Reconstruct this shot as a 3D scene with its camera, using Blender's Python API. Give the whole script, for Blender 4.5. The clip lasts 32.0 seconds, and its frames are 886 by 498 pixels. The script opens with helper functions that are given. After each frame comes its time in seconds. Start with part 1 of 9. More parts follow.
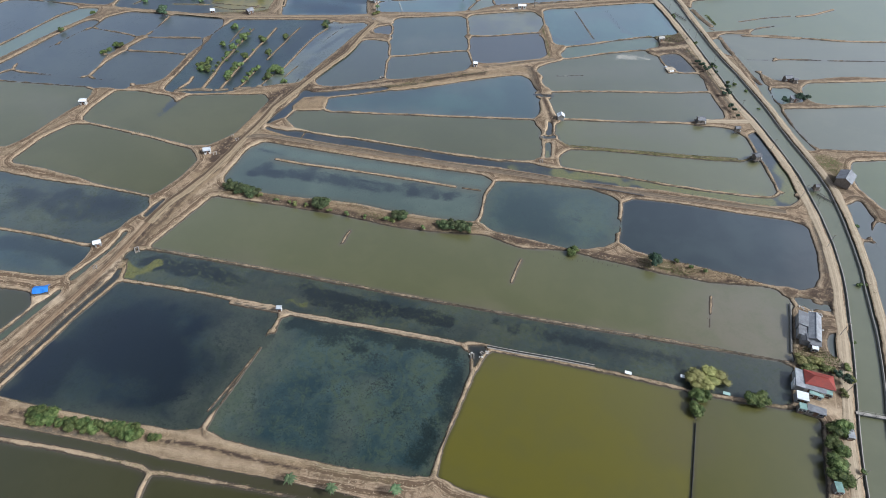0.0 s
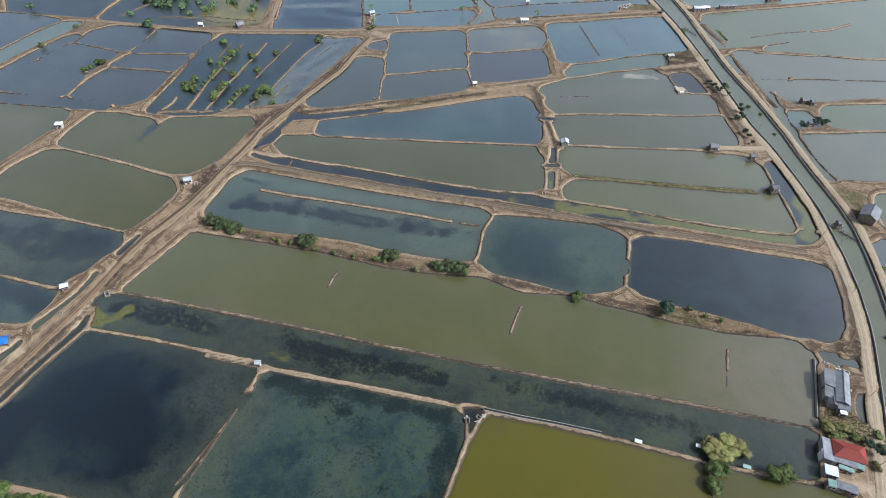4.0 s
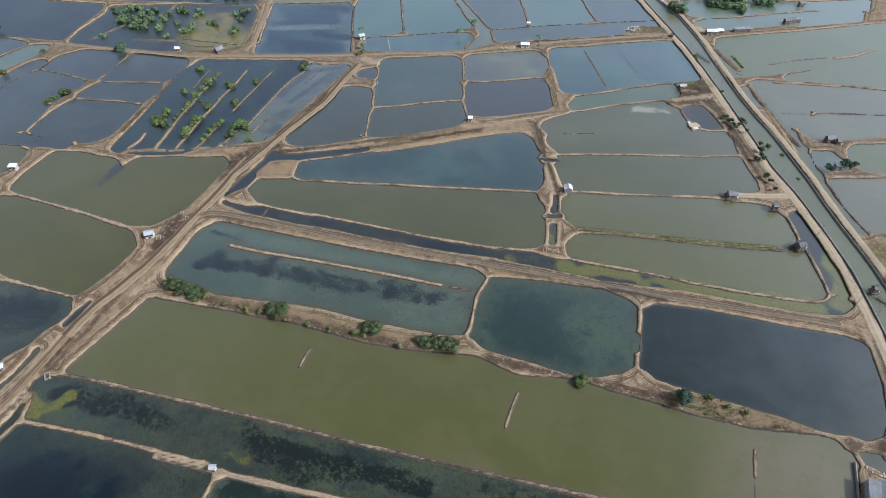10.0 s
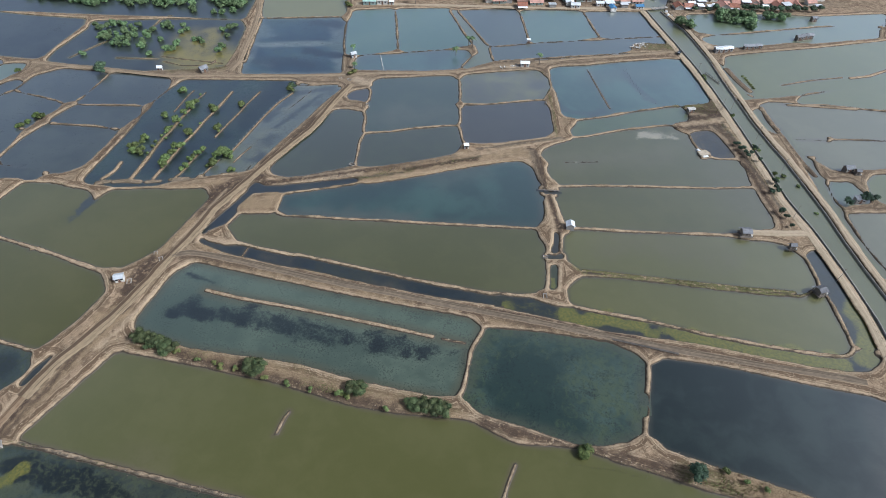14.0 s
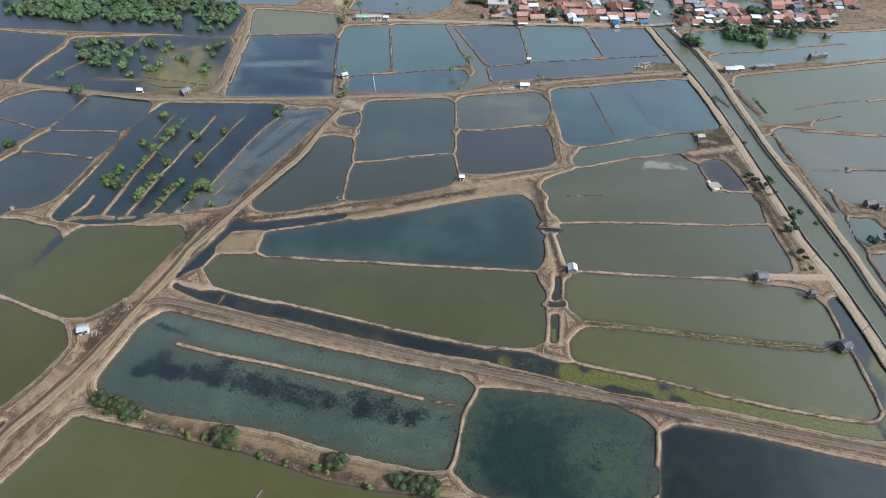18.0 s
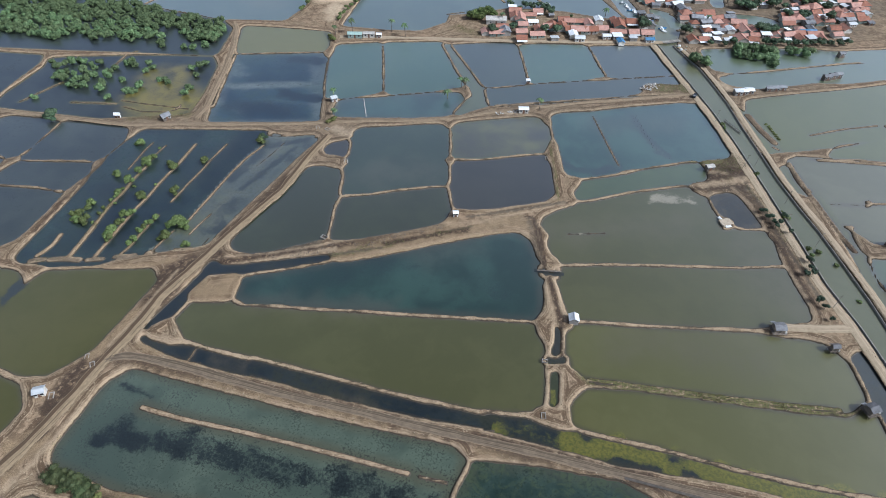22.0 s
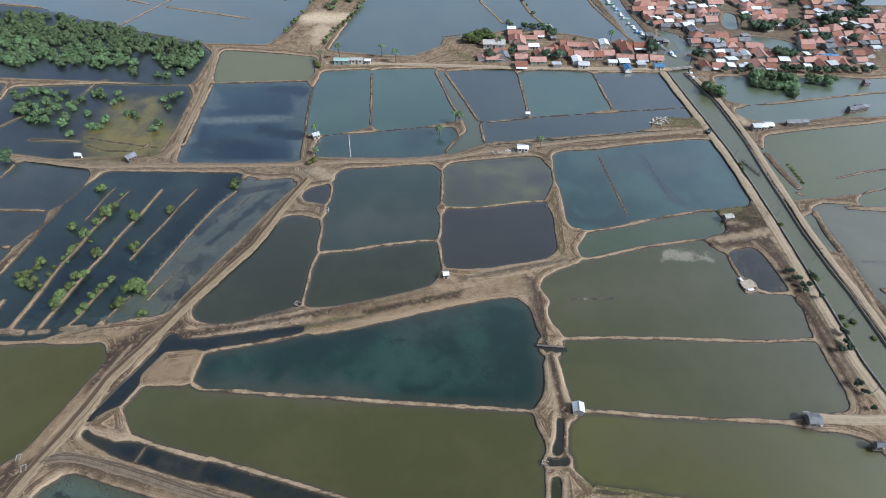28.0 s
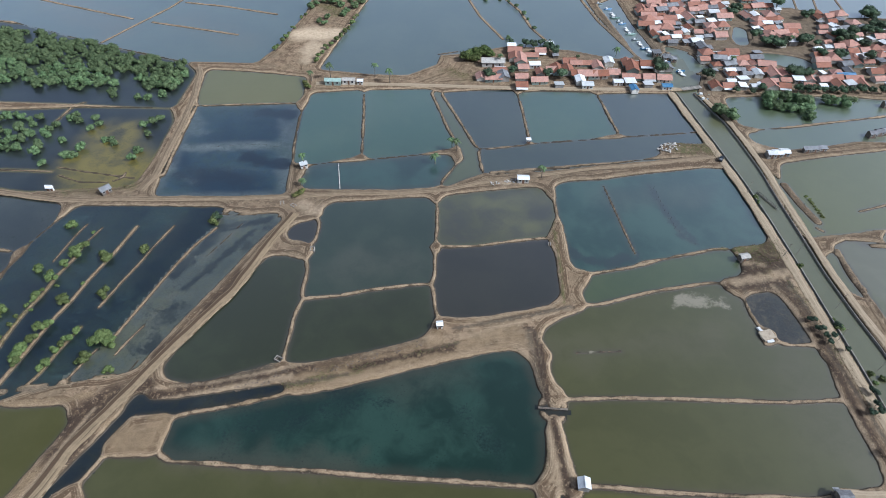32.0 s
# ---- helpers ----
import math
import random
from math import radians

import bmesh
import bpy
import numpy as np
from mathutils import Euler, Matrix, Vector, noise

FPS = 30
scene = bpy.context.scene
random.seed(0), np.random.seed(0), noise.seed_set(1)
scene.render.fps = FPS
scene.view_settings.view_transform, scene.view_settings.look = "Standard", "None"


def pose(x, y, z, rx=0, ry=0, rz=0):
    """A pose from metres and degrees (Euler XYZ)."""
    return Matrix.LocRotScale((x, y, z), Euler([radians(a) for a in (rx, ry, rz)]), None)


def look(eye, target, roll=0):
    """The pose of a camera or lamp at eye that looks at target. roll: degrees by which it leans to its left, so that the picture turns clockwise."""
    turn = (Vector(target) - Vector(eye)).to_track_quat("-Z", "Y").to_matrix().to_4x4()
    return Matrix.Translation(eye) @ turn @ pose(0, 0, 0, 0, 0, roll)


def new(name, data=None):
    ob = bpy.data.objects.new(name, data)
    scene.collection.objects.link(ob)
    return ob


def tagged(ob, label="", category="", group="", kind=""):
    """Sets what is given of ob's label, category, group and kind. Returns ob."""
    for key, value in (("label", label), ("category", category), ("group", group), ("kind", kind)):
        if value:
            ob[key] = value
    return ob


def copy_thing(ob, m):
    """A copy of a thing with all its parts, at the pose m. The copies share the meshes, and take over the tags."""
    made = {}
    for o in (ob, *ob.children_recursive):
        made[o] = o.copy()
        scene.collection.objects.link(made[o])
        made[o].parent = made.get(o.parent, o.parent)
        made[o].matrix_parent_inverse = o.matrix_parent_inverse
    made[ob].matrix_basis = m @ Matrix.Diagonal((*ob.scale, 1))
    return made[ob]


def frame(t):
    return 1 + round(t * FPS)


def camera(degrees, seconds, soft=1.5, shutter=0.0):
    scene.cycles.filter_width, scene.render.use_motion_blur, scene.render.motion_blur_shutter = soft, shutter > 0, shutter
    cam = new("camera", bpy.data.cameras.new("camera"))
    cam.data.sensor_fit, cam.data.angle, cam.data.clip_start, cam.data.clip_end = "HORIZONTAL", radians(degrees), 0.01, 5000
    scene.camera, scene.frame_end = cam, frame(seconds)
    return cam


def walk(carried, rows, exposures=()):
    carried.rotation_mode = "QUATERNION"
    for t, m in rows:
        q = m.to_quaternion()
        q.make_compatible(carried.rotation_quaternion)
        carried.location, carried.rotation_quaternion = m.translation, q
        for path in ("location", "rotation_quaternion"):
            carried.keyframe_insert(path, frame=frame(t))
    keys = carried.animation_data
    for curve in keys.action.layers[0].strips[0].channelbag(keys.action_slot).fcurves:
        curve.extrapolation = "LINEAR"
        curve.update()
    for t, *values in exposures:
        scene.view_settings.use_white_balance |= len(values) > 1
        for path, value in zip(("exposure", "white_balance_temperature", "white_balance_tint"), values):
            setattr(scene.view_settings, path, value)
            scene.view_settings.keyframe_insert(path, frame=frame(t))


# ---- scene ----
cam = camera(74.7, 32.0, 0.15)
METRES, EYE, TILT, LEAN, TURN = 164.92, 140.0, 0.0, 0.0, 11.7
ROWS = [
    (0.0, 0.0, 0.0, 0.0, 0.97, -44.75, -0.98),
    (0.5, 0.0013, 0.0156, -0.0001, 1.02, -44.77, -0.98),
    (1.0, 0.0026, 0.0313, 0.0002, 1.06, -44.79, -0.98),
    (1.5, 0.0042, 0.0468, 0.0003, 1.1, -44.8, -0.98),
    (2.0, 0.0056, 0.0625, 0.0005, 1.13, -44.83, -0.99),
    (2.5, 0.0074, 0.0781, 0.0003, 1.17, -44.84, -0.98),
    (3.0, 0.0088, 0.0938, 0.0006, 1.21, -44.85, -0.99),
    (3.5, 0.0105, 0.1094, 0.0006, 1.25, -44.86, -0.99),
    (5.5, 0.0169, 0.1712, 0.0001, 1.33, -44.86, -1.04),
    (6.0, 0.0183, 0.187, -0.0001, 1.36, -44.88, -1.05),
    (6.5, 0.02, 0.2025, -0.0002, 1.39, -44.89, -1.06),
    (7.0, 0.0223, 0.2184, -0.0004, 1.42, -44.9, -1.06),
    (7.5, 0.0243, 0.2341, -0.0001, 1.45, -44.9, -1.07),
    (8.0, 0.0258, 0.2498, -0.0004, 1.47, -44.9, -1.07),
    (8.5, 0.0274, 0.2654, -0.0005, 1.49, -44.91, -1.08),
    (9.0, 0.0297, 0.2809, -0.0004, 1.51, -44.91, -1.06),
    (9.5, 0.0312, 0.2965, -0.0006, 1.54, -44.9, -1.08),
    (10.0, 0.0335, 0.3119, -0.001, 1.58, -44.88, -1.07),
    (10.5, 0.0343, 0.3276, -0.0003, 1.59, -44.9, -1.08),
    (11.0, 0.0362, 0.3429, -0.0003, 1.61, -44.9, -1.07),
    (11.5, 0.0377, 0.3582, -0.0011, 1.61, -44.87, -1.08),
    (12.0, 0.0393, 0.3735, -0.0009, 1.63, -44.88, -1.06),
    (12.5, 0.0411, 0.389, -0.0001, 1.65, -44.91, -1.06),
    (13.0, 0.042, 0.4044, -0.0007, 1.66, -44.89, -1.09),
    (13.5, 0.044, 0.4203, 0.0006, 1.68, -44.92, -1.08),
    (14.0, 0.046, 0.4355, -0.0, 1.71, -44.89, -1.09),
    (14.5, 0.0471, 0.4508, 0.0002, 1.73, -44.89, -1.1),
    (16.5, 0.0539, 0.5129, 0.0001, 1.81, -44.82, -1.1),
    (17.0, 0.0565, 0.5285, 0.0002, 1.84, -44.82, -1.07),
    (17.5, 0.0575, 0.5443, 0.0003, 1.85, -44.82, -1.09),
    (18.0, 0.0598, 0.56, 0.0009, 1.87, -44.82, -1.07),
    (18.5, 0.0612, 0.5758, 0.001, 1.87, -44.81, -1.07),
    (19.0, 0.0632, 0.5915, 0.0013, 1.89, -44.79, -1.07),
    (19.5, 0.0655, 0.6071, 0.0014, 1.9, -44.77, -1.05),
    (20.0, 0.0674, 0.6225, 0.0016, 1.92, -44.76, -1.04),
    (20.5, 0.07, 0.6382, 0.0019, 1.96, -44.74, -1.03),
    (21.0, 0.0713, 0.654, 0.0023, 1.97, -44.76, -1.04),
    (21.5, 0.0733, 0.6695, 0.0021, 2.0, -44.74, -1.03),
    (22.0, 0.0754, 0.6847, 0.0016, 2.02, -44.73, -1.03),
    (22.5, 0.0771, 0.7003, 0.0025, 2.05, -44.76, -1.04),
    (23.0, 0.0791, 0.716, 0.0024, 2.06, -44.77, -1.02),
    (23.5, 0.0801, 0.7314, 0.0027, 2.07, -44.78, -1.03),
    (24.0, 0.083, 0.7467, 0.0025, 2.11, -44.78, -1.01),
    (24.5, 0.0845, 0.7621, 0.0021, 2.13, -44.76, -1.02),
    (25.0, 0.0856, 0.7772, 0.0021, 2.11, -44.76, -1.01),
    (25.5, 0.0867, 0.7929, 0.0019, 2.11, -44.76, -1.02),
    (27.5, 0.0921, 0.8545, 0.0011, 2.16, -44.77, -0.98),
    (28.0, 0.0935, 0.8701, 0.0006, 2.16, -44.76, -0.97),
    (28.5, 0.095, 0.8858, 0.001, 2.17, -44.76, -0.94),
    (29.0, 0.0962, 0.9014, 0.0006, 2.19, -44.75, -0.96),
    (29.5, 0.0978, 0.9168, 0.0001, 2.19, -44.75, -0.93),
    (30.0, 0.0989, 0.9326, 0.0006, 2.21, -44.77, -0.93),
    (30.5, 0.1001, 0.9476, 0.0001, 2.22, -44.75, -0.9),
    (31.0, 0.1011, 0.9634, 0.0005, 2.25, -44.78, -0.91),
    (31.5, 0.1023, 0.9784, -0.0, 2.26, -44.75, -0.89),
    (32.0, 0.1034, 0.994, 0.0002, 2.26, -44.75, -0.86),
]
walk(cam, [(t, pose(0, 0, EYE, TILT, LEAN, TURN) @ pose(METRES * x, METRES * y, METRES * z, 90 + pitch, roll, yaw)) for t, x, y, z, yaw, pitch, roll in ROWS],
     exposures=((0.0, 0.21, 5470, 8), (32.0, 0.04, 5340, 8)))


# ---- light: hazy late-morning sun from the east, blue-grey sky ----
SUN_AZ, SUN_EL = 96.0, 44.0
world = bpy.data.worlds.new("sky_world")
scene.world = world
world.use_nodes = True
wn = world.node_tree
sky = wn.nodes.new("ShaderNodeTexSky")
sky.sky_type, sky.sun_disc = "NISHITA", False
sky.sun_elevation, sky.sun_rotation = radians(SUN_EL), radians(SUN_AZ)
sky.air_density, sky.dust_density, sky.ozone_density = 0.8, 5.0, 0.4
haze = wn.nodes.new("ShaderNodeHueSaturation")
haze.inputs["Saturation"].default_value = 0.6
wn.links.new(sky.outputs[0], haze.inputs["Color"])
wn.links.new(haze.outputs[0], wn.nodes["Background"].inputs[0])
wn.nodes["Background"].inputs[1].default_value = 0.115
sun = new("sun", bpy.data.lights.new("sun", "SUN"))
sun.data.energy, sun.data.angle, sun.data.color = 3.1, radians(1.0), (1.0, 0.955, 0.88)
az = radians(90 - SUN_AZ)
sun_dir = Vector((math.cos(az) * math.cos(radians(SUN_EL)), math.sin(az) * math.cos(radians(SUN_EL)), math.sin(radians(SUN_EL))))
sun.matrix_world = look(sun_dir * 300, (0, 0, 0))


# ---- material tools ----
def mat(name, rough=0.85):
    m = bpy.data.materials.new(name)
    m.use_nodes = True
    b = m.node_tree.nodes["Principled BSDF"]
    b.inputs["Roughness"].default_value = rough
    return m, m.node_tree, b


def node(nt, kind, **values):
    n = nt.nodes.new(kind)
    for k, v in values.items():
        if k in n.inputs:
            n.inputs[k].default_value = v
    return n


def tex(nt, scale, detail=4.0, rough=0.55, vec=None, distort=0.0):
    n = node(nt, "ShaderNodeTexNoise", Scale=scale, Detail=detail, Roughness=rough, Distortion=distort)
    if vec is not None:
        nt.links.new(vec, n.inputs["Vector"])
    return n.outputs["Fac"]


def place(nt):
    return nt.nodes.new("ShaderNodeNewGeometry").outputs["Position"]


def attr(nt, name):
    n = nt.nodes.new("ShaderNodeAttribute")
    n.attribute_name = name
    return n.outputs["Fac"]


def span(nt, value, a, b, c=0.0, d=1.0):
    n = nt.nodes.new("ShaderNodeMapRange")
    n.interpolation_type = "SMOOTHSTEP"
    nt.links.new(value, n.inputs["Value"])
    for k, v in zip(("From Min", "From Max", "To Min", "To Max"), (a, b, c, d)):
        n.inputs[k].default_value = v
    return n.outputs["Result"]


def calc(nt, op, a, b):
    n = nt.nodes.new("ShaderNodeMath")
    n.operation = op
    for i, v in enumerate((a, b)):
        if isinstance(v, (int, float)):
            n.inputs[i].default_value = v
        else:
            nt.links.new(v, n.inputs[i])
    return n.outputs[0]


def blend(nt, fac, a, b, mode="MIX"):
    n = nt.nodes.new("ShaderNodeMix")
    n.data_type, n.blend_type = "RGBA", mode
    for i, v in ((0, fac), (6, a), (7, b)):
        if isinstance(v, (int, float)):
            n.inputs[i].default_value = v
        elif isinstance(v, tuple):
            n.inputs[i].default_value = (*v, 1)
        else:
            nt.links.new(v, n.inputs[i])
    return n.outputs[2]


def bump(nt, bsdf, height, strength, distance):
    n = node(nt, "ShaderNodeBump", Strength=strength, Distance=distance)
    nt.links.new(height, n.inputs["Height"])
    nt.links.new(n.outputs[0], bsdf.inputs["Normal"])


def plain(name, colour, rough=0.8, vary=0.25, scale=1.5, metal=0.0, second=None, grain=0.0):
    """A worn surface: two scales of variation, a shift from object to object, and a light relief."""
    m, nt, b = mat(name, rough)
    p = place(nt)
    dark = second or tuple(c * (1 - vary) for c in colour)
    f = span(nt, tex(nt, scale, 5, 0.65, p), 0.35, 0.68)
    col = blend(nt, f, colour, dark)
    col = blend(nt, span(nt, tex(nt, scale * 9, 3, 0.6, p), 0.45, 0.75, 0, 0.5), col, tuple(c * (1 - 1.3 * vary) for c in colour))
    info = nt.nodes.new("ShaderNodeObjectInfo")
    hs = nt.nodes.new("ShaderNodeHueSaturation")
    nt.links.new(span(nt, info.outputs["Random"], 0, 1, 1 - 0.5 * vary, 1 + 0.5 * vary), hs.inputs["Value"])
    nt.links.new(col, hs.inputs["Color"])
    nt.links.new(hs.outputs[0], b.inputs["Base Color"])
    b.inputs["Metallic"].default_value = metal
    if grain:
        bump(nt, b, tex(nt, scale * 7, 4, 0.6, p), 0.6, grain)
    return m


# ground: pale dried mud on the dikes, dark at the waterline from wet and painted shade, dry grass, sand and churned
# earth where marked
M_GROUND, nt, b = mat("dried_mud", 0.92)
p = place(nt)
sep = nt.nodes.new("ShaderNodeSeparateXYZ")
nt.links.new(p, sep.inputs[0])
big, mid, fine = tex(nt, 0.09, 4, 0.6, p), tex(nt, 0.9, 5, 0.65, p), tex(nt, 4.5, 4, 0.7, p)
shore = attr(nt, "shore")
col = blend(nt, span(nt, tex(nt, 0.42, 5, 0.7, p, 0.4), 0.44, 0.58), (0.284, 0.199, 0.121), (0.149, 0.099, 0.057))
col = blend(nt, span(nt, big, 0.45, 0.6, 0, 0.55), col, (0.190, 0.140, 0.082))
# old furrows and spoil lines run along the banks
lay = nt.nodes.new("ShaderNodeCombineXYZ")
nt.links.new(calc(nt, "MULTIPLY", shore, 1.9), lay.inputs[0])
nt.links.new(calc(nt, "MULTIPLY", mid, 1.1), lay.inputs[1])
nt.links.new(calc(nt, "MULTIPLY", big, 3.0), lay.inputs[2])
furrow = calc(nt, "ADD", calc(nt, "MULTIPLY", calc(nt, "SUBTRACT", tex(nt, 1.0, 3, 0.6, lay.outputs[0]), 0.48), span(nt, shore, 2.0, 5.0, 1.0, 0.5)), 0.48)
col = blend(nt, calc(nt, "MULTIPLY", span(nt, furrow, 0.5, 0.57, 0, 0.9), span(nt, shore, 0.5, 1.3, 0.35, 1.0)), col, (0.098, 0.060, 0.031))
col = blend(nt, span(nt, furrow, 0.37, 0.45, 0.7, 0), col, (0.398, 0.297, 0.189))
col = blend(nt, span(nt, fine, 0.52, 0.68, 0, 0.6), col, (0.109, 0.075, 0.043))
col = blend(nt, span(nt, tex(nt, 2.2, 3, 0.5, p), 0.58, 0.7, 0, 0.6), col, (0.428, 0.341, 0.224))
col = blend(nt, attr(nt, "sand"), col, blend(nt, span(nt, mid, 0.35, 0.65), (0.598, 0.468, 0.316), (0.457, 0.345, 0.224)))
ragged = calc(nt, "ADD", shore, calc(nt, "MULTIPLY", calc(nt, "SUBTRACT", mid, 0.5), 0.5))
spoil = calc(nt, "MULTIPLY", span(nt, ragged, 0.36, 0.52), span(nt, ragged, 0.85, 1.15, 1, 0))
col = blend(nt, calc(nt, "MULTIPLY", calc(nt, "MULTIPLY", spoil, 0.7), span(nt, tex(nt, 0.3, 4, 0.6, p), 0.4, 0.56, 0.1, 1.0)), col, blend(nt, span(nt, fine, 0.42, 0.6), (0.418, 0.313, 0.198), (0.290, 0.211, 0.130)))
grassy = calc(nt, "MULTIPLY", attr(nt, "grass"), span(nt, tex(nt, 0.8, 5, 0.7, p), 0.36, 0.58))
col = blend(nt, grassy, col, blend(nt, span(nt, fine, 0.4, 0.62), (0.159, 0.140, 0.050), (0.073, 0.080, 0.027)))
patchy = span(nt, calc(nt, "ADD", calc(nt, "MULTIPLY", mid, 0.6), calc(nt, "MULTIPLY", fine, 0.4)), 0.36, 0.52, 0.25, 1.0)
col = blend(nt, calc(nt, "MULTIPLY", attr(nt, "straw"), patchy), col, blend(nt, span(nt, fine, 0.4, 0.62), (0.315, 0.225, 0.129), (0.138, 0.092, 0.049)))
# mud, and with it the haze and dike shade painted through the same mask
col = blend(nt, calc(nt, "MULTIPLY", attr(nt, "mud"), patchy), col, blend(nt, span(nt, fine, 0.4, 0.62), (0.105, 0.087, 0.061), (0.060, 0.048, 0.035)))
col = blend(nt, calc(nt, "MULTIPLY", attr(nt, "churned"), span(nt, mid, 0.34, 0.5, 0.1, 1.0)), col, blend(nt, span(nt, fine, 0.42, 0.6), (0.071, 0.044, 0.025), (0.038, 0.024, 0.015)))
col = blend(nt, calc(nt, "MULTIPLY", attr(nt, "pale"), span(nt, fine, 0.3, 0.6, 0.95, 0.4)), col, (0.418, 0.313, 0.198))
# wet mud at the bank's foot, widened to paint the shaded line of steep banks
wet_shade_foot = span(nt, ragged, 0.18, 0.46, 1, 0)
col = blend(nt, calc(nt, "MULTIPLY", wet_shade_foot, 0.95), col, (0.040, 0.030, 0.018))
zed = calc(nt, "ADD", sep.outputs[2], calc(nt, "MULTIPLY", calc(nt, "SUBTRACT", mid, 0.5), 0.2))
wet = span(nt, zed, 0.04, 0.24, 1, 0)
col = blend(nt, calc(nt, "MULTIPLY", wet, 0.8), col, (0.055, 0.041, 0.027))
nt.links.new(col, b.inputs["Base Color"])
nt.links.new(span(nt, zed, 0.0, 0.2, 0.45, 0.95), b.inputs["Roughness"])
bump(nt, b, calc(nt, "ADD", fine, mid), 0.7, 0.14)


def track_material(name, base, rut, edge, bed=None):
    m, nt, b = mat(name, 0.93)
    p = place(nt)
    across = attr(nt, "across")
    mid, fine = tex(nt, 0.7, 5, 0.65, p), tex(nt, 5.0, 4, 0.7, p)
    wob = calc(nt, "ADD", across, calc(nt, "MULTIPLY", calc(nt, "SUBTRACT", tex(nt, 0.15, 3, 0.5, p), 0.5), 0.28))
    col = blend(nt, span(nt, mid, 0.35, 0.65), base, edge)
    lay = nt.nodes.new("ShaderNodeCombineXYZ")
    nt.links.new(calc(nt, "MULTIPLY", wob, 3.1), lay.inputs[0])
    nt.links.new(calc(nt, "MULTIPLY", tex(nt, 0.1, 2, 0.5, p), 1.2), lay.inputs[1])
    ruts = tex(nt, 1.0, 3, 0.65, lay.outputs[0])
    col = blend(nt, span(nt, ruts, 0.5, 0.58, 0, 0.85), col, rut)
    col = blend(nt, span(nt, ruts, 0.36, 0.43, 0.6, 0), col, tuple(c * 1.35 for c in edge))
    col = blend(nt, span(nt, calc(nt, "ABSOLUTE", wob, 0), 0.72, 0.9), col, blend(nt, span(nt, mid, 0.42, 0.6), (0.290, 0.219, 0.137), (0.120, 0.081, 0.045)))
    if bed:
        col = blend(nt, calc(nt, "MULTIPLY", span(nt, wob, -0.3, -0.15, 1, 0), span(nt, wob, -0.85, -0.7)), col, blend(nt, span(nt, fine, 0.4, 0.62), bed, tuple(c * 0.6 for c in bed)))
    col = blend(nt, span(nt, fine, 0.5, 0.75, 0, 0.55), col, tuple(c * 0.55 for c in edge))
    nt.links.new(col, b.inputs["Base Color"])
    bump(nt, b, calc(nt, "ADD", fine, mid), 0.6, 0.08)
    return m


M_TRACK = track_material("rutted_earth", (0.134, 0.100, 0.067), (0.073, 0.053, 0.032), (0.185, 0.138, 0.090))
M_TRACK_RUST = track_material("rust_brown_earth", (0.190, 0.120, 0.067), (0.086, 0.055, 0.031), (0.250, 0.174, 0.103))
M_TRACK_STRIP = track_material("striped_dry_earth", (0.225, 0.165, 0.098), (0.124, 0.087, 0.050), (0.300, 0.222, 0.132), (0.105, 0.066, 0.036))
M_TRACK_DRY = track_material("dry_rutted_earth", (0.213, 0.157, 0.096), (0.120, 0.083, 0.050), (0.284, 0.211, 0.134))
M_LANE = track_material("pale_earth_lane", (0.358, 0.281, 0.187), (0.418, 0.330, 0.224), (0.290, 0.222, 0.143))
M_CONCRETE = plain("weathered_concrete", (0.33, 0.30, 0.26), 0.85, 0.3, 0.8, grain=0.03)


# factor on the sky's reflection, tuned for each kind of water
SHEEN = {"mangrove_water": 0.55, "blue_weed": 0.66, "blue": 0.65, "slate_far": 0.78, "weed": 0.8, "murky_weed": 0.9, "olive_pale": 0.7, "mauve_pale": 0.6,
         "olive": 0.9, "olive_mid": 1.0, "olive_brown": 0.8, "olive_green": 0.68, "khaki": 0.7, "slate": 0.85, "ditch": 0.75, "bay": 0.88, "canal": 0.7, "grey_green": 0.9, "deep_green": 0.9, "teal": 1.15, "pit": 0.6, "mauve": 0.9, "grey_blue": 0.9}
# mats of weed lying at the surface: colour, share of the water, where they begin
MATS = {"grey_weed": ((0.110, 0.116, 0.096), 0.6, 0.53), "blue_weed": ((0.050, 0.078, 0.076), 0.5, 0.53), "weed": ((0.062, 0.072, 0.044), 0.7, 0.52), "blue": ((0.090, 0.110, 0.110), 0.6, 0.56), "teal_weed": ((0.050, 0.064, 0.048), 0.18, 0.54),
        "mangrove_water": ((0.050, 0.056, 0.040), 0.45, 0.57), "pit": ((0.120, 0.108, 0.084), 0.7, 0.52), "dark_weed": ((0.030, 0.040, 0.032), 0.2, 0.55), "slate_far": ((0.060, 0.064, 0.062), 0.5, 0.56)}


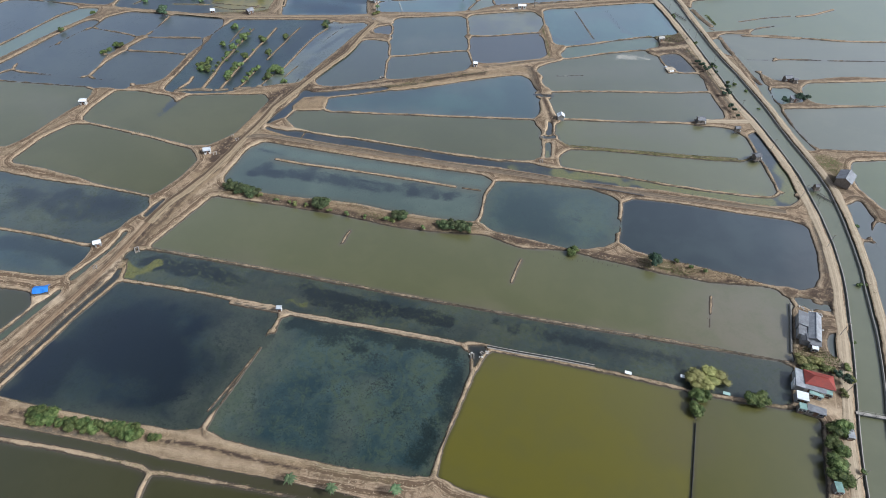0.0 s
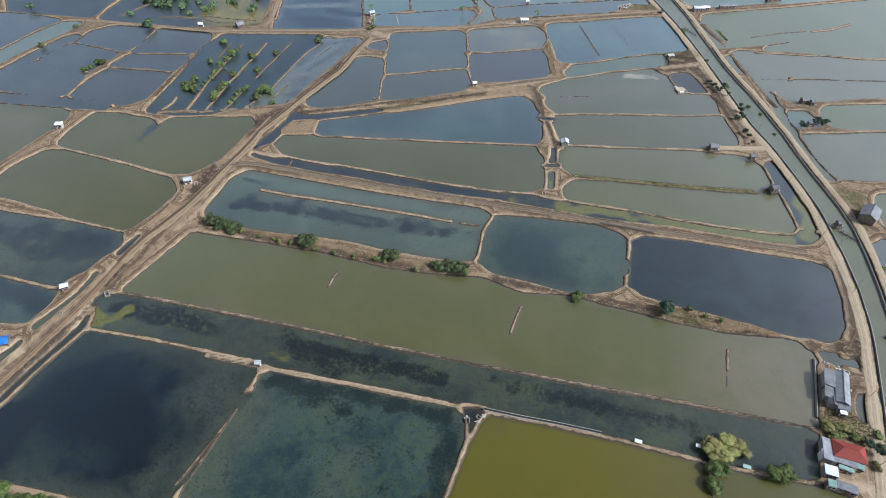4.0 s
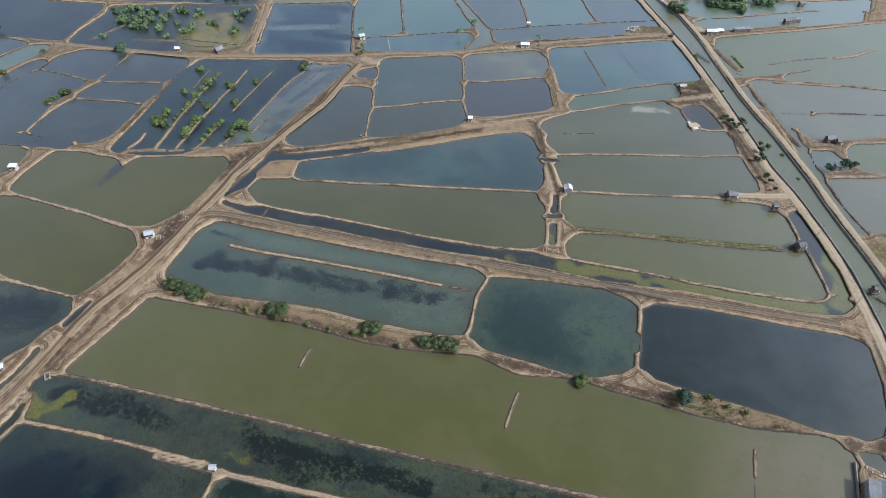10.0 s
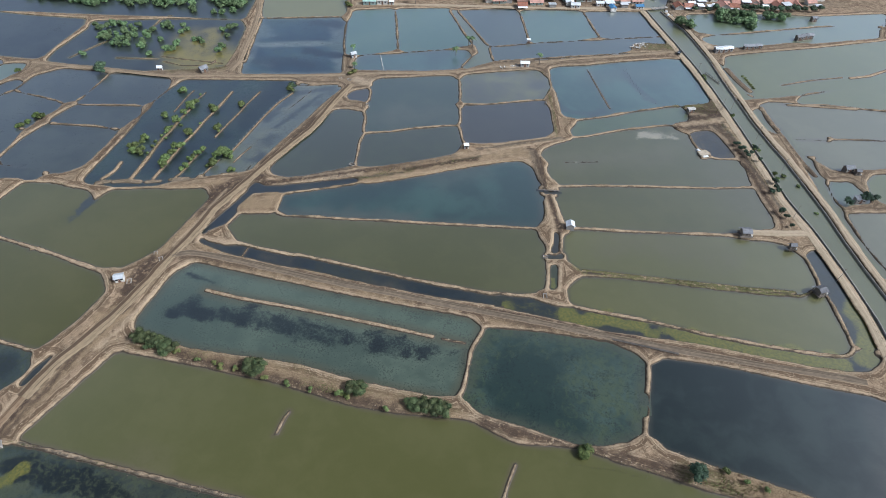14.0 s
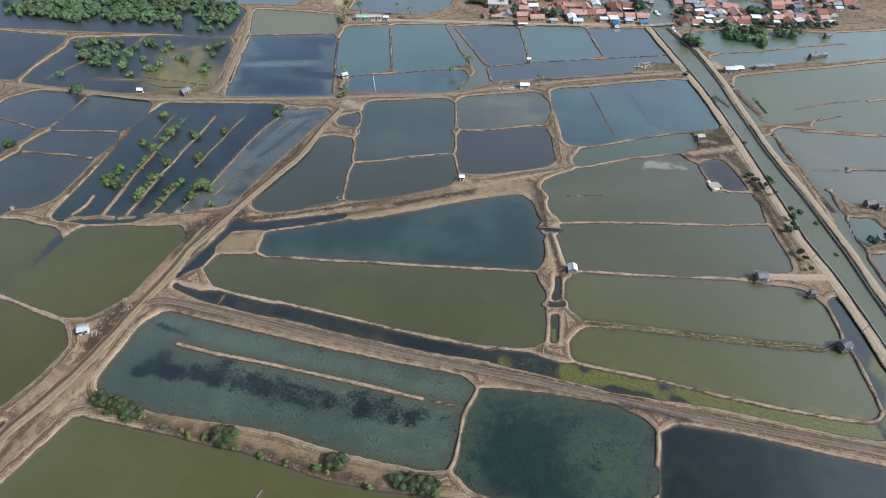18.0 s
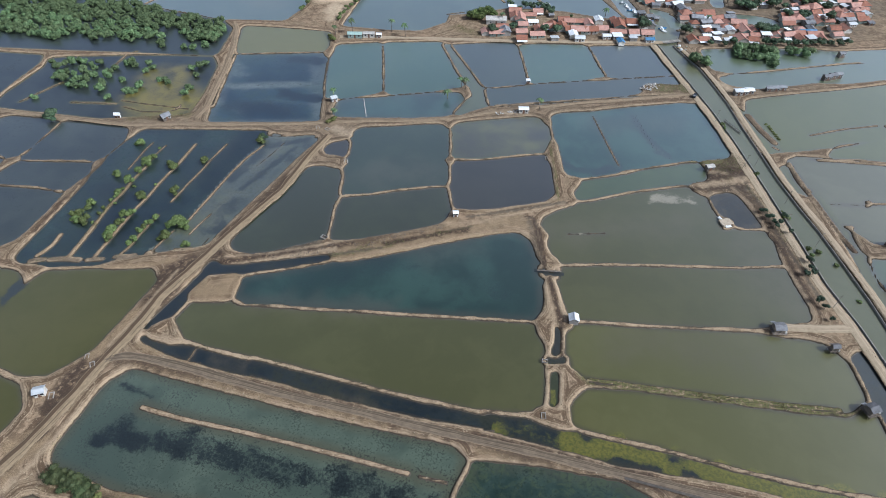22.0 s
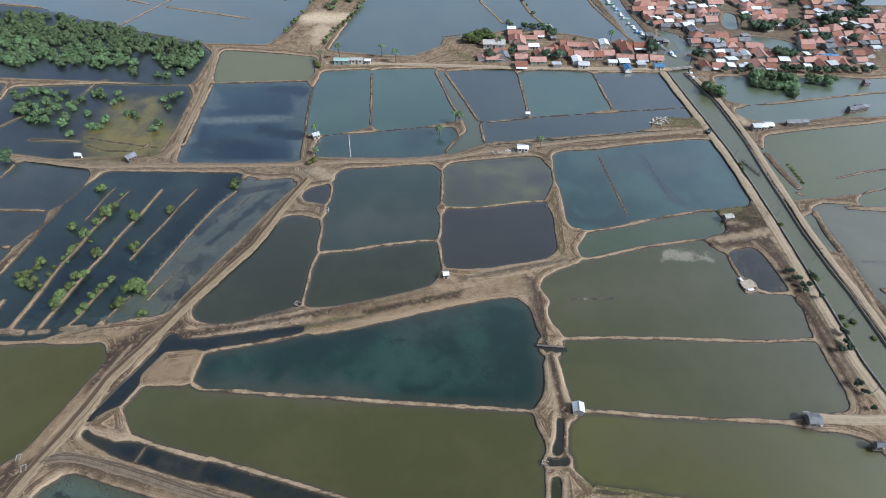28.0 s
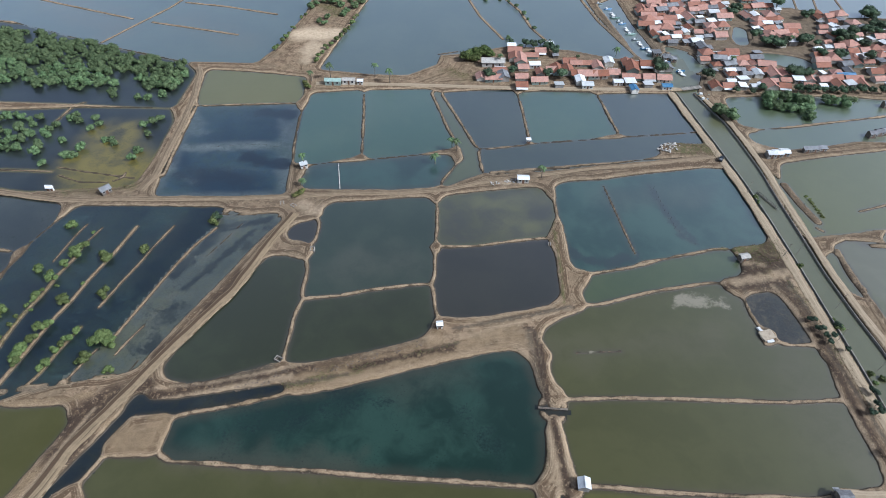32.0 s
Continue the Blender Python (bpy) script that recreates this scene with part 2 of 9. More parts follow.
def water_material(name, deep, mottle, shallow, weed, amount=0.0, speck=0.0, band=1.2, rough=0.3):
    """Turbid pond water: clouded body colour, muddy shallows by the bank, weed beds and drifting specks."""
    m, nt, b = mat(name, rough)
    p = place(nt)
    soft = tex(nt, 0.035, 4, 0.55, p, 0.6)
    mid = tex(nt, 0.16, 5, 0.62, p, 0.5)
    fine = tex(nt, 1.1, 5, 0.7, p)
    col = blend(nt, span(nt, calc(nt, "ADD", calc(nt, "MULTIPLY", soft, 0.6), calc(nt, "MULTIPLY", mid, 0.4)), 0.42, 0.6), deep, mottle)
    edge = calc(nt, "ADD", attr(nt, "depth"), calc(nt, "MULTIPLY", calc(nt, "SUBTRACT", mid, 0.5), 1.6))
    col = blend(nt, span(nt, edge, 0.0, band, 0.7, 0), col, shallow)
    cloud = calc(nt, "MULTIPLY", attr(nt, "silt"), span(nt, calc(nt, "ADD", calc(nt, "MULTIPLY", mid, 0.6), calc(nt, "MULTIPLY", fine, 0.4)), 0.34, 0.58, 0.25, 1.0))
    col = blend(nt, cloud, col, tuple(c * 1.35 for c in shallow))
    thick = calc(nt, "ADD", calc(nt, "ADD", calc(nt, "MULTIPLY", mid, 0.42), calc(nt, "MULTIPLY", fine, 0.34)), calc(nt, "MULTIPLY", tex(nt, 3.2, 4, 0.7, p), 0.24))
    if amount > 0.05:
        moss = span(nt, calc(nt, "ADD", calc(nt, "MULTIPLY", tex(nt, 0.3, 6, 0.75, p, 1.2), 0.6), calc(nt, "MULTIPLY", soft, 0.4)), 0.46, 0.6, 0, 0.75)
        col = blend(nt, moss, col, tuple(c * q for c, q in zip(mottle, (1.15, 0.98, 0.62))))
        col = blend(nt, span(nt, tex(nt, 0.7, 6, 0.78, p, 0.8), 0.52, 0.62, 0, 0.5), col, tuple(0.6 * c for c in deep))
    if amount > -0.5:
        beds = calc(nt, "ADD", attr(nt, "weed"), amount)
        fac = span(nt, calc(nt, "ADD", thick, calc(nt, "MULTIPLY", beds, 0.19)), 0.57, 0.71, 0, 0.9)
        col = blend(nt, fac, col, weed)
    if speck:
        spots = span(nt, calc(nt, "ADD", tex(nt, 1.7, 5, 0.7, p), calc(nt, "MULTIPLY", mid, 0.55)), 0.92 - speck, 0.99 - speck, 0, 0.55)
        col = blend(nt, spots, col, tuple(c * 0.45 for c in weed))
    mats = 0.0
    if name[6:] in MATS:
        colour, most, start = MATS[name[6:]]
        mats = span(nt, calc(nt, "ADD", calc(nt, "MULTIPLY", tex(nt, 0.8, 6, 0.78, p, 0.7), 0.65), calc(nt, "MULTIPLY", tex(nt, 0.07, 3, 0.6, p), 0.35)), start - 0.01, start + 0.06, 0, most)
        col = blend(nt, mats, col, colour)
    scum = calc(nt, "MULTIPLY", calc(nt, "ADD", thick, calc(nt, "MULTIPLY", attr(nt, "scum"), 0.46)), span(nt, attr(nt, "scum"), 0.02, 0.15))
    col = blend(nt, span(nt, scum, 0.72, 0.84, 0, 0.9), col, blend(nt, span(nt, fine, 0.4, 0.6), (0.140, 0.126, 0.026), (0.076, 0.080, 0.022)))
    crust = calc(nt, "MULTIPLY", calc(nt, "ADD", thick, calc(nt, "MULTIPLY", attr(nt, "froth"), 0.4)), span(nt, attr(nt, "froth"), 0.02, 0.15))
    col = blend(nt, span(nt, calc(nt, "ADD", crust, calc(nt, "MULTIPLY", calc(nt, "SUBTRACT", tex(nt, 5.0, 3, 0.7, p), 0.5), 0.25)), 0.72, 0.84, 0, 0.8), col, (0.25, 0.22, 0.16))
    nt.links.new(col, b.inputs["Base Color"])
    b.inputs["Specular IOR Level"].default_value = 0.0
    b.inputs["Roughness"].default_value = 0.9
    # the sky's gloss, faint from above and at a flat angle raised well beyond water's own reflection
    facing = nt.nodes.new("ShaderNodeLayerWeight").outputs["Facing"]
    gloss = node(nt, "ShaderNodeBsdfGlossy", Roughness=rough)
    share = calc(nt, "MINIMUM", calc(nt, "MULTIPLY", calc(nt, "POWER", facing, 2.0), GLOSS * SHEEN.get(name[6:], 1.0)), 0.8)
    if mats:
        share = calc(nt, "MULTIPLY", share, calc(nt, "SUBTRACT", 1.0, calc(nt, "MULTIPLY", mats, 0.5)))
    nt.links.new(share, gloss.inputs["Color"])
    mix = nt.nodes.new("ShaderNodeAddShader")
    nt.links.new(b.outputs[0], mix.inputs[0])
    nt.links.new(gloss.outputs[0], mix.inputs[1])
    nt.links.new(mix.outputs[0], nt.nodes["Material Output"].inputs["Surface"])
    return m


GLOSS = 1.6
WATER = {}


def water(kind, deep, mottle, shallow, weed, amount=0.0, speck=0.0, band=1.2):
    """Notes a kind of pond water: body colours, the shade of its weed, and how much of it grows."""
    WATER[kind] = (deep, mottle, shallow, weed, amount, speck, band)


water("dark_weed", (0.012, 0.024, 0.036), (0.034, 0.056, 0.060), (0.090, 0.102, 0.070), (0.010, 0.018, 0.026), 0.2, 0.07, 4.0)
water("teal_weed", (0.046, 0.086, 0.094), (0.088, 0.134, 0.122), (0.125, 0.135, 0.090), (0.022, 0.036, 0.034), 0.1, 0.06, 3.5)
water("murky_weed", (0.132, 0.176, 0.136), (0.162, 0.204, 0.150), (0.150, 0.142, 0.090), (0.024, 0.033, 0.040), -0.1, 0.10, 3.0)
water("weed", (0.052, 0.074, 0.068), (0.090, 0.116, 0.096), (0.080, 0.082, 0.055), (0.018, 0.025, 0.026), 0.15, 0.05)
water("grey_weed", (0.098, 0.126, 0.112), (0.128, 0.156, 0.134), (0.180, 0.180, 0.140), (0.030, 0.040, 0.040), 0.2, 0.10, 2.0)
water("blue_weed", (0.014, 0.030, 0.044), (0.034, 0.060, 0.066), (0.060, 0.068, 0.052), (0.014, 0.022, 0.024), 0.2, 0.09)
water("blue", (0.020, 0.054, 0.092), (0.044, 0.090, 0.124), (0.19, 0.22, 0.21), (0.014, 0.028, 0.046), 0.25, 0.06, 4.5)
water("mangrove_water", (0.018, 0.026, 0.030), (0.040, 0.050, 0.046), (0.25, 0.195, 0.035), (0.024, 0.032, 0.038), 0.0, 0.0)
water("yellow", (0.195, 0.170, 0.026), (0.180, 0.160, 0.032), (0.120, 0.102, 0.038), (0.10, 0.09, 0.03), -1.0, 0.0)
water("olive_yellow", (0.140, 0.132, 0.027), (0.148, 0.136, 0.028), (0.105, 0.092, 0.042), (0.08, 0.08, 0.03), -1.0, 0.0)
water("olive_dark", (0.075, 0.071, 0.024), (0.087, 0.082, 0.031), (0.11, 0.095, 0.062), (0.05, 0.05, 0.03), -1.0, 0.0)
water("olive", (0.162, 0.158, 0.054), (0.178, 0.172, 0.064), (0.120, 0.106, 0.066), (0.09, 0.09, 0.05), -1.0, 0.0)
water("olive_mid", (0.160, 0.158, 0.055), (0.178, 0.172, 0.065), (0.190, 0.156, 0.098), (0.09, 0.09, 0.05), -1.0, 0.0)
water("olive_brown", (0.128, 0.128, 0.054), (0.146, 0.144, 0.062), (0.140, 0.125, 0.080), (0.09, 0.09, 0.05), -1.0, 0.0)
water("olive_green", (0.128, 0.122, 0.032), (0.148, 0.138, 0.042), (0.150, 0.134, 0.080), (0.045, 0.06, 0.07), -0.45, 0.0)
water("olive_pale", (0.150, 0.162, 0.050), (0.170, 0.178, 0.060), (0.17, 0.155, 0.12), (0.12, 0.12, 0.08), -1.0, 0.0)
water("teal", (0.030, 0.070, 0.056), (0.050, 0.104, 0.080), (0.085, 0.090, 0.068), (0.020, 0.040, 0.040), -0.05, 0.02, 3.5)
water("teal_dark", (0.046, 0.081, 0.07), (0.088, 0.134, 0.108), (0.120, 0.130, 0.090), (0.018, 0.032, 0.034), 0.3, 0.05, 4.0)
water("teal_light", (0.068, 0.132, 0.092), (0.094, 0.156, 0.106), (0.120, 0.130, 0.110), (0.06, 0.085, 0.09), -0.5, 0.0)
water("teal_grey", (0.040, 0.096, 0.082), (0.066, 0.128, 0.100), (0.10, 0.115, 0.09), (0.04, 0.06, 0.062), -0.3, 0.0)
water("bay", (0.098, 0.138, 0.118), (0.122, 0.162, 0.134), (0.12, 0.12, 0.09), (0.05, 0.06, 0.06), -0.6, 0.0)
water("pit", (0.070, 0.076, 0.068), (0.100, 0.100, 0.084), (0.100, 0.088, 0.070), (0.016, 0.016, 0.018), 0.3, 0.16)
water("slate", (0.022, 0.037, 0.036), (0.038, 0.055, 0.050), (0.080, 0.078, 0.064), (0.03, 0.034, 0.04), -0.3, 0.0)
water("slate_far", (0.040, 0.050, 0.040), (0.062, 0.072, 0.054), (0.090, 0.088, 0.074), (0.045, 0.052, 0.06), -0.3, 0.0)
water("grey_blue", (0.070, 0.092, 0.082), (0.084, 0.106, 0.090), (0.12, 0.12, 0.105), (0.07, 0.08, 0.085), -0.6, 0.0)
water("grey_green", (0.097, 0.132, 0.062), (0.117, 0.15, 0.07), (0.12, 0.115, 0.09), (0.07, 0.08, 0.065), -0.6, 0.0)
water("grey_olive", (0.06, 0.067, 0.039), (0.076, 0.087, 0.048), (0.115, 0.105, 0.08), (0.065, 0.068, 0.05), -0.6, 0.0)
water("deep_green", (0.058, 0.082, 0.062), (0.076, 0.102, 0.074), (0.11, 0.11, 0.085), (0.05, 0.06, 0.05), -0.6, 0.0)
water("mauve", (0.062, 0.062, 0.054), (0.072, 0.071, 0.060), (0.11, 0.095, 0.08), (0.06, 0.058, 0.058), -0.6, 0.0)
water("mauve_olive", (0.088, 0.088, 0.068), (0.138, 0.140, 0.070), (0.170, 0.165, 0.075), (0.07, 0.068, 0.06), -0.6, 0.0)
water("mauve_pale", (0.215, 0.212, 0.140), (0.240, 0.234, 0.156), (0.17, 0.15, 0.125), (0.12, 0.115, 0.10), -0.6, 0.0)
water("khaki", (0.205, 0.192, 0.052), (0.222, 0.206, 0.064), (0.16, 0.14, 0.10), (0.12, 0.12, 0.08), -0.6, 0.0)
water("green", (0.120, 0.140, 0.070), (0.140, 0.155, 0.080), (0.11, 0.10, 0.065), (0.06, 0.07, 0.035), 0.0, 0.0)
water("ditch", (0.034, 0.048, 0.058), (0.050, 0.062, 0.064), (0.09, 0.08, 0.06), (0.026, 0.034, 0.034), 0.1, 0.03)
water("canal", (0.165, 0.168, 0.078), (0.182, 0.184, 0.090), (0.14, 0.125, 0.095), (0.09, 0.09, 0.07), -1.0, 0.0)
water("open_water", (0.110, 0.140, 0.110), (0.128, 0.155, 0.120), (0.16, 0.155, 0.135), (0.11, 0.12, 0.11), -1.0, 0.0)
CLOUDED = {"teal", "teal_dark", "teal_weed", "teal_grey", "dark_weed", "blue", "blue_weed", "weed", "murky_weed", "grey_weed", "mangrove_water", "slate_far", "ditch", "pit", "slate"}
M_WATER = {k: water_material("water_" + k, *(tuple(f * q for q in c) for f, c in zip((0.38, 0.51, 0.46, 0.46) if k in CLOUDED else (0.47, 0.485, 0.48, 0.48), v[:4])), *v[4:]) for k, v in WATER.items()}

# ---- the plan: ponds, ditches and canal as outlines on the ground, metres ----
PONDS, CUTS, DIKES, TRACKS, COVER = [], [], [], [], []


def pond(kind, label, *outline):
    PONDS.append((kind, label, np.array(outline)))


def ditch(kind, label, width, *line):
    """A strip of water along a line."""
    a = np.array(line)
    t = np.gradient(a, axis=0)
    n = np.stack((-t[:, 1], t[:, 0]), 1) / np.linalg.norm(t, axis=1)[:, None] * width / 2
    PONDS.append((kind, label, np.concatenate((a + n, (a - n)[::-1]))))


def dike(width, height, *line):
    DIKES.append((width, height, np.array(line)))


def track(name, label, surface, width, *line):
    TRACKS.append((name, label, surface, width, np.array(line)))


def cover(what, width, strength, *line):
    """Ground cover along a line, or round one place: grass, sand or churned earth; in water: weed or scum."""
    COVER.append((what, width, strength, np.array(line)))


pond("grey_olive", "muddy grey-olive pond between dried mud dikes", (115.2, 175.3), (119.9, 177.1), (120.7, 171.5), (119.2, 153.1), (114.3, 129.3), (111.2, 132.7), (113.2, 151.7))
pond("slate_far", "slate-blue pond between dried mud dikes", (-260.1, 204.9), (-247.5, 206.5), (-224.5, 208.5), (-198.4, 210.8), (-197.5, 209.4), (-213.8, 206.3), (-241.5, 203), (-258.6, 201.4))
pond("slate_far", "slate-blue pond between dried mud dikes", (-265.9, 209.8), (-262.7, 229.1), (-260.3, 247.2), (-257.8, 262.3), (-255.8, 265.9), (-255.5, 259.2), (-258.6, 242.9), (-260.5, 230.4), (-263.1, 217.8), (-263.4, 208.7), (-268.4, 195), (-271.3, 198.1))
pond("dark_weed", "dark blue-black pond clouded with weed between dried mud dikes", (-124.7, 98.4), (-108.7, 99.8), (-85.4, 99.7), (-73.4, 99.8), (-71.8, 95), (-71.9, 90.9), (-71.7, 85.8), (-74.1, 64.4), (-76.9, 59.2), (-80.1, 57.8), (-91, 57.1), (-107.1, 56.3), (-122.1, 55.9), (-130.5, 56), (-133.4, 57.5), (-131.5, 67.5), (-128.8, 86))
pond("teal_weed", "blue-green pond mottled with dark weed between dried mud dikes", (-68.5, 97.3), (-59, 98.7), (-42.8, 98.2), (-27.1, 98.1), (-12.3, 98.8), (-10.8, 95.1), (-11.8, 84), (-13.5, 68.5), (-14.7, 62.1), (-17.3, 60), (-29.9, 58.6), (-43, 58), (-56.6, 57.9), (-68.5, 58.3), (-72.8, 60.2), (-73.8, 63.4), (-72.3, 73.4), (-70.8, 85.4), (-69, 92.4))
pond("ditch", "dark pond between dried mud dikes", (-12.8, 100.1), (-7.3, 101.8), (-8.3, 99.3), (-9.1, 94.7), (-9.7, 93.8), (-10.5, 98))
pond("grey_olive", "small murky garden pool ringed with pale earth", (93.4, 129.6), (94.8, 129.8), (94.6, 126.5), (93.4, 122.6), (92.5, 122), (92, 123.6), (92.2, 126.9))
pond("grey_green", "grey-green pond between dried mud dikes", (92.3, 141.3), (94.2, 142.3), (95.8, 142.2), (95.8, 141.2), (94.1, 140.4), (92.4, 140.2))
pond("dark_weed", "dark blue-black pond clouded with weed between dried mud dikes", (-72.1, 86.6), (-71.7, 90.5), (-69, 92), (-69.3, 89.8), (-69.9, 85.9))
pond("yellow", "bright yellow-olive pond between dried mud dikes", (-6.6, 98.7), (9.3, 99.5), (30, 99.6), (49.2, 99.4), (49.9, 94.6), (50.8, 89.7), (48.4, 69.6), (46.8, 58.7), (18.7, 58.9), (2.5, 59), (-8, 59.6), (-12.5, 62.2), (-12.8, 67.9), (-9.3, 86.4), (-7.9, 94.6))
pond("olive_yellow", "muddy yellow-green pond between dried mud dikes", (51, 89.7), (52.1, 98.7), (61.8, 98.8), (76.4, 99.4), (83.2, 99), (81.7, 89.2), (79.6, 76.6), (77.6, 65.2), (47, 58.8), (48.6, 69.7))
pond("olive_dark", "dark olive pond between dried mud dikes", (-140.4, 41.9), (-121.8, 43.5), (-106.8, 45), (-91.3, 45.4), (-83.9, 45.4), (-82.4, 43.4), (-81.8, 38.7), (-80.6, 33.1), (-122.3, 23.4))
pond("olive_dark", "dark olive pond between dried mud dikes", (-80.2, 43.7), (-77.9, 45), (-61.6, 46.6), (-44.6, 47.5), (-30.6, 47.9), (-33.3, 40.2), (-77.5, 33.8))
pond("weed", "murky grey-green pond full of weed beds between dried mud dikes", (-130.4, 112.2), (-116.4, 113.6), (-96.2, 114.1), (-65.1, 114.5), (-38.4, 114.2), (-9.5, 114.4), (14.7, 114.5), (47.8, 115.2), (78.3, 115.8), (77, 104.9), (74.8, 101.5), (62.1, 101.4), (49.3, 100.9), (31.5, 102.2), (12.3, 102.8), (-12.8, 102.8), (-35.2, 102.4), (-53.1, 102.1), (-71.6, 102.3), (-94.5, 102.5), (-112, 102), (-124.8, 101.9), (-128.1, 106.8))
pond("olive_mid", "smooth olive-green pond between dried mud dikes", (-124.9, 116.9), (-97.8, 116.3), (-65.9, 116.1), (-39, 115.6), (-9.9, 115.7), (14.6, 116.1), (48, 117.1), (79.1, 117), (81.8, 130.1), (83.4, 140.6), (80, 144.2), (72.7, 144.2), (58.5, 143), (44.1, 143.5), (29.4, 145.2), (12.4, 145.8), (-2.9, 144.3), (-17.3, 147.8), (-35, 144.9), (-49.4, 144.4), (-68.9, 145.9), (-90.6, 145.7), (-106.1, 145.2), (-117.6, 144.7), (-121.1, 131.5))
pond("murky_weed", "murky grey-green pond full of weed beds between dried mud dikes", (-118.6, 176.5), (-114.7, 182.1), (-91.4, 181.3), (-57.7, 180.9), (-21.5, 181.6), (-19, 177.4), (-21.3, 170.2), (-19.9, 164.7), (-20, 157.9), (-23.4, 154.2), (-37.1, 153.7), (-45.6, 153.5), (-67.6, 154.7), (-84.9, 153.1), (-97.9, 151.9), (-116.8, 153.6), (-119.1, 156.3), (-118.9, 166.1))
pond("teal_dark", "clouded blue-green pond between dried mud dikes", (-17.6, 174.2), (-14.9, 179.5), (1.1, 181.7), (20.5, 182.6), (27.8, 180.2), (29.9, 173.7), (28.9, 159), (26.3, 153.7), (21.7, 151.4), (12.1, 150.2), (-3.8, 151.1), (-13.6, 152.3), (-17.6, 155), (-18.7, 163.7))
pond("slate", "slate-blue pond between dried mud dikes", (32, 175.5), (34.9, 180.9), (51.9, 182.1), (72.1, 181.7), (91.8, 181.8), (96.5, 180.4), (96.8, 169.1), (95.1, 155), (92.5, 150.2), (89, 148.1), (82.1, 148.5), (59.2, 150.5), (46.4, 151.8), (35.1, 153.3), (31.1, 157.8), (31.2, 168.2))
pond("ditch", "long dark ditch beside the middle track, greened over at one end", (-118.9, 192.6), (-114.1, 192.4), (-109.2, 192), (-102.4, 192.7), (-91.2, 192), (-84.2, 192), (-77.1, 191.7), (-84.4, 192.8), (-58.4, 192.3), (-33.3, 191.9), (-12.4, 192.4), (-17.4, 193.3), (-9.8, 193.2), (-2.3, 193.9), (5.2, 193.1), (12.5, 192.9), (19.7, 192.8), (28.1, 193.2), (35.1, 193), (49.4, 192.3), (63.3, 192.5), (76.8, 192.7), (86.5, 193.9), (90.2, 196.4), (92, 200), (96.6, 199.5), (96.2, 195.2), (93.2, 191.6), (87.9, 190), (69.4, 189), (55.9, 189.4), (42, 189.2), (28.1, 188), (19.8, 187.7), (12.8, 187.9), (5.6, 188), (-1.6, 188.2), (-9, 188.4), (-16.5, 188.8), (-11.9, 189.6), (-32.4, 187.8), (-57, 187.9), (-82.7, 188.8), (-75.6, 188.5), (-85.8, 188.3), (-92.8, 188.4), (-100.9, 188.7), (-105.6, 189.1), (-112.6, 190.1), (-117.6, 191.3))
pond("ditch", "dark pond between dried mud dikes", (85.8, 238.7), (88.4, 240), (91.4, 234.8), (94.7, 226.2), (96.9, 215.5), (96.7, 199.4), (91.8, 199.6), (90.5, 209.5), (88.7, 220.4), (87.3, 227.4))
pond("olive_brown", "smooth olive-green pond between dried mud dikes", (-111, 207.5), (-105.3, 209.5), (-90.5, 211.6), (-65.2, 215.9), (-35.9, 220.6), (-15.4, 224.4), (-7.6, 225.4), (-4.8, 219.8), (-2.6, 201.3), (-3.6, 198.7), (-17.2, 194.9), (-29.7, 195), (-43.7, 194.6), (-61.3, 195.6), (-79.6, 196.3), (-98, 196), (-107.7, 197), (-112, 201.1))
pond("teal", "dark teal pond between dried mud dikes", (-96.5, 212), (-99.9, 216.2), (-100.4, 220.6), (-97.9, 223.3), (-89.4, 227.1), (-76.4, 234), (-62.8, 240.7), (-49.2, 248.9), (-37.2, 255.9), (-26, 262.2), (-18.5, 265.3), (-14.1, 262.9), (-11, 255.9), (-8.9, 249.3), (-6.3, 238.6), (-6.2, 232.2), (-7.8, 229.5), (-13.7, 228), (-29.6, 225.1), (-43.8, 222.2), (-60.4, 219.2), (-74.3, 216.4), (-85.5, 214.5))
pond("ditch", "dark pond between dried mud dikes", (-120.3, 196.2), (-118.7, 203), (-116.8, 211.1), (-115.2, 219.1), (-115.2, 224.7), (-113.9, 226.4), (-111, 224.7), (-105.5, 226.1), (-94.5, 230.9), (-86.5, 234.6), (-79.5, 237.9), (-78.5, 237), (-85.5, 233), (-92.5, 229.2), (-99.4, 225.8), (-105.5, 223.5), (-113.2, 220.3), (-114.7, 215), (-115.4, 211), (-114.7, 205.1), (-118.2, 198.4))
pond("olive_brown", "smooth olive-green pond between dried mud dikes", (-10.5, 272.4), (-9.3, 276.8), (-5, 281.1), (3.2, 287.6), (20.4, 298.1), (38.3, 306.8), (41.5, 307.4), (47.9, 302.7), (50.4, 294.4), (52, 288.3), (52.7, 285.3), (66.6, 288.9), (69.4, 284.7), (70.2, 276.9), (69.9, 272.8), (64, 270.7), (54.9, 268.2), (35.3, 264.2), (12.6, 259.1), (3.5, 256.6), (-0.7, 255.7), (-4.8, 258.3), (-7, 263.1), (-6.3, 267.3))
pond("olive_brown", "smooth olive-green pond between dried mud dikes", (-1.7, 251.1), (4, 254), (20.2, 258.5), (42.6, 263.6), (56.1, 266.7), (69.8, 271), (72.1, 268.4), (73.4, 262), (75.4, 254.9), (75.8, 249.4), (67.1, 246), (60.3, 244), (40.2, 239.4), (20, 234.8), (8.1, 233.3), (2.9, 232.9), (0.8, 238.9), (-1.1, 244.8))
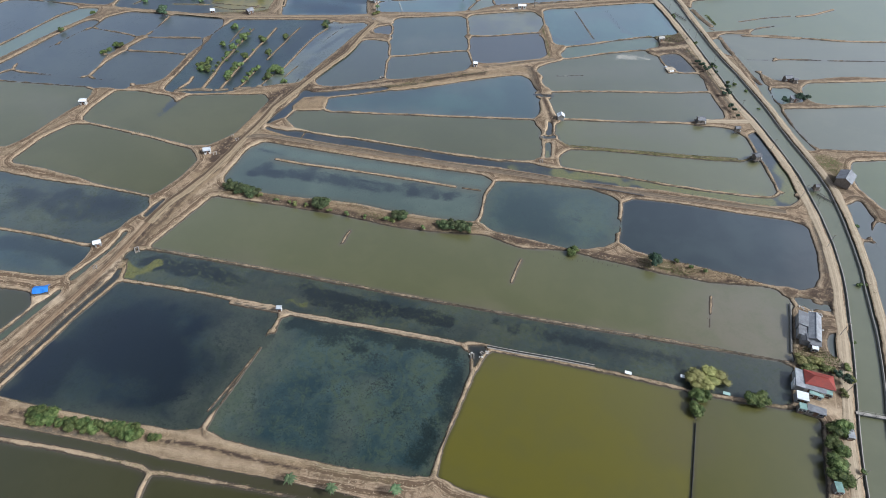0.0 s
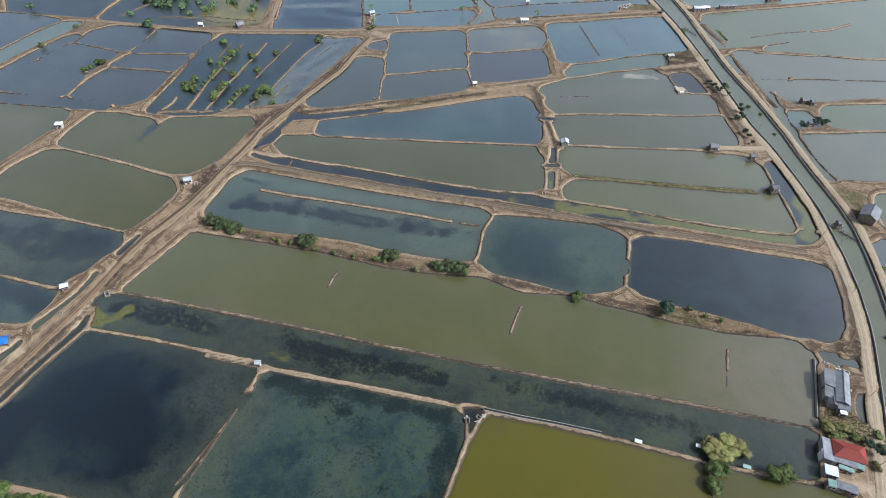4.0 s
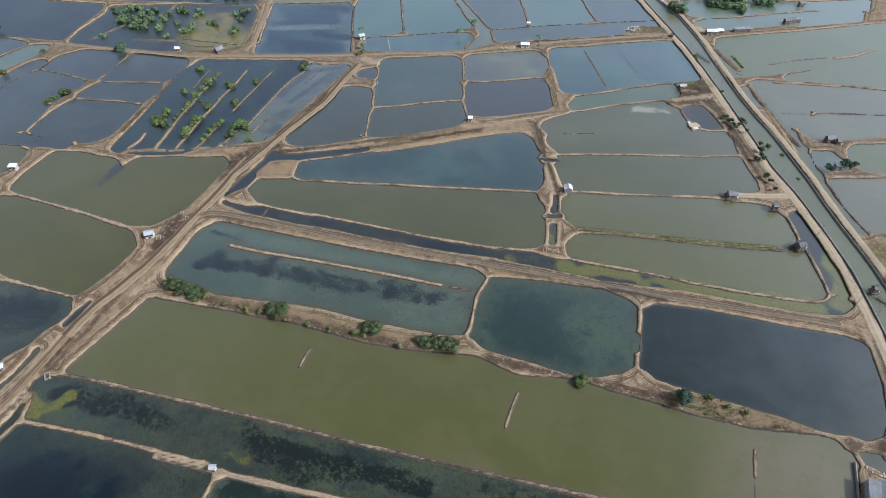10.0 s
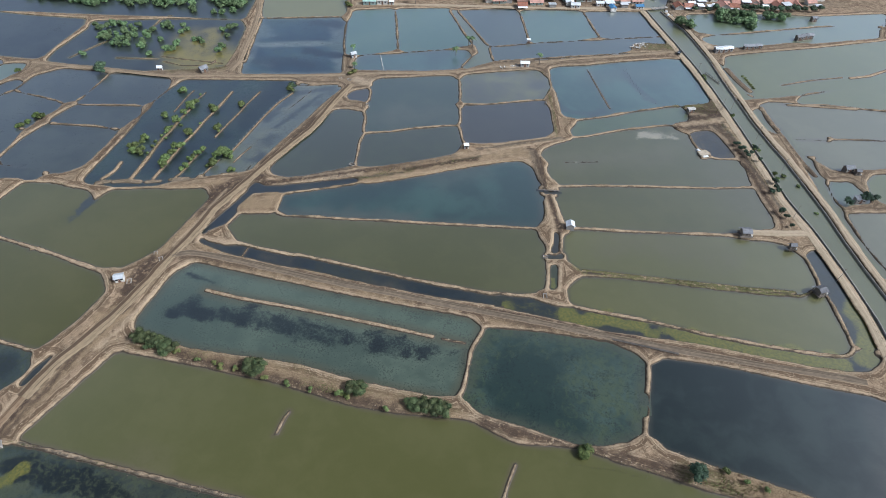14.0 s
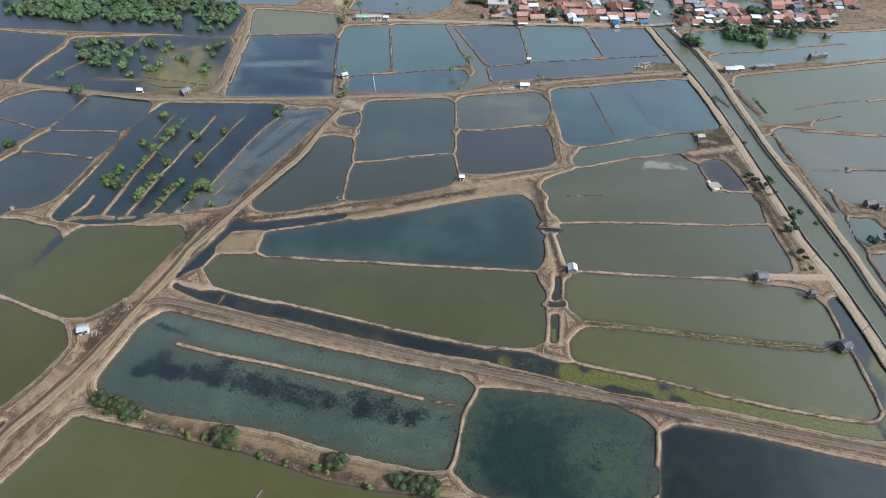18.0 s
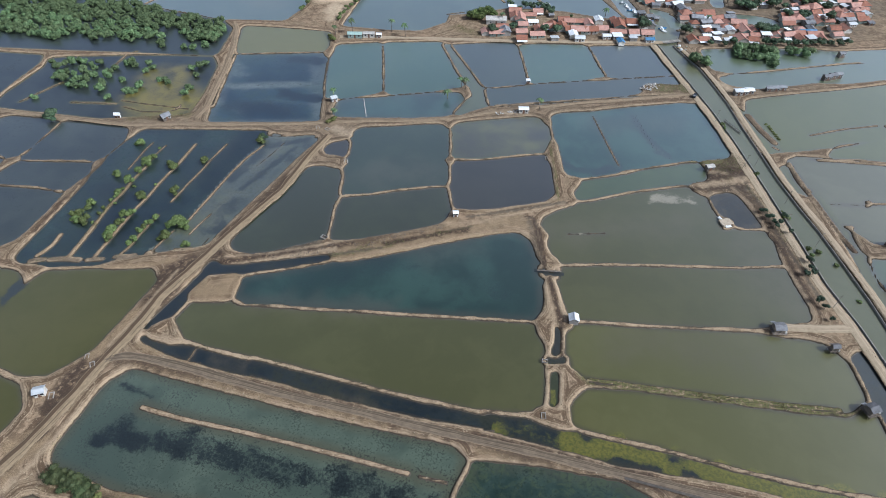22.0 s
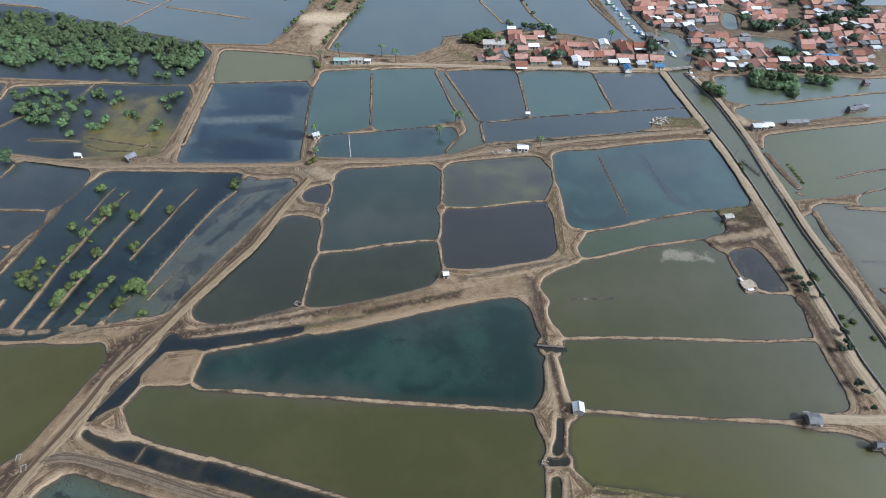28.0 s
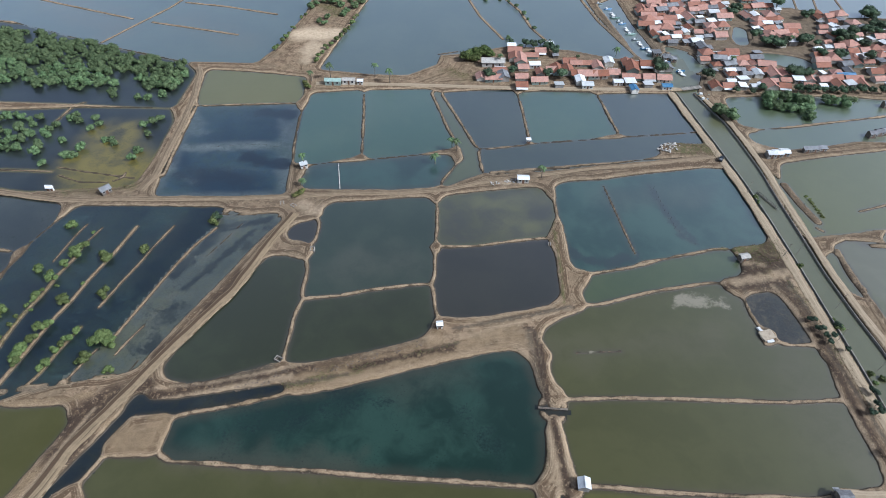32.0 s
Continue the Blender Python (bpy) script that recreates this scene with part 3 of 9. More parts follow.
pond("olive", "smooth olive-green pond between dried mud dikes", (4, 226.3), (5.9, 228.9), (12.5, 230.7), (36.9, 234.6), (54.3, 237.9), (74.8, 240.8), (79.2, 239.9), (82.6, 233), (83.8, 225.4), (82.9, 221.2), (80.1, 218.9), (64.4, 217.2), (36.1, 214.2), (20, 212.5), (10.9, 211.2), (7.1, 213), (4.5, 217.7))
pond("olive", "smooth olive-green pond between dried mud dikes", (7, 202.6), (9.1, 206.1), (25.3, 209.7), (44.9, 210.7), (69.9, 213.3), (79.5, 214.8), (84.2, 220.5), (86.4, 216.3), (88.2, 206.7), (89.1, 199), (86.9, 196.4), (79.8, 195.9), (62.1, 194.8), (44.1, 195.5), (25.5, 196.5), (12.1, 196.3), (7, 197.3))
pond("deep_green", "deep grey-green pond between dried mud dikes", (-95, 310.6), (-93.1, 314.1), (-81.6, 317.8), (-67.9, 323.2), (-61, 325.3), (-57.2, 320.7), (-55.3, 315.1), (-54.4, 307.6), (-53.9, 300.5), (-51.1, 292.9), (-49.4, 288.6), (-50.5, 285.7), (-59.4, 281.6), (-66.2, 279.1), (-75.8, 274.1), (-83.6, 270.8), (-85.6, 271.5), (-87, 276.9), (-89.3, 285.5), (-91, 293.5), (-92.6, 300.5))
pond("grey_olive", "muddy grey-olive pond between dried mud dikes", (-83.4, 268.5), (-74.7, 271.5), (-65.4, 276.8), (-53.9, 282.3), (-49.4, 283.2), (-47.1, 278.7), (-45, 272.2), (-44.7, 267), (-47, 263.3), (-54.1, 259), (-64.1, 253.1), (-72.7, 248.4), (-78.4, 246.5), (-81.1, 248.1), (-82.4, 253.7), (-84.3, 262))
pond("mauve_olive", "mauve-grey pond with an olive stain between dried mud dikes", (-54.2, 327.5), (-51.5, 329.3), (-40, 334.4), (-25.7, 340.7), (-20.9, 342), (-17, 336.4), (-14.9, 327.4), (-15.1, 320.2), (-16.7, 316.8), (-27.6, 312.4), (-38.6, 306.8), (-47.9, 303.8), (-50.3, 306.1), (-51.3, 311.5), (-53.5, 317.1))
pond("mauve", "mauve-grey muddy pond between dried mud dikes", (-48, 301.5), (-36.3, 305.1), (-21.6, 311.9), (-15.4, 314.4), (-12.3, 309.8), (-10.1, 301.1), (-8.1, 291.4), (-10.3, 286.9), (-17.4, 282.7), (-25.6, 278.7), (-33.8, 275.2), (-40.3, 273.9), (-43.3, 275.2), (-46.5, 286.3), (-48.1, 296.4))
pond("teal_grey", "dark teal pond between dried mud dikes", (-13.7, 345.7), (-10.9, 348.3), (1.4, 352.7), (20.7, 362.3), (42.8, 372.1), (50, 373.3), (52.7, 367.6), (57.1, 351.2), (59.7, 336.7), (58.2, 333.7), (49.3, 330.1), (37.6, 324.1), (26.1, 319.1), (16.7, 314.4), (12.7, 310.3), (3.9, 305.5), (-3.1, 304.2), (-5.1, 308.1), (-7, 318.7), (-10.1, 330.3))
pond("grey_green", "grey-green pond between dried mud dikes", (-0.2, 293.4), (1.9, 299.5), (4.5, 302.5), (16.8, 307.9), (29.7, 316.2), (42.3, 324.5), (46.6, 324.8), (49.1, 321.8), (48.9, 315.6), (38.4, 309.4), (20.4, 300.8), (4.7, 291.1), (1.5, 291))
pond("pit", "shallow muddy pond of grey-brown water between dried mud dikes", (51.7, 305.4), (55.4, 307.4), (58.8, 308.7), (60.7, 306.2), (63.6, 299.9), (65.5, 294.5), (65.9, 291.9), (64.5, 290.2), (59.7, 289.6), (57.2, 293.5), (54.9, 295.2), (53.3, 296), (51.8, 300.4))
pond("teal_light", "light turquoise-grey pond between dried mud dikes", (-130.9, 385.2), (-111.8, 393.2), (-105.4, 376), (-96.5, 348), (-96.7, 345.1), (-110, 337.5), (-116.1, 334.6), (-121, 344.6), (-127.5, 365.2))
pond("teal_light", "light turquoise-grey pond between dried mud dikes", (-107.2, 392.9), (-106.7, 394.6), (-80.9, 402.8), (-75.8, 393.7), (-68, 378.6), (-61, 365.2), (-60, 361.2), (-72.3, 354.5), (-90.4, 346), (-92.7, 349))
pond("teal", "dark teal pond between dried mud dikes", (-110.2, 331.2), (-107.8, 333.4), (-91.9, 340.4), (-70.9, 349.6), (-59.5, 353.9), (-57.5, 349.7), (-59.1, 338.2), (-60.4, 334.6), (-74.2, 329.5), (-95.1, 323.9), (-106.9, 320.7), (-109.3, 322.9))
pond("green", "weedy green pond between dried mud dikes", (-77.9, 401), (-75.9, 401.5), (-64.7, 385.2), (-52.7, 366.6), (-46.3, 352.7), (-45.5, 346.7), (-51.4, 341.4), (-55.5, 336.7), (-56.7, 337.8), (-53.4, 346.9), (-51.2, 353.8), (-54.4, 361.9), (-63.4, 374.3))
pond("grey_blue", "blue-grey pond between dried mud dikes", (-72.4, 401.9), (-56.9, 407.9), (-43.4, 412.7), (-37.5, 399.1), (-30.4, 374.4), (-31.2, 372), (-45.4, 365.2), (-50.1, 365.6), (-59.6, 380.9))
pond("teal_light", "light turquoise-grey pond between dried mud dikes", (-37.3, 411.7), (-28.4, 415.2), (-5.8, 420.4), (-1.3, 411.1), (3.2, 396.2), (5.8, 390.1), (-5.1, 383.9), (-27.7, 374.7), (-34.5, 400))
pond("grey_blue", "blue-grey pond between dried mud dikes", (-1, 420.1), (13.2, 424.6), (29.3, 428.5), (32.8, 418.5), (37.3, 407.9), (42.3, 402.7), (25.6, 395.9), (9.4, 390.1), (4.3, 403.2))
pond("grey_blue", "blue-grey pond between dried mud dikes", (-46.7, 360.7), (-27.5, 369.6), (-2.5, 379.8), (20.8, 389.2), (41.3, 397.5), (44.4, 394.8), (41.4, 392.2), (25.5, 388.8), (22.6, 382.8), (23.5, 378.9), (9.5, 370.6), (-12.6, 360.7), (-34.1, 351.7), (-42.2, 348.4), (-45.2, 353))
pond("blue", "blue pond with dark weed patches between dried mud dikes", (-175.8, 360.6), (-157.8, 367), (-137, 373.8), (-132.5, 368.6), (-128.7, 355.6), (-120.8, 332.6), (-114.2, 314.9), (-134.1, 308.5), (-158.7, 302.6), (-162.3, 313.4), (-169.9, 339.5))
pond("khaki", "khaki-green pond between dried mud dikes", (-188.3, 392.2), (-166.9, 395.8), (-142.1, 398.1), (-137, 383), (-137.2, 377.3), (-159.2, 369.7), (-176.6, 364.4), (-181.3, 372.4))
pond("mangrove_water", "dark still pond among mangroves between dried mud dikes", (-263.1, 332.6), (-226.9, 345.4), (-187.6, 354.6), (-182.2, 347.6), (-174.5, 320.1), (-172.1, 305.9), (-186, 300.5), (-197, 296.5), (-206, 292.6), (-227.6, 291.2), (-243.5, 289.6), (-256, 289), (-258.6, 299.3), (-259.8, 325.2))
pond("mangrove_water", "dark still pond among mangroves between dried mud dikes", (-350.4, 325.4), (-298.6, 329.8), (-270.7, 333.7), (-267.1, 326.9), (-264.7, 301.8), (-262.8, 289.8), (-268.5, 289), (-310.9, 285))
pond("mangrove_water", "dark still pond among mangroves between dried mud dikes", (-415.9, 401.3), (-326.1, 409.9), (-315.2, 410), (-255.2, 400.3), (-204.7, 395.4), (-195.2, 387.9), (-188.2, 359.2), (-227.7, 351.3), (-265.6, 343.3), (-333.4, 330.8))
pond("blue_weed", "deep blue pond with dark weed beds between dried mud dikes", (-181.4, 287.7), (-152, 295.8), (-133.5, 301), (-129.6, 299), (-128.7, 291.6), (-131.1, 281.7), (-132.2, 270.9), (-132.8, 256.2), (-133.3, 242.7), (-134.4, 233), (-137.6, 225), (-151.2, 216), (-165.6, 211.6), (-174.8, 210.3), (-177.6, 211.6), (-179.1, 239.5), (-182.9, 269.4))
pond("slate_far", "slate-blue pond between dried mud dikes", (-248.5, 272.4), (-242.3, 280.3), (-223, 282.3), (-221.6, 279.6), (-219.9, 264.3), (-223.5, 259.8), (-234.5, 261.2), (-247.4, 261.4), (-247.4, 267.4))
pond("slate_far", "slate-blue pond between dried mud dikes", (-216.3, 283), (-205.6, 284.4), (-190.8, 285.2), (-189, 279.9), (-189.8, 266.6), (-214.6, 260.7), (-215.9, 265.4))
pond("slate_far", "slate-blue pond between dried mud dikes", (-213.4, 254.1), (-189.9, 260.3), (-188.4, 255.3), (-189.4, 246.4), (-197.7, 247.5), (-215.5, 244.1))
pond("slate_far", "slate-blue pond between dried mud dikes", (-215, 238.4), (-189, 242.1), (-188.3, 236), (-187.2, 219.3), (-190, 215.2), (-199.3, 213.3), (-215.2, 213.7), (-216.4, 228.7))
pond("slate_far", "slate-blue pond between dried mud dikes", (-254.6, 241.2), (-252, 254.4), (-249, 257.3), (-226.2, 254.8), (-224.9, 250.4), (-227.9, 243.5), (-226.7, 236.7), (-239.4, 237.2), (-252.2, 239.8))
pond("slate_far", "slate-blue pond between dried mud dikes", (-259.3, 216.3), (-257.9, 227.2), (-255.2, 236.3), (-251.1, 237.4), (-227.4, 232.7), (-225.2, 223.4), (-224, 212), (-236.1, 211.7), (-253, 211.4))
pond("slate_far", "slate-blue pond between dried mud dikes", (-332.4, 257), (-317.8, 269.7), (-318.5, 277), (-304.1, 280), (-284.9, 279.4), (-278.4, 279.5), (-281.3, 269.9), (-283.9, 251), (-286, 232.9), (-289.5, 210.9))
pond("grey_green", "grey-green pond between dried mud dikes", (-282.7, 229.1), (-280.5, 246.8), (-278.2, 266), (-274.3, 276.5), (-270.7, 279.9), (-264.6, 281.6), (-262.8, 275.6), (-268.1, 257.4), (-271.7, 238), (-274.1, 219.2), (-278, 202), (-288.2, 213))
pond("olive_green", "smooth olive-green pond between dried mud dikes", (-278, 195.2), (-256.3, 198.6), (-233.9, 201.1), (-213.9, 203.6), (-208.6, 199.1), (-207.1, 192.3), (-210.1, 177.5), (-212.2, 159.7), (-214.8, 154.4), (-237.7, 152.4))
pond("olive_green", "smooth olive-green pond between dried mud dikes", (-198.2, 180.1), (-199.5, 189.3), (-198.5, 202.2), (-189.7, 205.5), (-172, 204.8), (-166.1, 200.3), (-164.1, 206.9), (-147.7, 212.1), (-131.8, 217.7), (-127.7, 213.6), (-128.7, 200.1), (-130.3, 184.6), (-136.4, 174.9), (-143.1, 174.1), (-168.7, 177.5), (-194.5, 179.6))
pond("olive_green", "smooth olive-green pond between dried mud dikes", (-205.1, 146.1), (-204.4, 161.6), (-199.6, 174.2), (-191.2, 175), (-162.6, 172.1), (-140.1, 168.7), (-135.6, 163.9), (-136.6, 152.6), (-139.6, 142.7), (-142.5, 141.3), (-163.3, 143.1), (-187.1, 145.3))
pond("weed", "murky grey-green pond full of weed beds between dried mud dikes", (-224.9, 138.9), (-204.4, 138.7), (-188.9, 138.2), (-167.1, 138.3), (-141.5, 138.1), (-139.1, 134.4), (-140.6, 127.7), (-142.6, 120.7), (-146.4, 113.1), (-165.1, 114.4), (-182.4, 113.4), (-199.4, 111.7))
pond("teal_weed", "blue-green pond mottled with dark weed between dried mud dikes", (-197, 109.2), (-179.4, 110), (-161.4, 109.7), (-144.7, 109.8), (-144.4, 106.1), (-145.7, 99.9), (-146.4, 97.4), (-155, 96.4), (-166.8, 95.4), (-183, 94.3))
pond("olive_dark", "dark olive pond between dried mud dikes", (-174.6, 85.4), (-159.9, 87.5), (-152.6, 88.5), (-149.3, 87.6), (-147.6, 83.1), (-149.6, 75.5), (-154, 63.5))
pond("olive_pale", "pale grey-green pond between dried mud dikes", (66.6, 375.3), (70.3, 370.9), (72.5, 373), (73.9, 383.6), (93.2, 393.4), (119.7, 405.3), (151.5, 421.5), (233.1, 462), (199.5, 393.2), (133.3, 366.8), (106.8, 356), (89.8, 347.6), (77.4, 342.7), (73.8, 341.1), (71.1, 350.4), (68.2, 365.1))
pond("olive_pale", "pale grey-green pond between dried mud dikes", (108.8, 354.3), (132.5, 369.6), (161.2, 387.3), (269.7, 431.2), (241.3, 369.7), (151.4, 351.6), (130.6, 349.5), (112, 348.6), (101.9, 345.8))
pond("mauve_pale", "pale mauve-grey shallow pond between dried mud dikes", (93.8, 339.5), (110.9, 343), (129.3, 344), (149.7, 345.5), (239.3, 365.2), (230.3, 345.8), (144.2, 325.8), (113.9, 319.3), (97.5, 314.9), (93.4, 320), (91.3, 329.7))
pond("mauve_pale", "pale mauve-grey shallow pond between dried mud dikes", (98, 310.5), (113, 315), (142.9, 320.9), (228.2, 341.2), (220.2, 323.7), (138.6, 305.4), (121.1, 298), (104.7, 292.3), (100, 299.8))
pond("olive_pale", "pale grey-green pond between dried mud dikes", (120.1, 291.9), (136.4, 297.6), (219, 321.1), (206.7, 294.6), (130.6, 276.3), (119.2, 274.5), (116.7, 281.2), (116.7, 287.1))
pond("mauve_pale", "pale mauve-grey shallow pond between dried mud dikes", (104, 263.1), (109.2, 265.6), (129.1, 270.8), (205.3, 291.4), (185.6, 248.8), (119.3, 235.6), (110.6, 235.6), (106.4, 246.7))
pond("olive_pale", "pale grey-green pond between dried mud dikes", (124.3, 227.1), (137.9, 231.3), (159.4, 237.1), (144.9, 194.4), (128.2, 197.5), (122.4, 209.2), (121.4, 218.2))
pond("grey_olive", "muddy grey-olive pond between dried mud dikes", (115, 196.6), (119.6, 200.8), (121.1, 193.1), (118.8, 180.9), (115.8, 178.7), (114.9, 185.5))
pond("grey_olive", "muddy grey-olive pond between dried mud dikes", (122.4, 188), (126.9, 188.5), (130, 183.1), (125.3, 167.6), (120.5, 170.6), (119.5, 177.5), (117.8, 180.7))
pond("grey_green", "grey-green pond between dried mud dikes", (56.6, 432.3), (70.3, 437.1), (107, 447.2), (129.3, 450.2), (171.1, 466.6), (164.9, 448.8), (126.1, 438.1), (102.6, 426.8), (82, 416.8), (67, 411.4), (60.5, 411.9))
pond("grey_green", "grey-green pond between dried mud dikes", (63.3, 403.3), (70.4, 407.5), (96.2, 420.3), (127.6, 435.4), (164.8, 454.4), (157.2, 431.8), (122.3, 415.3), (106, 411.8), (90.6, 403), (78.3, 397.9), (69.6, 397.8), (65.6, 398.9))
pond("bay", "wide open grey water", (-136.6, 409.6), (-140.6, 477.1), (-143.6, 540), (-32.8, 572.6), (-9.8, 509.8), (12, 465), (4.1, 460.9), (-19.5, 464.1), (-52.1, 460.4), (-70.7, 447), (-85.6, 439.5), (-84.9, 428.9), (-95.3, 415.8), (-111.5, 411.9))
pond("bay", "wide open grey water", (-257, 404.5), (-205.9, 399.4), (-172.5, 406.9), (-169.8, 425.8), (-173.6, 470.9), (-187.5, 527), (-347.2, 480.1), (-466.9, 444.8), (-423, 407.4), (-320.5, 416.1))
pond("open_water", "wide open grey water", (-7.5, 527.2), (-0.3, 538.1), (8.8, 507.1), (21.3, 474.2), (30.8, 452.7), (34.7, 446.7), (31.8, 442.5), (25.3, 451.2), (15.5, 469.3), (4.4, 496.6))
pond("grey_green", "grey-green pond between dried mud dikes", (35, 471.5), (42, 474.8), (45.5, 466.7), (46, 457), (40.9, 453.2), (36.8, 460.5))
pond("grey_green", "grey-green pond between dried mud dikes", (50.3, 460), (40.1, 476.2), (30.1, 480.1), (32.7, 470.8), (44.6, 456.6))
ditch("olive_dark", "narrow ditch of dark olive water between mud dikes", 3.1, (-144, 45.6), (-124.6, 46.7), (-108.6, 47.3), (-92.9, 47.8), (-77.4, 47.9), (-62.5, 48.4), (-48.1, 48.9), (-36.7, 49.3), (-20.2, 49.9))
ditch("green", "narrow ditch of weedy green water between mud dikes", 1.9, (-141.3, 95.9), (-139.5, 103.5), (-137.5, 112.7), (-137.4, 120.8))
ditch("ditch", "narrow ditch of dark water between mud dikes", 1.7, (-135.6, 128.9), (-135, 133.8), (-134.6, 139.8))
ditch("green", "narrow ditch of weedy green water between mud dikes", 2.4, (-148.3, 61.4), (-146.1, 71.5), (-143.5, 82.3), (-141.6, 91.9))
ditch("ditch", "narrow ditch of dark water between mud dikes", 1.3, (-2.4, 214.3), (0.7, 215.1), (3.5, 216.2))
ditch("ditch", "narrow ditch of dark water between mud dikes", 1.9, (-179.4, 360.6), (-173.1, 341.2), (-168.6, 325.6), (-163.8, 313.4))
ditch("ditch", "narrow ditch of dark water between mud dikes", 1.6, (-135, 56.7), (-134.2, 64.1), (-132.7, 73.6), (-131.4, 83), (-129.6, 92.6), (-128.6, 101.2), (-128.2, 109.5))
ditch("green", "narrow ditch of weedy green water between mud dikes", 1.4, (-40.4, 348.5), (-21.1, 355.6), (9.6, 367), (41.1, 380))

CANAL_WEST = ((33, 432), (40.5, 411), (48.1, 391), (52, 380), (56.9, 366.5), (62.8, 347.2), (68.9, 325), (73.8, 306), (78.4, 288), (83.5, 267), (90, 250), (94.7, 234), (98, 221), (100.4, 211), (101.6, 200), (103, 187.4), (103.8, 172), (103.2, 157), (102.3, 149), (99.2, 130), (97.2, 119), (95.1, 109), (92.4, 95), (91.2, 88), (90.1, 79), (88, 60), (86, 28))
CANAL_EAST = ((41, 433), (46.5, 422), (52.4, 411.8), (57.6, 396.7), (63.6, 377.4), (68, 358), (72.6, 340), (77, 322), (82.4, 305), (86.5, 294), (90.3, 281), (95.7, 262), (98.5, 249), (102, 235), (105.2, 224), (107.6, 215), (109.6, 204.3), (110.3, 190.8), (110.3, 175.3), (109.7, 161.1), (108.7, 152), (106.8, 132), (105, 121), (103.5, 113), (100.5, 100), (98, 85), (95, 55), (93, 28))
pond("canal", "straight canal of murky grey-green water between two roads", *CANAL_WEST, *CANAL_EAST[::-1])
pond("canal", "canal mouth widening into the harbour below the bridge", (33, 430), (29, 446), (28, 470), (36, 476), (44, 452), (41, 431))
track("canal_road_west", "pale sandy earth road along the canal bank", M_LANE, 3.0, (30.5, 431.1), (38, 410.1), (45.6, 390.1), (49.5, 379.1), (54.3, 365.7), (60.2, 346.5), (66.3, 324.3), (71.2, 305.3), (75.8, 287.3), (80.9, 266.2), (87.4, 249.1), (92.1, 233.3), (95.4, 220.4), (97.7, 210.5), (98.9, 199.7), (100.3, 187.2), (101.1, 172), (100.5, 157.2), (99.6, 149.4), (96.5, 130.5), (94.6, 119.5), (92.5, 109.5), (89.7, 95.5), (88.5, 88.4), (87.4, 79.3), (85.3, 60.2), (83.3, 28.2))
track("canal_road_east", "narrow pale earth road along the canal bank", M_LANE, 2.3, (43.2, 434.1), (48.7, 423.2), (54.7, 412.8), (60, 397.5), (66, 378), (70.4, 358.6), (75, 340.6), (79.4, 322.7), (84.8, 305.8), (88.9, 294.8), (92.7, 281.7), (98.1, 262.6), (100.9, 249.6), (104.4, 235.6), (107.6, 224.7), (110, 215.5), (112.1, 204.6), (112.8, 190.9), (112.8, 175.2), (112.2, 160.9), (111.2, 151.8), (109.3, 131.7), (107.5, 120.6), (105.9, 112.5), (103, 99.5), (100.5, 84.7), (97.5, 54.8), (95.5, 27.8))

dike(1.2, 0.4, (-63, 133.1), (-63, 136.6), (-62.4, 139.5))
dike(1.2, 0.4, (-3.7, 128.6), (-3, 134.4), (-1.9, 139.5))
dike(1.2, 0.4, (58.5, 130.2), (59.4, 137.5))
dike(0.52, 0.1, (57.6, 124.3), (58.5, 130.2))
dike(0.57, 0.1, (-63.7, 132.1), (-63.2, 133.6))
dike(1.7, 0.5, (-105.1, 172.5), (-93.5, 172.1), (-78.6, 172.6), (-62.3, 172.8), (-46.3, 172.8), (-31.6, 172.5))
dike(1.2, 0.45, (-28.6, 172.5), (-21.8, 172.6))
dike(1.2, 0.2, (3.2, 351), (10.2, 331), (15.6, 316))
dike(0.8, -0.1, (20.6, 355.7), (26.6, 340.1), (32.2, 329.1), (35.9, 326.6))
dike(0.69, 0.1, (-163.7, 332.2), (-150.1, 337.6), (-137, 342), (-124.3, 342.9))
dike(1.6, 0.4, (-170.7, 174.4), (-168.9, 175.7))
dike(2.0, 0.5, (-171.9, 213.5), (-170.9, 216.7), (-170.5, 219.9), (-171.5, 224.3))
dike(2.6, 0.4, (-172.2, 211), (-168.5, 212.7))
dike(2.2, 0.55, (-161.4, 214.8), (-162.4, 224.1), (-163.2, 230.5))
dike(1.7, 0.5, (-163.2, 230.5), (-165, 241.3), (-165, 250.4), (-166.1, 258.2), (-166.1, 266.7))
dike(1.1, 0.35, (-166.1, 266.7), (-167.2, 273.5), (-166.8, 281.1))
dike(2.8, 0.4, (-166.5, 213), (-162.9, 214.6), (-157.4, 215.4))
dike(1.2, 0.4, (-171.7, 262.8), (-172.3, 268.6), (-173.1, 275.6), (-173, 281.4))
dike(1.9, 0.5, (-153.3, 217.4), (-153.7, 223.8), (-154.3, 231.5))
dike(1.7, 0.55, (-154.3, 231.5), (-154.9, 241.1), (-154.6, 250.1), (-155.2, 259.5), (-154.9, 271.5), (-155.6, 284.9))
dike(2.4, 0.4, (-154.7, 216.1), (-150.4, 217.7))
dike(1.5, 0.45, (-146.1, 219.8), (-145.1, 224.7), (-145.5, 232.5), (-145, 241.7))
dike(2.4, 0.4, (-146.8, 219.6), (-141.1, 221.8))
dike(1.3, 0.45, (-144.7, 249.7), (-144.5, 260.7), (-143.9, 270.9), (-144.1, 277.2), (-143.2, 288.3))
dike(1.2, 0.35, (-136.6, 224.2), (-136.2, 229.6), (-135.2, 236))
dike(0.9, 0.25, (-136.6, 224.2), (-131.6, 225.8))
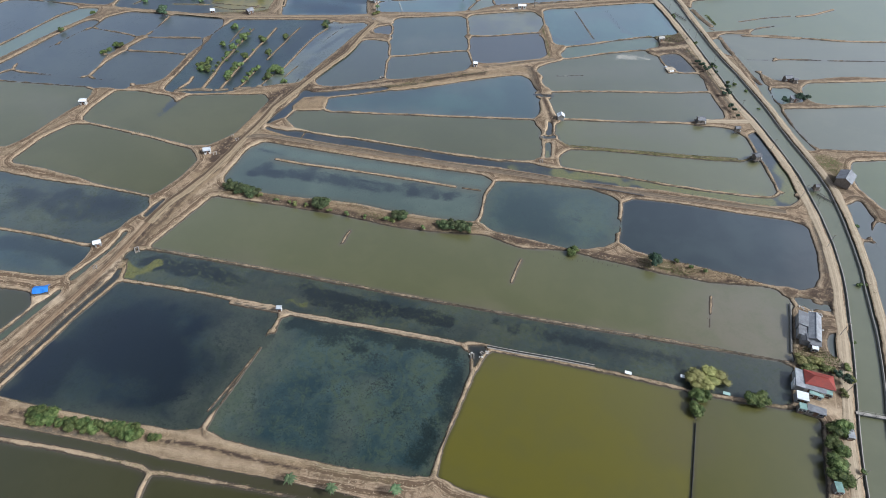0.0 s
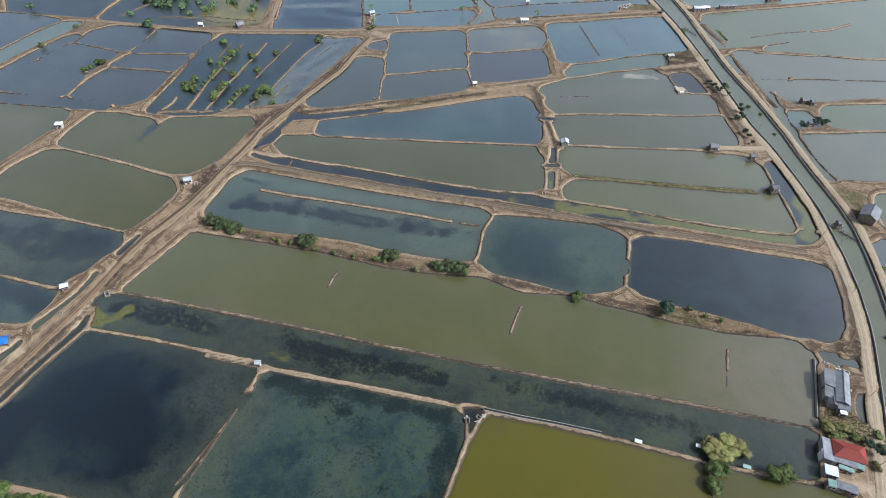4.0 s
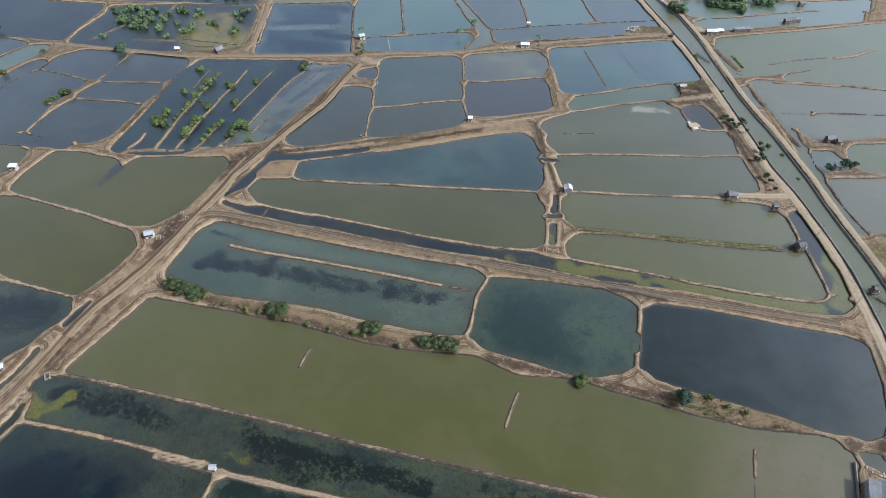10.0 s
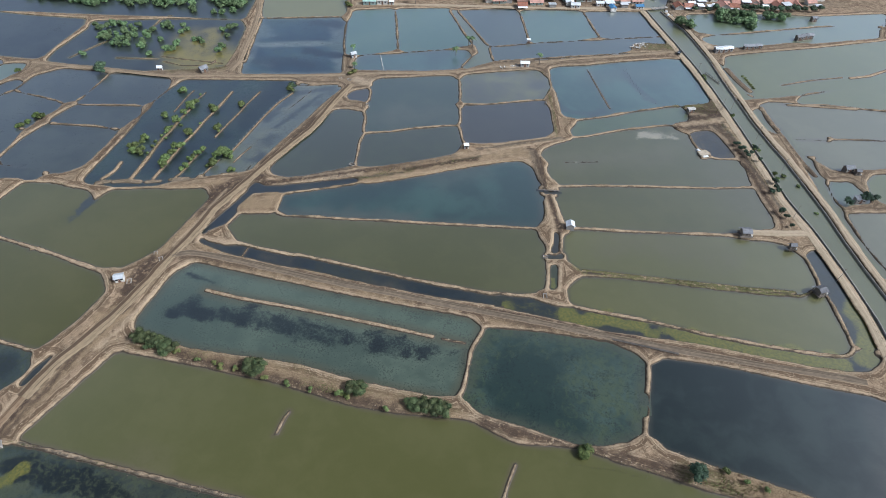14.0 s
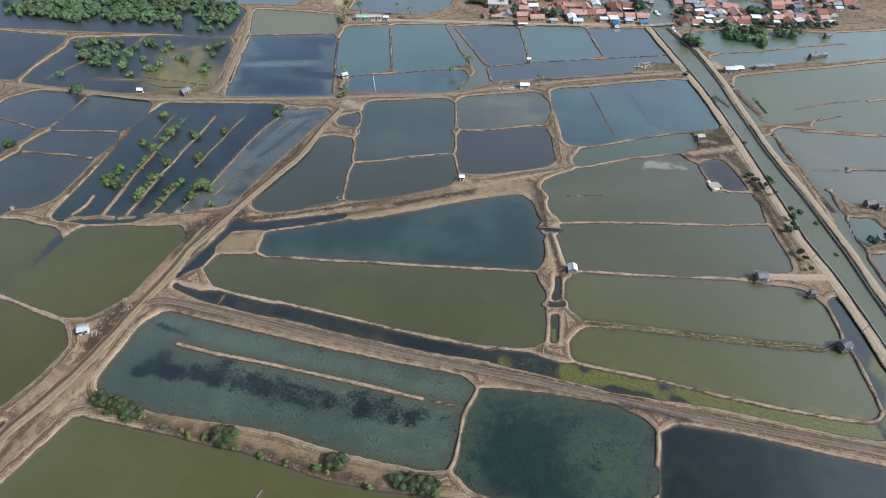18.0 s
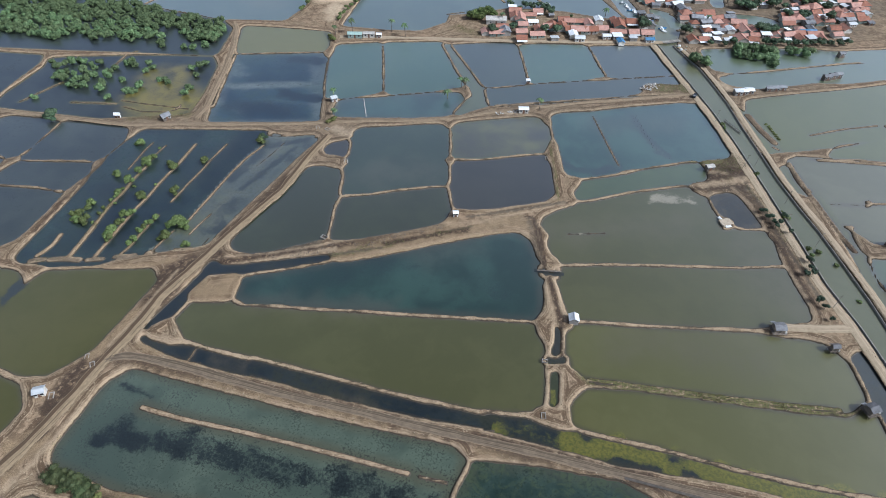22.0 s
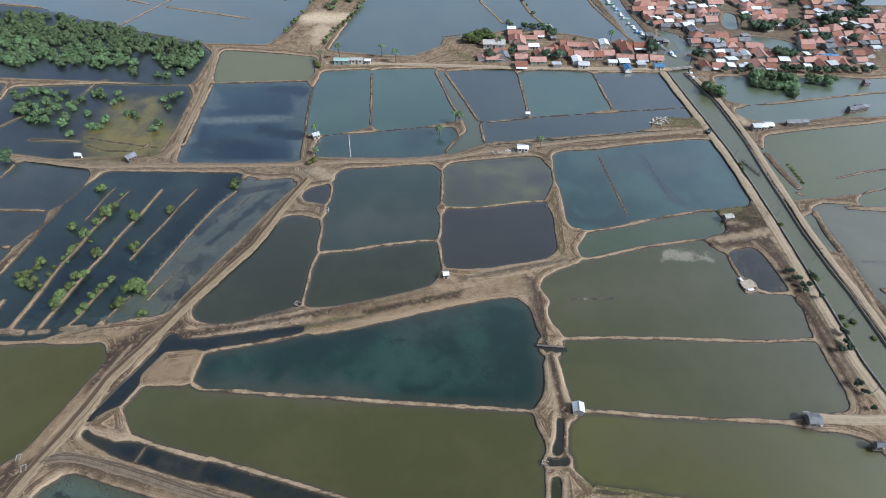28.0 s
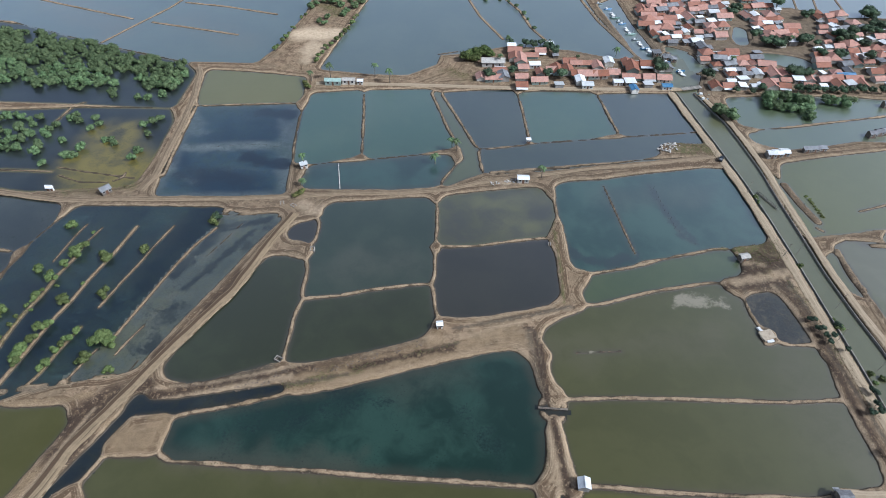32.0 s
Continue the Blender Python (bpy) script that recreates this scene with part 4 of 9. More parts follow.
dike(1.5, 0.5, (-133.4, 239.7), (-133.1, 242.6), (-132.6, 256), (-132.1, 270.7), (-131, 281.5), (-128.3, 291.2))
dike(1.6, 0.4, (-129.8, 227.8), (-124.6, 229.6))
dike(1.2, 0.35, (-129, 235.5), (-128.4, 241.1), (-127.3, 247))
dike(0.7, 0.14, (-127.1, 248.5), (-126.4, 253.7), (-125.6, 260))
dike(0.8, 0.25, (-121.8, 231.7), (-121.5, 235.9))
dike(0.9, 0.2, (-124.4, 277.9), (-122.2, 287.5), (-120.6, 296.7))
dike(0.9, 0.3, (-132.1, 297.6), (-125.4, 299), (-118.6, 301.3))
dike(1.2, 0.4, (-118.6, 301.3), (-115.9, 308.1), (-110.2, 306.4), (-109.8, 302.5))
dike(1.7, 0.5, (10.2, 210.9), (20, 211.9), (36, 213.4), (50.2, 214.8), (64.3, 216.4), (77.4, 218.2))
dike(0.92, 0.12, (-0.6, 269.8), (5.8, 271.6), (12.2, 273.7))
dike(1.4, 0.45, (96.6, 360.4), (110.2, 368.7), (127.4, 376.7))
dike(2.3, 0.5, (131.4, 377.1), (140.8, 381.7), (155.1, 393.8))
dike(3.4, 0.55, (71.8, 370.1), (76.1, 358.3), (80.2, 349.9))
dike(1.8, 0.4, (79.2, 346.4), (80.9, 345.2))
dike(1.8, 0.5, (-258.5, 404.8), (-254.4, 428.1), (-249.5, 453.2), (-248.2, 475.3))
dike(2, 0.5, (-337.9, 444.8), (-307.5, 440.7), (-260.8, 434.7))
dike(2, 0.5, (-247.7, 433.8), (-223, 433.3), (-195.4, 432.4))
dike(2, 0.5, (-244.6, 463.1), (-219.7, 464.3), (-186.6, 462.3))
dike(2, 0.5, (-85.1, 513.6), (-73.7, 491.5), (-56.1, 466.2))
dike(2.1, 0.5, (-66, 523.6), (-52.8, 505.6), (-43.3, 484.5), (-30.2, 466.6))
dike(1.2, 0.5, (-85.6, 439.5), (-76.4, 445.4))
dike(2.3, 0.5, (-22.8, 540.8), (-6.8, 502.6), (12.6, 468.5), (18.4, 457.2))
dike(1.2, 0.4, (-205.5, 307.2), (-195.5, 307.3), (-178.7, 308.3), (-173.2, 308.7))
dike(1.2, 0.35, (-242.5, 313.7), (-248.4, 294.3))
dike(1.2, 0.4, (-229.2, 334.9), (-230.6, 347.5), (-227.7, 351.3))
track("track_southwest", "rust-brown bare earth track between two ditches", M_TRACK_RUST, 2.2, (-141.9, 54.8), (-139.8, 64.6), (-137.5, 75.2), (-135.3, 89.8), (-133.2, 106.7), (-132.6, 126))
track("track_west", "rutted bare earth track with a rust-brown strip along a dike top", M_TRACK_STRIP, 3.6, (-132.6, 126), (-131.5, 138), (-128.8, 146.1), (-126.4, 156.4), (-125.5, 163.4), (-124.7, 171), (-124.2, 178.5), (-123.5, 184.9), (-122.4, 192.6), (-121.9, 200.9), (-122.1, 207.7), (-119.7, 217.9))
track("track_northwest", "narrow rutted dry earth track along a dike top", M_TRACK_STRIP, 3.2, (-119.7, 217.9), (-117.4, 227.9), (-115.2, 239.4), (-111.9, 252.2), (-108.1, 265.8), (-106.7, 289.9), (-104.7, 305.1))
track("track_middle", "rutted grey earth track along a dike top", M_TRACK, 2.3, (-124.0, 182.8), (-119.5, 185.6), (-113.2, 186.4), (-100.5, 186.3), (-88, 185.7), (-74.2, 185.2), (-54.2, 185.2), (-31.3, 185.2), (-15.9, 185.2), (-1.4, 185.4), (12.8, 185.1), (26.5, 185), (41.7, 185), (62.1, 185.6), (84.2, 186.7), (90.7, 186.7))
track("track_north", "rutted bare earth track along a dike top", M_TRACK_DRY, 2.2, (-262, 284.6), (-243.5, 286), (-227.6, 287.2), (-206, 288.7), (-190, 289.8), (-173, 295.1), (-132.8, 306.1), (-109.1, 313.8), (-93.5, 319.7), (-73, 325.6), (-54.9, 332.5), (-43.3, 340.3), (-22.7, 350.6), (-1.3, 361), (20.7, 370.4), (43.4, 380.6), (46.2, 382.1))
track("track_forest", "rutted bare earth track along a dike top", M_TRACK_DRY, 3.0, (-165.6, 302.1), (-165.5, 311.1), (-170.8, 329.1), (-175, 345.2), (-183.4, 369.7), (-192.1, 389.4), (-195.9, 394.2))
track("spur_east", "rutted bare earth track along a dike top", M_LANE, 3.1, (65.2, 243.8), (72.2, 245.1), (79.2, 246.7), (87.7, 248.9))
track("village_street", "rutted bare earth track along a dike top", M_LANE, 2.9, (-133.8, 394.2), (-97.2, 403.2), (-70.8, 408.9), (-44.5, 414.5), (-5.2, 424.3), (21, 431.1), (37.4, 436.1))
cover("churned", 6, 1, (50.6, 311.8), (58, 320.6), (65.8, 324.1))
cover("churned", 3, 0.7, (48.4, 307.3), (57.7, 311.1), (65.5, 305.5), (69.1, 296.8), (74.7, 285.2))
cover("sand", 4.8, 0.6, (58.6, 397), (66.3, 393.8))
cover("grass", 4.8, 0.8, (50.3, 325.7), (58.1, 328.4))
cover("grass", 7.2, 1, (33.3, 383.5), (44, 388.5))
cover("churned", 4.8, 0.6, (72.6, 368.1), (79.1, 352.2))
cover("churned", 3.6, 0.6, (82.8, 330.2), (90.2, 310.9), (96.6, 291.1))
cover("churned", 3.6, 0.6, (102, 261.5), (105.7, 241.2), (113.9, 235.2))
cover("grass", 6, 0.8, (111.9, 224), (114, 221.6))
cover("churned", 4.8, 0.6, (117.5, 204.4), (123.7, 194.1), (121.1, 177.9))
cover("weed", 5, 0.6, (-112.7, 284.9), (-111, 298.7), (-103.5, 279.1))
cover("scum", 3, 0.6, (-126.4, 288.5))
cover("weed", 3.6, 1.3, (20.6, 355.7), (26.6, 340.1), (32.2, 329.1), (35.9, 326.6))
cover("mud", 60, 0.55, (12.2, 492.8), (36.6, 499.8), (67.4, 508.5), (99.6, 525.2), (148.2, 531.5))
cover("mud", 30, 0.55, (45.9, 455.7), (78.1, 477.1), (108.4, 479.3), (136.8, 487.3))
cover("churned", 6, 0.7, (-55.1, 427.6), (-19.3, 431.7), (26.5, 444.4))
cover("churned", 2.4, 0.8, (62.4, 312.4), (66.9, 303.8), (69.8, 293.3), (74.8, 280.4), (78.2, 270.3))
cover("grass", 2.4, 0.7, (64.4, 314.2), (68.6, 304.3), (71.5, 293.8), (75.2, 282.5), (79.4, 269.8))
cover("churned", 3, 0.7, (101.5, 182.3), (99.1, 161.3), (97.1, 147.8), (91.5, 144), (83.1, 144.5))
cover("churned", 3.6, 0.6, (91.7, 137), (93.9, 128.6), (90.4, 123.6))
cover("froth", 6, 0.9, (29, 297.5), (37.9, 301), (44.5, 299.1))
cover("froth", 1.4, 0.6, (2.6, 270.8), (11.4, 273.5))
cover("scum", 6, 0.6, (-10.1, 190.7), (6.9, 191.4))
cover("scum", 7.2, 0.85, (6.9, 191.4), (35.1, 191.5), (49.2, 190.5))
cover("scum", 8.4, 1.15, (47.8, 190.5), (62.8, 190), (84.3, 191.1))
cover("scum", 7.2, 0.8, (94.6, 216.7), (96.4, 200.9), (93.4, 195.1))
cover("weed", 17, 1, (-123.4, 68.8), (-114.4, 79), (-104.8, 81.3), (-93.1, 74.1))
cover("weed", 5, 1, (-64.8, 96.1), (-44.4, 97.8), (-16.7, 97.1), (-13, 87.3))
cover("weed", 6, 0.4, (-38.1, 89), (-13.2, 67))
cover("weed", 6, 0.8, (-67.1, 109.6), (-54.3, 105.5), (-40, 106.6))
cover("weed", 4, 0.8, (-5.7, 111.5), (15, 109.9), (47.5, 109.3))
cover("weed", 7.2, 1, (-109, 164), (-93.7, 166.6), (-78.7, 166.4), (-62.6, 166.3), (-44.3, 166.9), (-32.4, 167.6))
cover("weed", 4.8, 0.8, (-35.7, 168.3), (-22.4, 168.6))
cover("weed", 9.6, 0.8, (-185.1, 124.7), (-165.3, 126.4), (-148.6, 128.9))
cover("weed", 9.6, 0.7, (-155, 315.7), (-130.1, 318.8))
cover("silt", 14, 1, (-192.2, 334.5), (-189.3, 320), (-195, 308.7))
cover("silt", 9, 0.8, (-205.1, 311.7), (-188.7, 310.4))
cover("grass", 4, 0.3, (-113, 149.9), (-79.2, 150.1), (-48.7, 149.3), (-21.6, 149.1))
cover("grass", 4.8, 0.8, (40.6, 147.1), (73.1, 147.1))
cover("grass", 4.8, 1.8, (11, 211.3), (36, 213.6), (64.3, 216.4), (79.7, 218.4))
cover("grass", 6, 0.8, (34.7, 387.8), (43, 391.3))
cover("grass", 4.8, 0.6, (-171.7, 304), (-182.2, 298.4), (-191.8, 295.1))
cover("grass", 7.2, 0.8, (62.5, 331.3), (55.7, 321.1))
cover("grass", 2.4, 0.25, (-117.7, 50.5), (-88.1, 52.6), (-63.1, 55.3), (-22.3, 57.4))
cover("grass", 7.2, 0.5, (-74, 422.3), (-64.7, 419))
cover("grass", 9.6, 0.8, (-164.5, 480.2), (-153.7, 475))
cover("grass", 4.8, 0.7, (81.7, 119.5), (91, 119.7))
cover("grass", 4.8, 0.5, (116.3, 220.8), (113.5, 208.8))
cover("sand", 13, 1, (-162, 441.9), (-147.3, 446.1))
cover("sand", 9.6, 0.7, (-150.1, 429.3), (-147.9, 416.9))
cover("sand", 6, 0.8, (-98.1, 415.6), (-87, 427.7))
cover("sand", 3, 0.5, (82.8, 102.7), (89.5, 100.8))
cover("sand", 2.6, 0.8, (-30.5, 373.5), (-43.4, 364.9))
cover("sand", 2.2, 0.7, (-34.7, 341.9), (-26.5, 345.9))
cover("churned", 1.8, 0.8, (-138.9, 63.2), (-135.2, 81.6), (-130.9, 103), (-128.2, 132.3), (-126.6, 162.2))
cover("churned", 5, 1, (-130.3, 205.3), (-127.2, 211.6), (-125, 219.7), (-121.7, 225.9))
cover("churned", 3.6, 0.9, (-115.9, 236.8), (-112.6, 252.3), (-108.9, 273.7))
cover("churned", 3.6, 0.9, (-126.8, 166), (-125.4, 178.5), (-121.6, 196.1), (-119.8, 211.3))
cover("churned", 3, 0.8, (-118.9, 183.9), (-92.3, 185.4), (-54.2, 185.8), (-9, 184.1), (20.6, 184.4), (62.1, 185.6))
cover("churned", 3.6, 0.7, (-89.2, 236.1), (-74.5, 244.6), (-60.7, 253.1), (-46.3, 262))
cover("churned", 1.4, 0.8, (29.4, 146.6), (44.2, 144), (60.3, 144))
cover("churned", 1.7, 0.9, (21.3, 183.5), (38.9, 183.2))
cover("churned", 2.4, 0.6, (-106.1, 431.8), (-114.9, 405.1))
cover("churned", 6, 0.8, (60.6, 330.8), (53.8, 320.6), (47.7, 313.6))
cover("weed", 6, 1.2, (-145.7, 364.9), (-135.1, 365.4))
cover("weed", 6, 1.0, (-137, 332.1), (-122.3, 332.2))
cover("silt", 4, 0.6, (-160.8, 331.8), (-144.8, 337.3), (-125, 344.4))
cover("silt", 6, 0.7, (-174.5, 354.6), (-166.3, 343.1))
cover("silt", 4.8, 0.6, (-137.3, 367.3), (-116.1, 318.9))
cover("silt", 12, 0.6, (-31.2, 321.5), (-22.9, 320.6))
cover("silt", 8.4, 0.5, (-40.7, 327.1), (-21, 337.4))
cover("silt", 17, 0.45, (-75.6, 283.8), (-62, 290))
cover("silt", 14, 0.4, (10.2, 345.8), (41.8, 357.8))
cover("silt", 6, 0.5, (-123.5, 56.6), (-105.1, 55.9), (-83.7, 58.4))
cover("silt", 11, 0.5, (-79.8, 96), (-72.1, 91.2), (-70.9, 81.3))
cover("silt", 9.6, 0.6, (-89.5, 107.9), (-70.1, 107.6), (-57.7, 104.7))
cover("silt", 5, 0.4, (-117.1, 97.5), (-101.6, 97.7), (-83.1, 95.2))
cover("silt", 12, 0.25, (-124.5, 294), (-126.8, 272.3), (-127.1, 249.8), (-126.7, 236.7))
cover("silt", 12, 0.4, (-7.1, 269.1), (12.1, 276.2), (36.7, 284.7))
cover("silt", 12, 0.4, (19.7, 226.1), (53.6, 231.5))
cover("silt", 17, 0.4, (-228.4, 186.9), (-212.4, 181.2))
cover("silt", 8.4, 0.5, (-8.7, 108.5), (-4.7, 105.2))
cover("silt", 11, 0.4, (-162.8, 106), (-150.1, 103.6))
cover("silt", 26, 0.6, (-299.2, 434.8), (-264, 421.7), (-313.7, 438.9))
cover("silt", 22, 0.5, (-229.9, 438.9), (-192.8, 427.5))
cover("weed", 12, 0.4, (-42.5, 92), (-26.7, 84.1), (-26, 70.3))
cover("weed", 6, 0.9, (-16.2, 93.5), (-14.5, 79.8), (-18.8, 65.7))
cover("weed", 6, 0.8, (-61.5, 94.6), (-43.4, 94.9))
cover("silt", 9.6, 0.6, (-67.2, 92.4), (-68.3, 72.4), (-67.4, 63.9))
cover("silt", 8.4, 0.5, (-38.3, 79.5), (-39.2, 64))
cover("silt", 15, 0.8, (-78.4, 94.4), (-76, 88.2), (-75.2, 72.7), (-76.8, 63.4))
cover("weed", 14, 0.9, (-124.7, 59.1), (-118.2, 74), (-102.6, 77.7))
cover("silt", 11, 0.35, (-169.6, 235.1), (-170.1, 256.7), (-168.3, 277.7))
cover("silt", 9.6, 0.4, (-167.3, 213.8), (-152.4, 217.7), (-139.9, 225.4))
cover("silt", 8.4, 0.4, (-143, 289), (-144.6, 259.7))
cover("weed", 5, 0.6, (-125.4, 296), (-127.7, 284.4))
cover("weed", 6, 0.9, (-122.6, 254.6), (-122.3, 241))
cover("weed", 14, 0.7, (-86.2, 221.3), (-71.4, 230.1), (-55.8, 239.3))
cover("silt", 7.2, 0.6, (-94.9, 214.4), (-74.7, 217.2), (-52.2, 221))
cover("silt", 9.6, 0.4, (-47.9, 244.9), (-31.1, 254.9))
cover("weed", 12, 0.6, (-27.3, 238.1), (-14.9, 234.9))
cover("churned", 2.6, 1, (69, 287.9), (72.6, 278.5), (74.3, 269.5), (76.2, 259.5))
cover("churned", 3.6, 1, (-105.8, 231.2), (-92.5, 235.6), (-81, 240.6), (-72.9, 245.7))
cover("churned", 4.8, 1, (-124.4, 206.2), (-123.2, 215.7), (-119.3, 224.9), (-114.9, 228.9))
cover("churned", 3.6, 0.9, (-98.3, 147.9), (-82, 147.6), (-66, 146.5), (-51, 146.7), (-36.1, 145.9))
cover("churned", 2.9, 0.9, (-11.6, 148.4), (3.7, 148), (18.5, 147.5), (35.5, 147))
cover("churned", 2.6, 0.9, (2.8, 144.9), (22, 144.5), (40.5, 142.6), (67.2, 142.6))
cover("sand", 4.8, 0.7, (-145.5, 87.1), (-141.6, 88.5))
cover("sand", 3.6, 0.5, (-131.5, 105.5), (-131.1, 100.4))
cover("sand", 4.8, 0.6, (-103.2, 310.1), (-97.1, 309))
cover("sand", 2.4, 0.5, (54.1, 290.2))
cover("grass", 4.8, 1.4, (47.5, 326.5), (56.5, 331), (60.1, 329.8))
cover("churned", 4.8, 1, (58.6, 325), (63.9, 323.6), (66.1, 320))
cover("grass", 4.8, 1.2, (109.9, 221.1), (116.1, 224.7))
cover("churned", 3.6, 0.8, (117.3, 195.8), (117.1, 177), (117.4, 171.3))
cover("weed", 4.8, 1.5, (-8, 312.6), (0.1, 307.8), (13, 312.5))
cover("weed", 3.6, 1.2, (53.6, 371.9), (58.3, 342.2))
cover("weed", 9.6, 1.0, (-173, 107.8), (-157.3, 107.3), (-147.4, 105.6))
cover("weed", 8.4, 0.9, (-187.7, 130.8), (-167.5, 132.4), (-146.6, 132.6))
cover("silt", 22, 0.8, (71.5, 134), (76.3, 124.4), (72.3, 119.3))
cover("silt", 22, 0.5, (59.1, 128.7), (58, 120.1))
cover("silt", 14, 0.5, (49.1, 98.3), (49.6, 84.8))
cover("silt", 17, 0.5, (65.8, 272.5), (72.3, 257.2))
cover("silt", 12, 0.4, (46.4, 300.8), (60.1, 282.5))
cover("silt", 11, 0.45, (91, 154), (95.8, 166), (95.5, 176.2))
cover("silt", 12, 0.5, (-10.5, 109.2), (-3, 105.6))
cover("silt", 14, 0.35, (-90.7, 110.1), (-70.6, 108.7))
cover("silt", 9.6, 0.4, (29.8, 113.4), (44.5, 111.6))
ditch("ditch", "narrow ditch of dark water between mud dikes", 1.3, (-0.6, 227.1), (0.1, 221.9), (0.1, 216.3))
ditch("green", "narrow ditch of weedy green water between mud dikes", 2.0, (1, 211), (1.4, 205.4), (1.5, 200))
dike(1.9, 0.55, (-87.3, 99.7), (-72.6, 99.9), (-58.2, 99.9), (-42.6, 100.5), (-30.6, 100.7), (-17.2, 100.8))
pond("teal_dark", "shallow breach in a dike between two ponds", (28.4, 167.8), (30.6, 168.4), (30.4, 161.4), (28.6, 160.9))
dike(0.9, 0.45, (-71.1, 86), (-72.6, 78), (-74.3, 70.2), (-75.9, 64.1))
dike(0.9, 0.4, (-101.4, 188.7), (-101.3, 192.6))
cover("silt", 3, 0.8, (-93.9, 190.5), (-85.1, 190.5))
cover("weed", 3, 1.2, (0.7, 210.2), (1.7, 200.1))
cover("scum", 1.4, 0.9, (0.8, 204.9), (1.7, 200.6))
pond("grey_weed", "pale grey-green pond full of weed beds between dried mud dikes", (-127, 299.4), (-119.5, 300.2), (-111.1, 303.4), (-108.6, 301.5), (-112.3, 286.2), (-114.5, 271), (-117, 258.1), (-119.2, 246.3), (-120.4, 237.3), (-120.7, 233.2), (-127.3, 228.7), (-137.6, 225), (-134.4, 233), (-133.3, 242.7), (-132.8, 256.2), (-132.2, 270.9), (-131.1, 281.7), (-128.7, 291.6), (-129.6, 299))
pond("grey_olive", "muddy grey-olive pond between dried mud dikes", (-103.9, 282.2), (-98.8, 284.1), (-93.5, 283.6), (-90.4, 279.9), (-89.3, 275), (-86.9, 262.4), (-84.5, 253.2), (-83.5, 246.2), (-85, 244.9), (-91.4, 240.3), (-97.8, 236.1), (-104.7, 233), (-110.3, 233.1), (-112.8, 235.7), (-112.9, 239.2), (-111.2, 248.3), (-109.3, 258.9), (-107.7, 270.2))
pond("mauve", "small mauve-brown pond between dried mud dikes", (-102.9, 295.4), (-102.2, 299.5), (-99, 301.9), (-95.5, 302.8), (-93.9, 298.1), (-93.5, 294), (-100.8, 293))
pond("grey_green", "shallow grey-green pool between the village houses", (79.8, 486.1), (89.2, 486.7), (98.5, 484.8), (102.4, 478.9), (99.3, 473.7), (90, 474.8), (81, 477.9))
pond("grey_green", "shallow grey-green pool between the village houses", (69.1, 516.6), (72.7, 513.8), (72, 496.8), (68.3, 494.4), (66.8, 502.5))
pond("open_water", "wide open grey water behind the village", (85.4, 570.4), (86.4, 552.6), (104.6, 556.1), (116.7, 552.7), (128.5, 549.4), (157, 555.9), (179.9, 560), (199.7, 625.2), (88.1, 592.6))
dike(1.6, 0.5, (108.2, 579.4), (107.3, 550.5))
dike(1.6, 0.5, (120.5, 582.9), (118.9, 552.1))
dike(1.8, 0.5, (133.1, 580), (134.9, 551.7))
# banks, spoil lines, mud and straw along the tracks and ditches
cover("pale", 1.6, 0.45, (-60, 253.5), (-48, 260.5), (-36, 266.5), (-24, 270.5))
cover("pale", 1.4, 0.45, (-66, 242), (-50, 250.5), (-38, 257.5), (-26, 265), (-17, 268.5))
cover("mud", 1.3, 0.8, (-37.6, 268.8), (-29.8, 272.8), (-15.3, 280), (-3.7, 286.5))
cover("straw", 1.0, 0.8, (-38, 270.6), (-30, 274.6), (-15.5, 281.6), (-4.5, 287.6))
cover("grass", 1.6, 1.2, (-91, 231.5), (-80, 236.5), (-69.9, 241.8), (-59.1, 248.4))
cover("mud", 1.2, 0.9, (-90, 232), (-75, 239.5), (-62.3, 246))
dike(4.4, 0.55, (-12.5, 269), (-9.5, 262), (-7, 256), (-5, 251.5))
dike(4.0, 0.55, (-4.4, 246.5), (-3, 241), (-2, 236), (-1, 232))
pond("ditch", "short cut of dark water through the dike", (-9.4, 249.8), (-1.2, 250.2), (-1.2, 248.8), (-9.2, 248.4))
cover("churned", 0.9, 1.3, (-5.1, 246), (-3.6, 241.9), (-2.1, 237.3), (-0.6, 232.8), (0.5, 229.6))
cover("pale", 0.9, 0.8, (-6.8, 245.4), (-5.2, 239.7), (-3.5, 234.4), (-3.4, 229.8))
cover("pale", 0.7, 0.8, (-3.8, 246.6), (-2.2, 242.2), (-0.2, 236.9), (1.9, 232.7))
cover("mud", 0.9, 0.9, (-15.6, 274.2), (-13.4, 273.9), (-11.7, 268.6), (-10.2, 262.7), (-8.5, 256.1), (-7.3, 249.8))
cover("churned", 0.6, 1.2, (-11.7, 271.9), (-10.1, 265.8), (-8.4, 259.1), (-6.3, 250))
cover("straw", 3.5, 0.8, (-32.2, 264.3), (-26.1, 268.1), (-20, 272), (-16.4, 270.7), (-21.6, 266.5), (-28.4, 262.1))
cover("straw", 2.4, 0.9, (-73.8, 245.1), (-65.8, 250.8), (-56.1, 257.5), (-45.6, 263))
cover("straw", 2.6, 0.9, (-70.6, 239.5), (-61.4, 245.8), (-50.9, 252), (-40.1, 258.5), (-32, 263.3))
cover("grass", 1.0, 1.3, (-72.5, 241.9), (-66.2, 245), (-60.1, 249.1), (-51.5, 254), (-42.8, 258.9), (-34.6, 263.7))
cover("grass", 1.6, 1.0, (-67.5, 244.2), (-63.3, 246.3))
cover("grass", 1.0, 0.9, (-47.8, 258.6), (-45.6, 259.8))
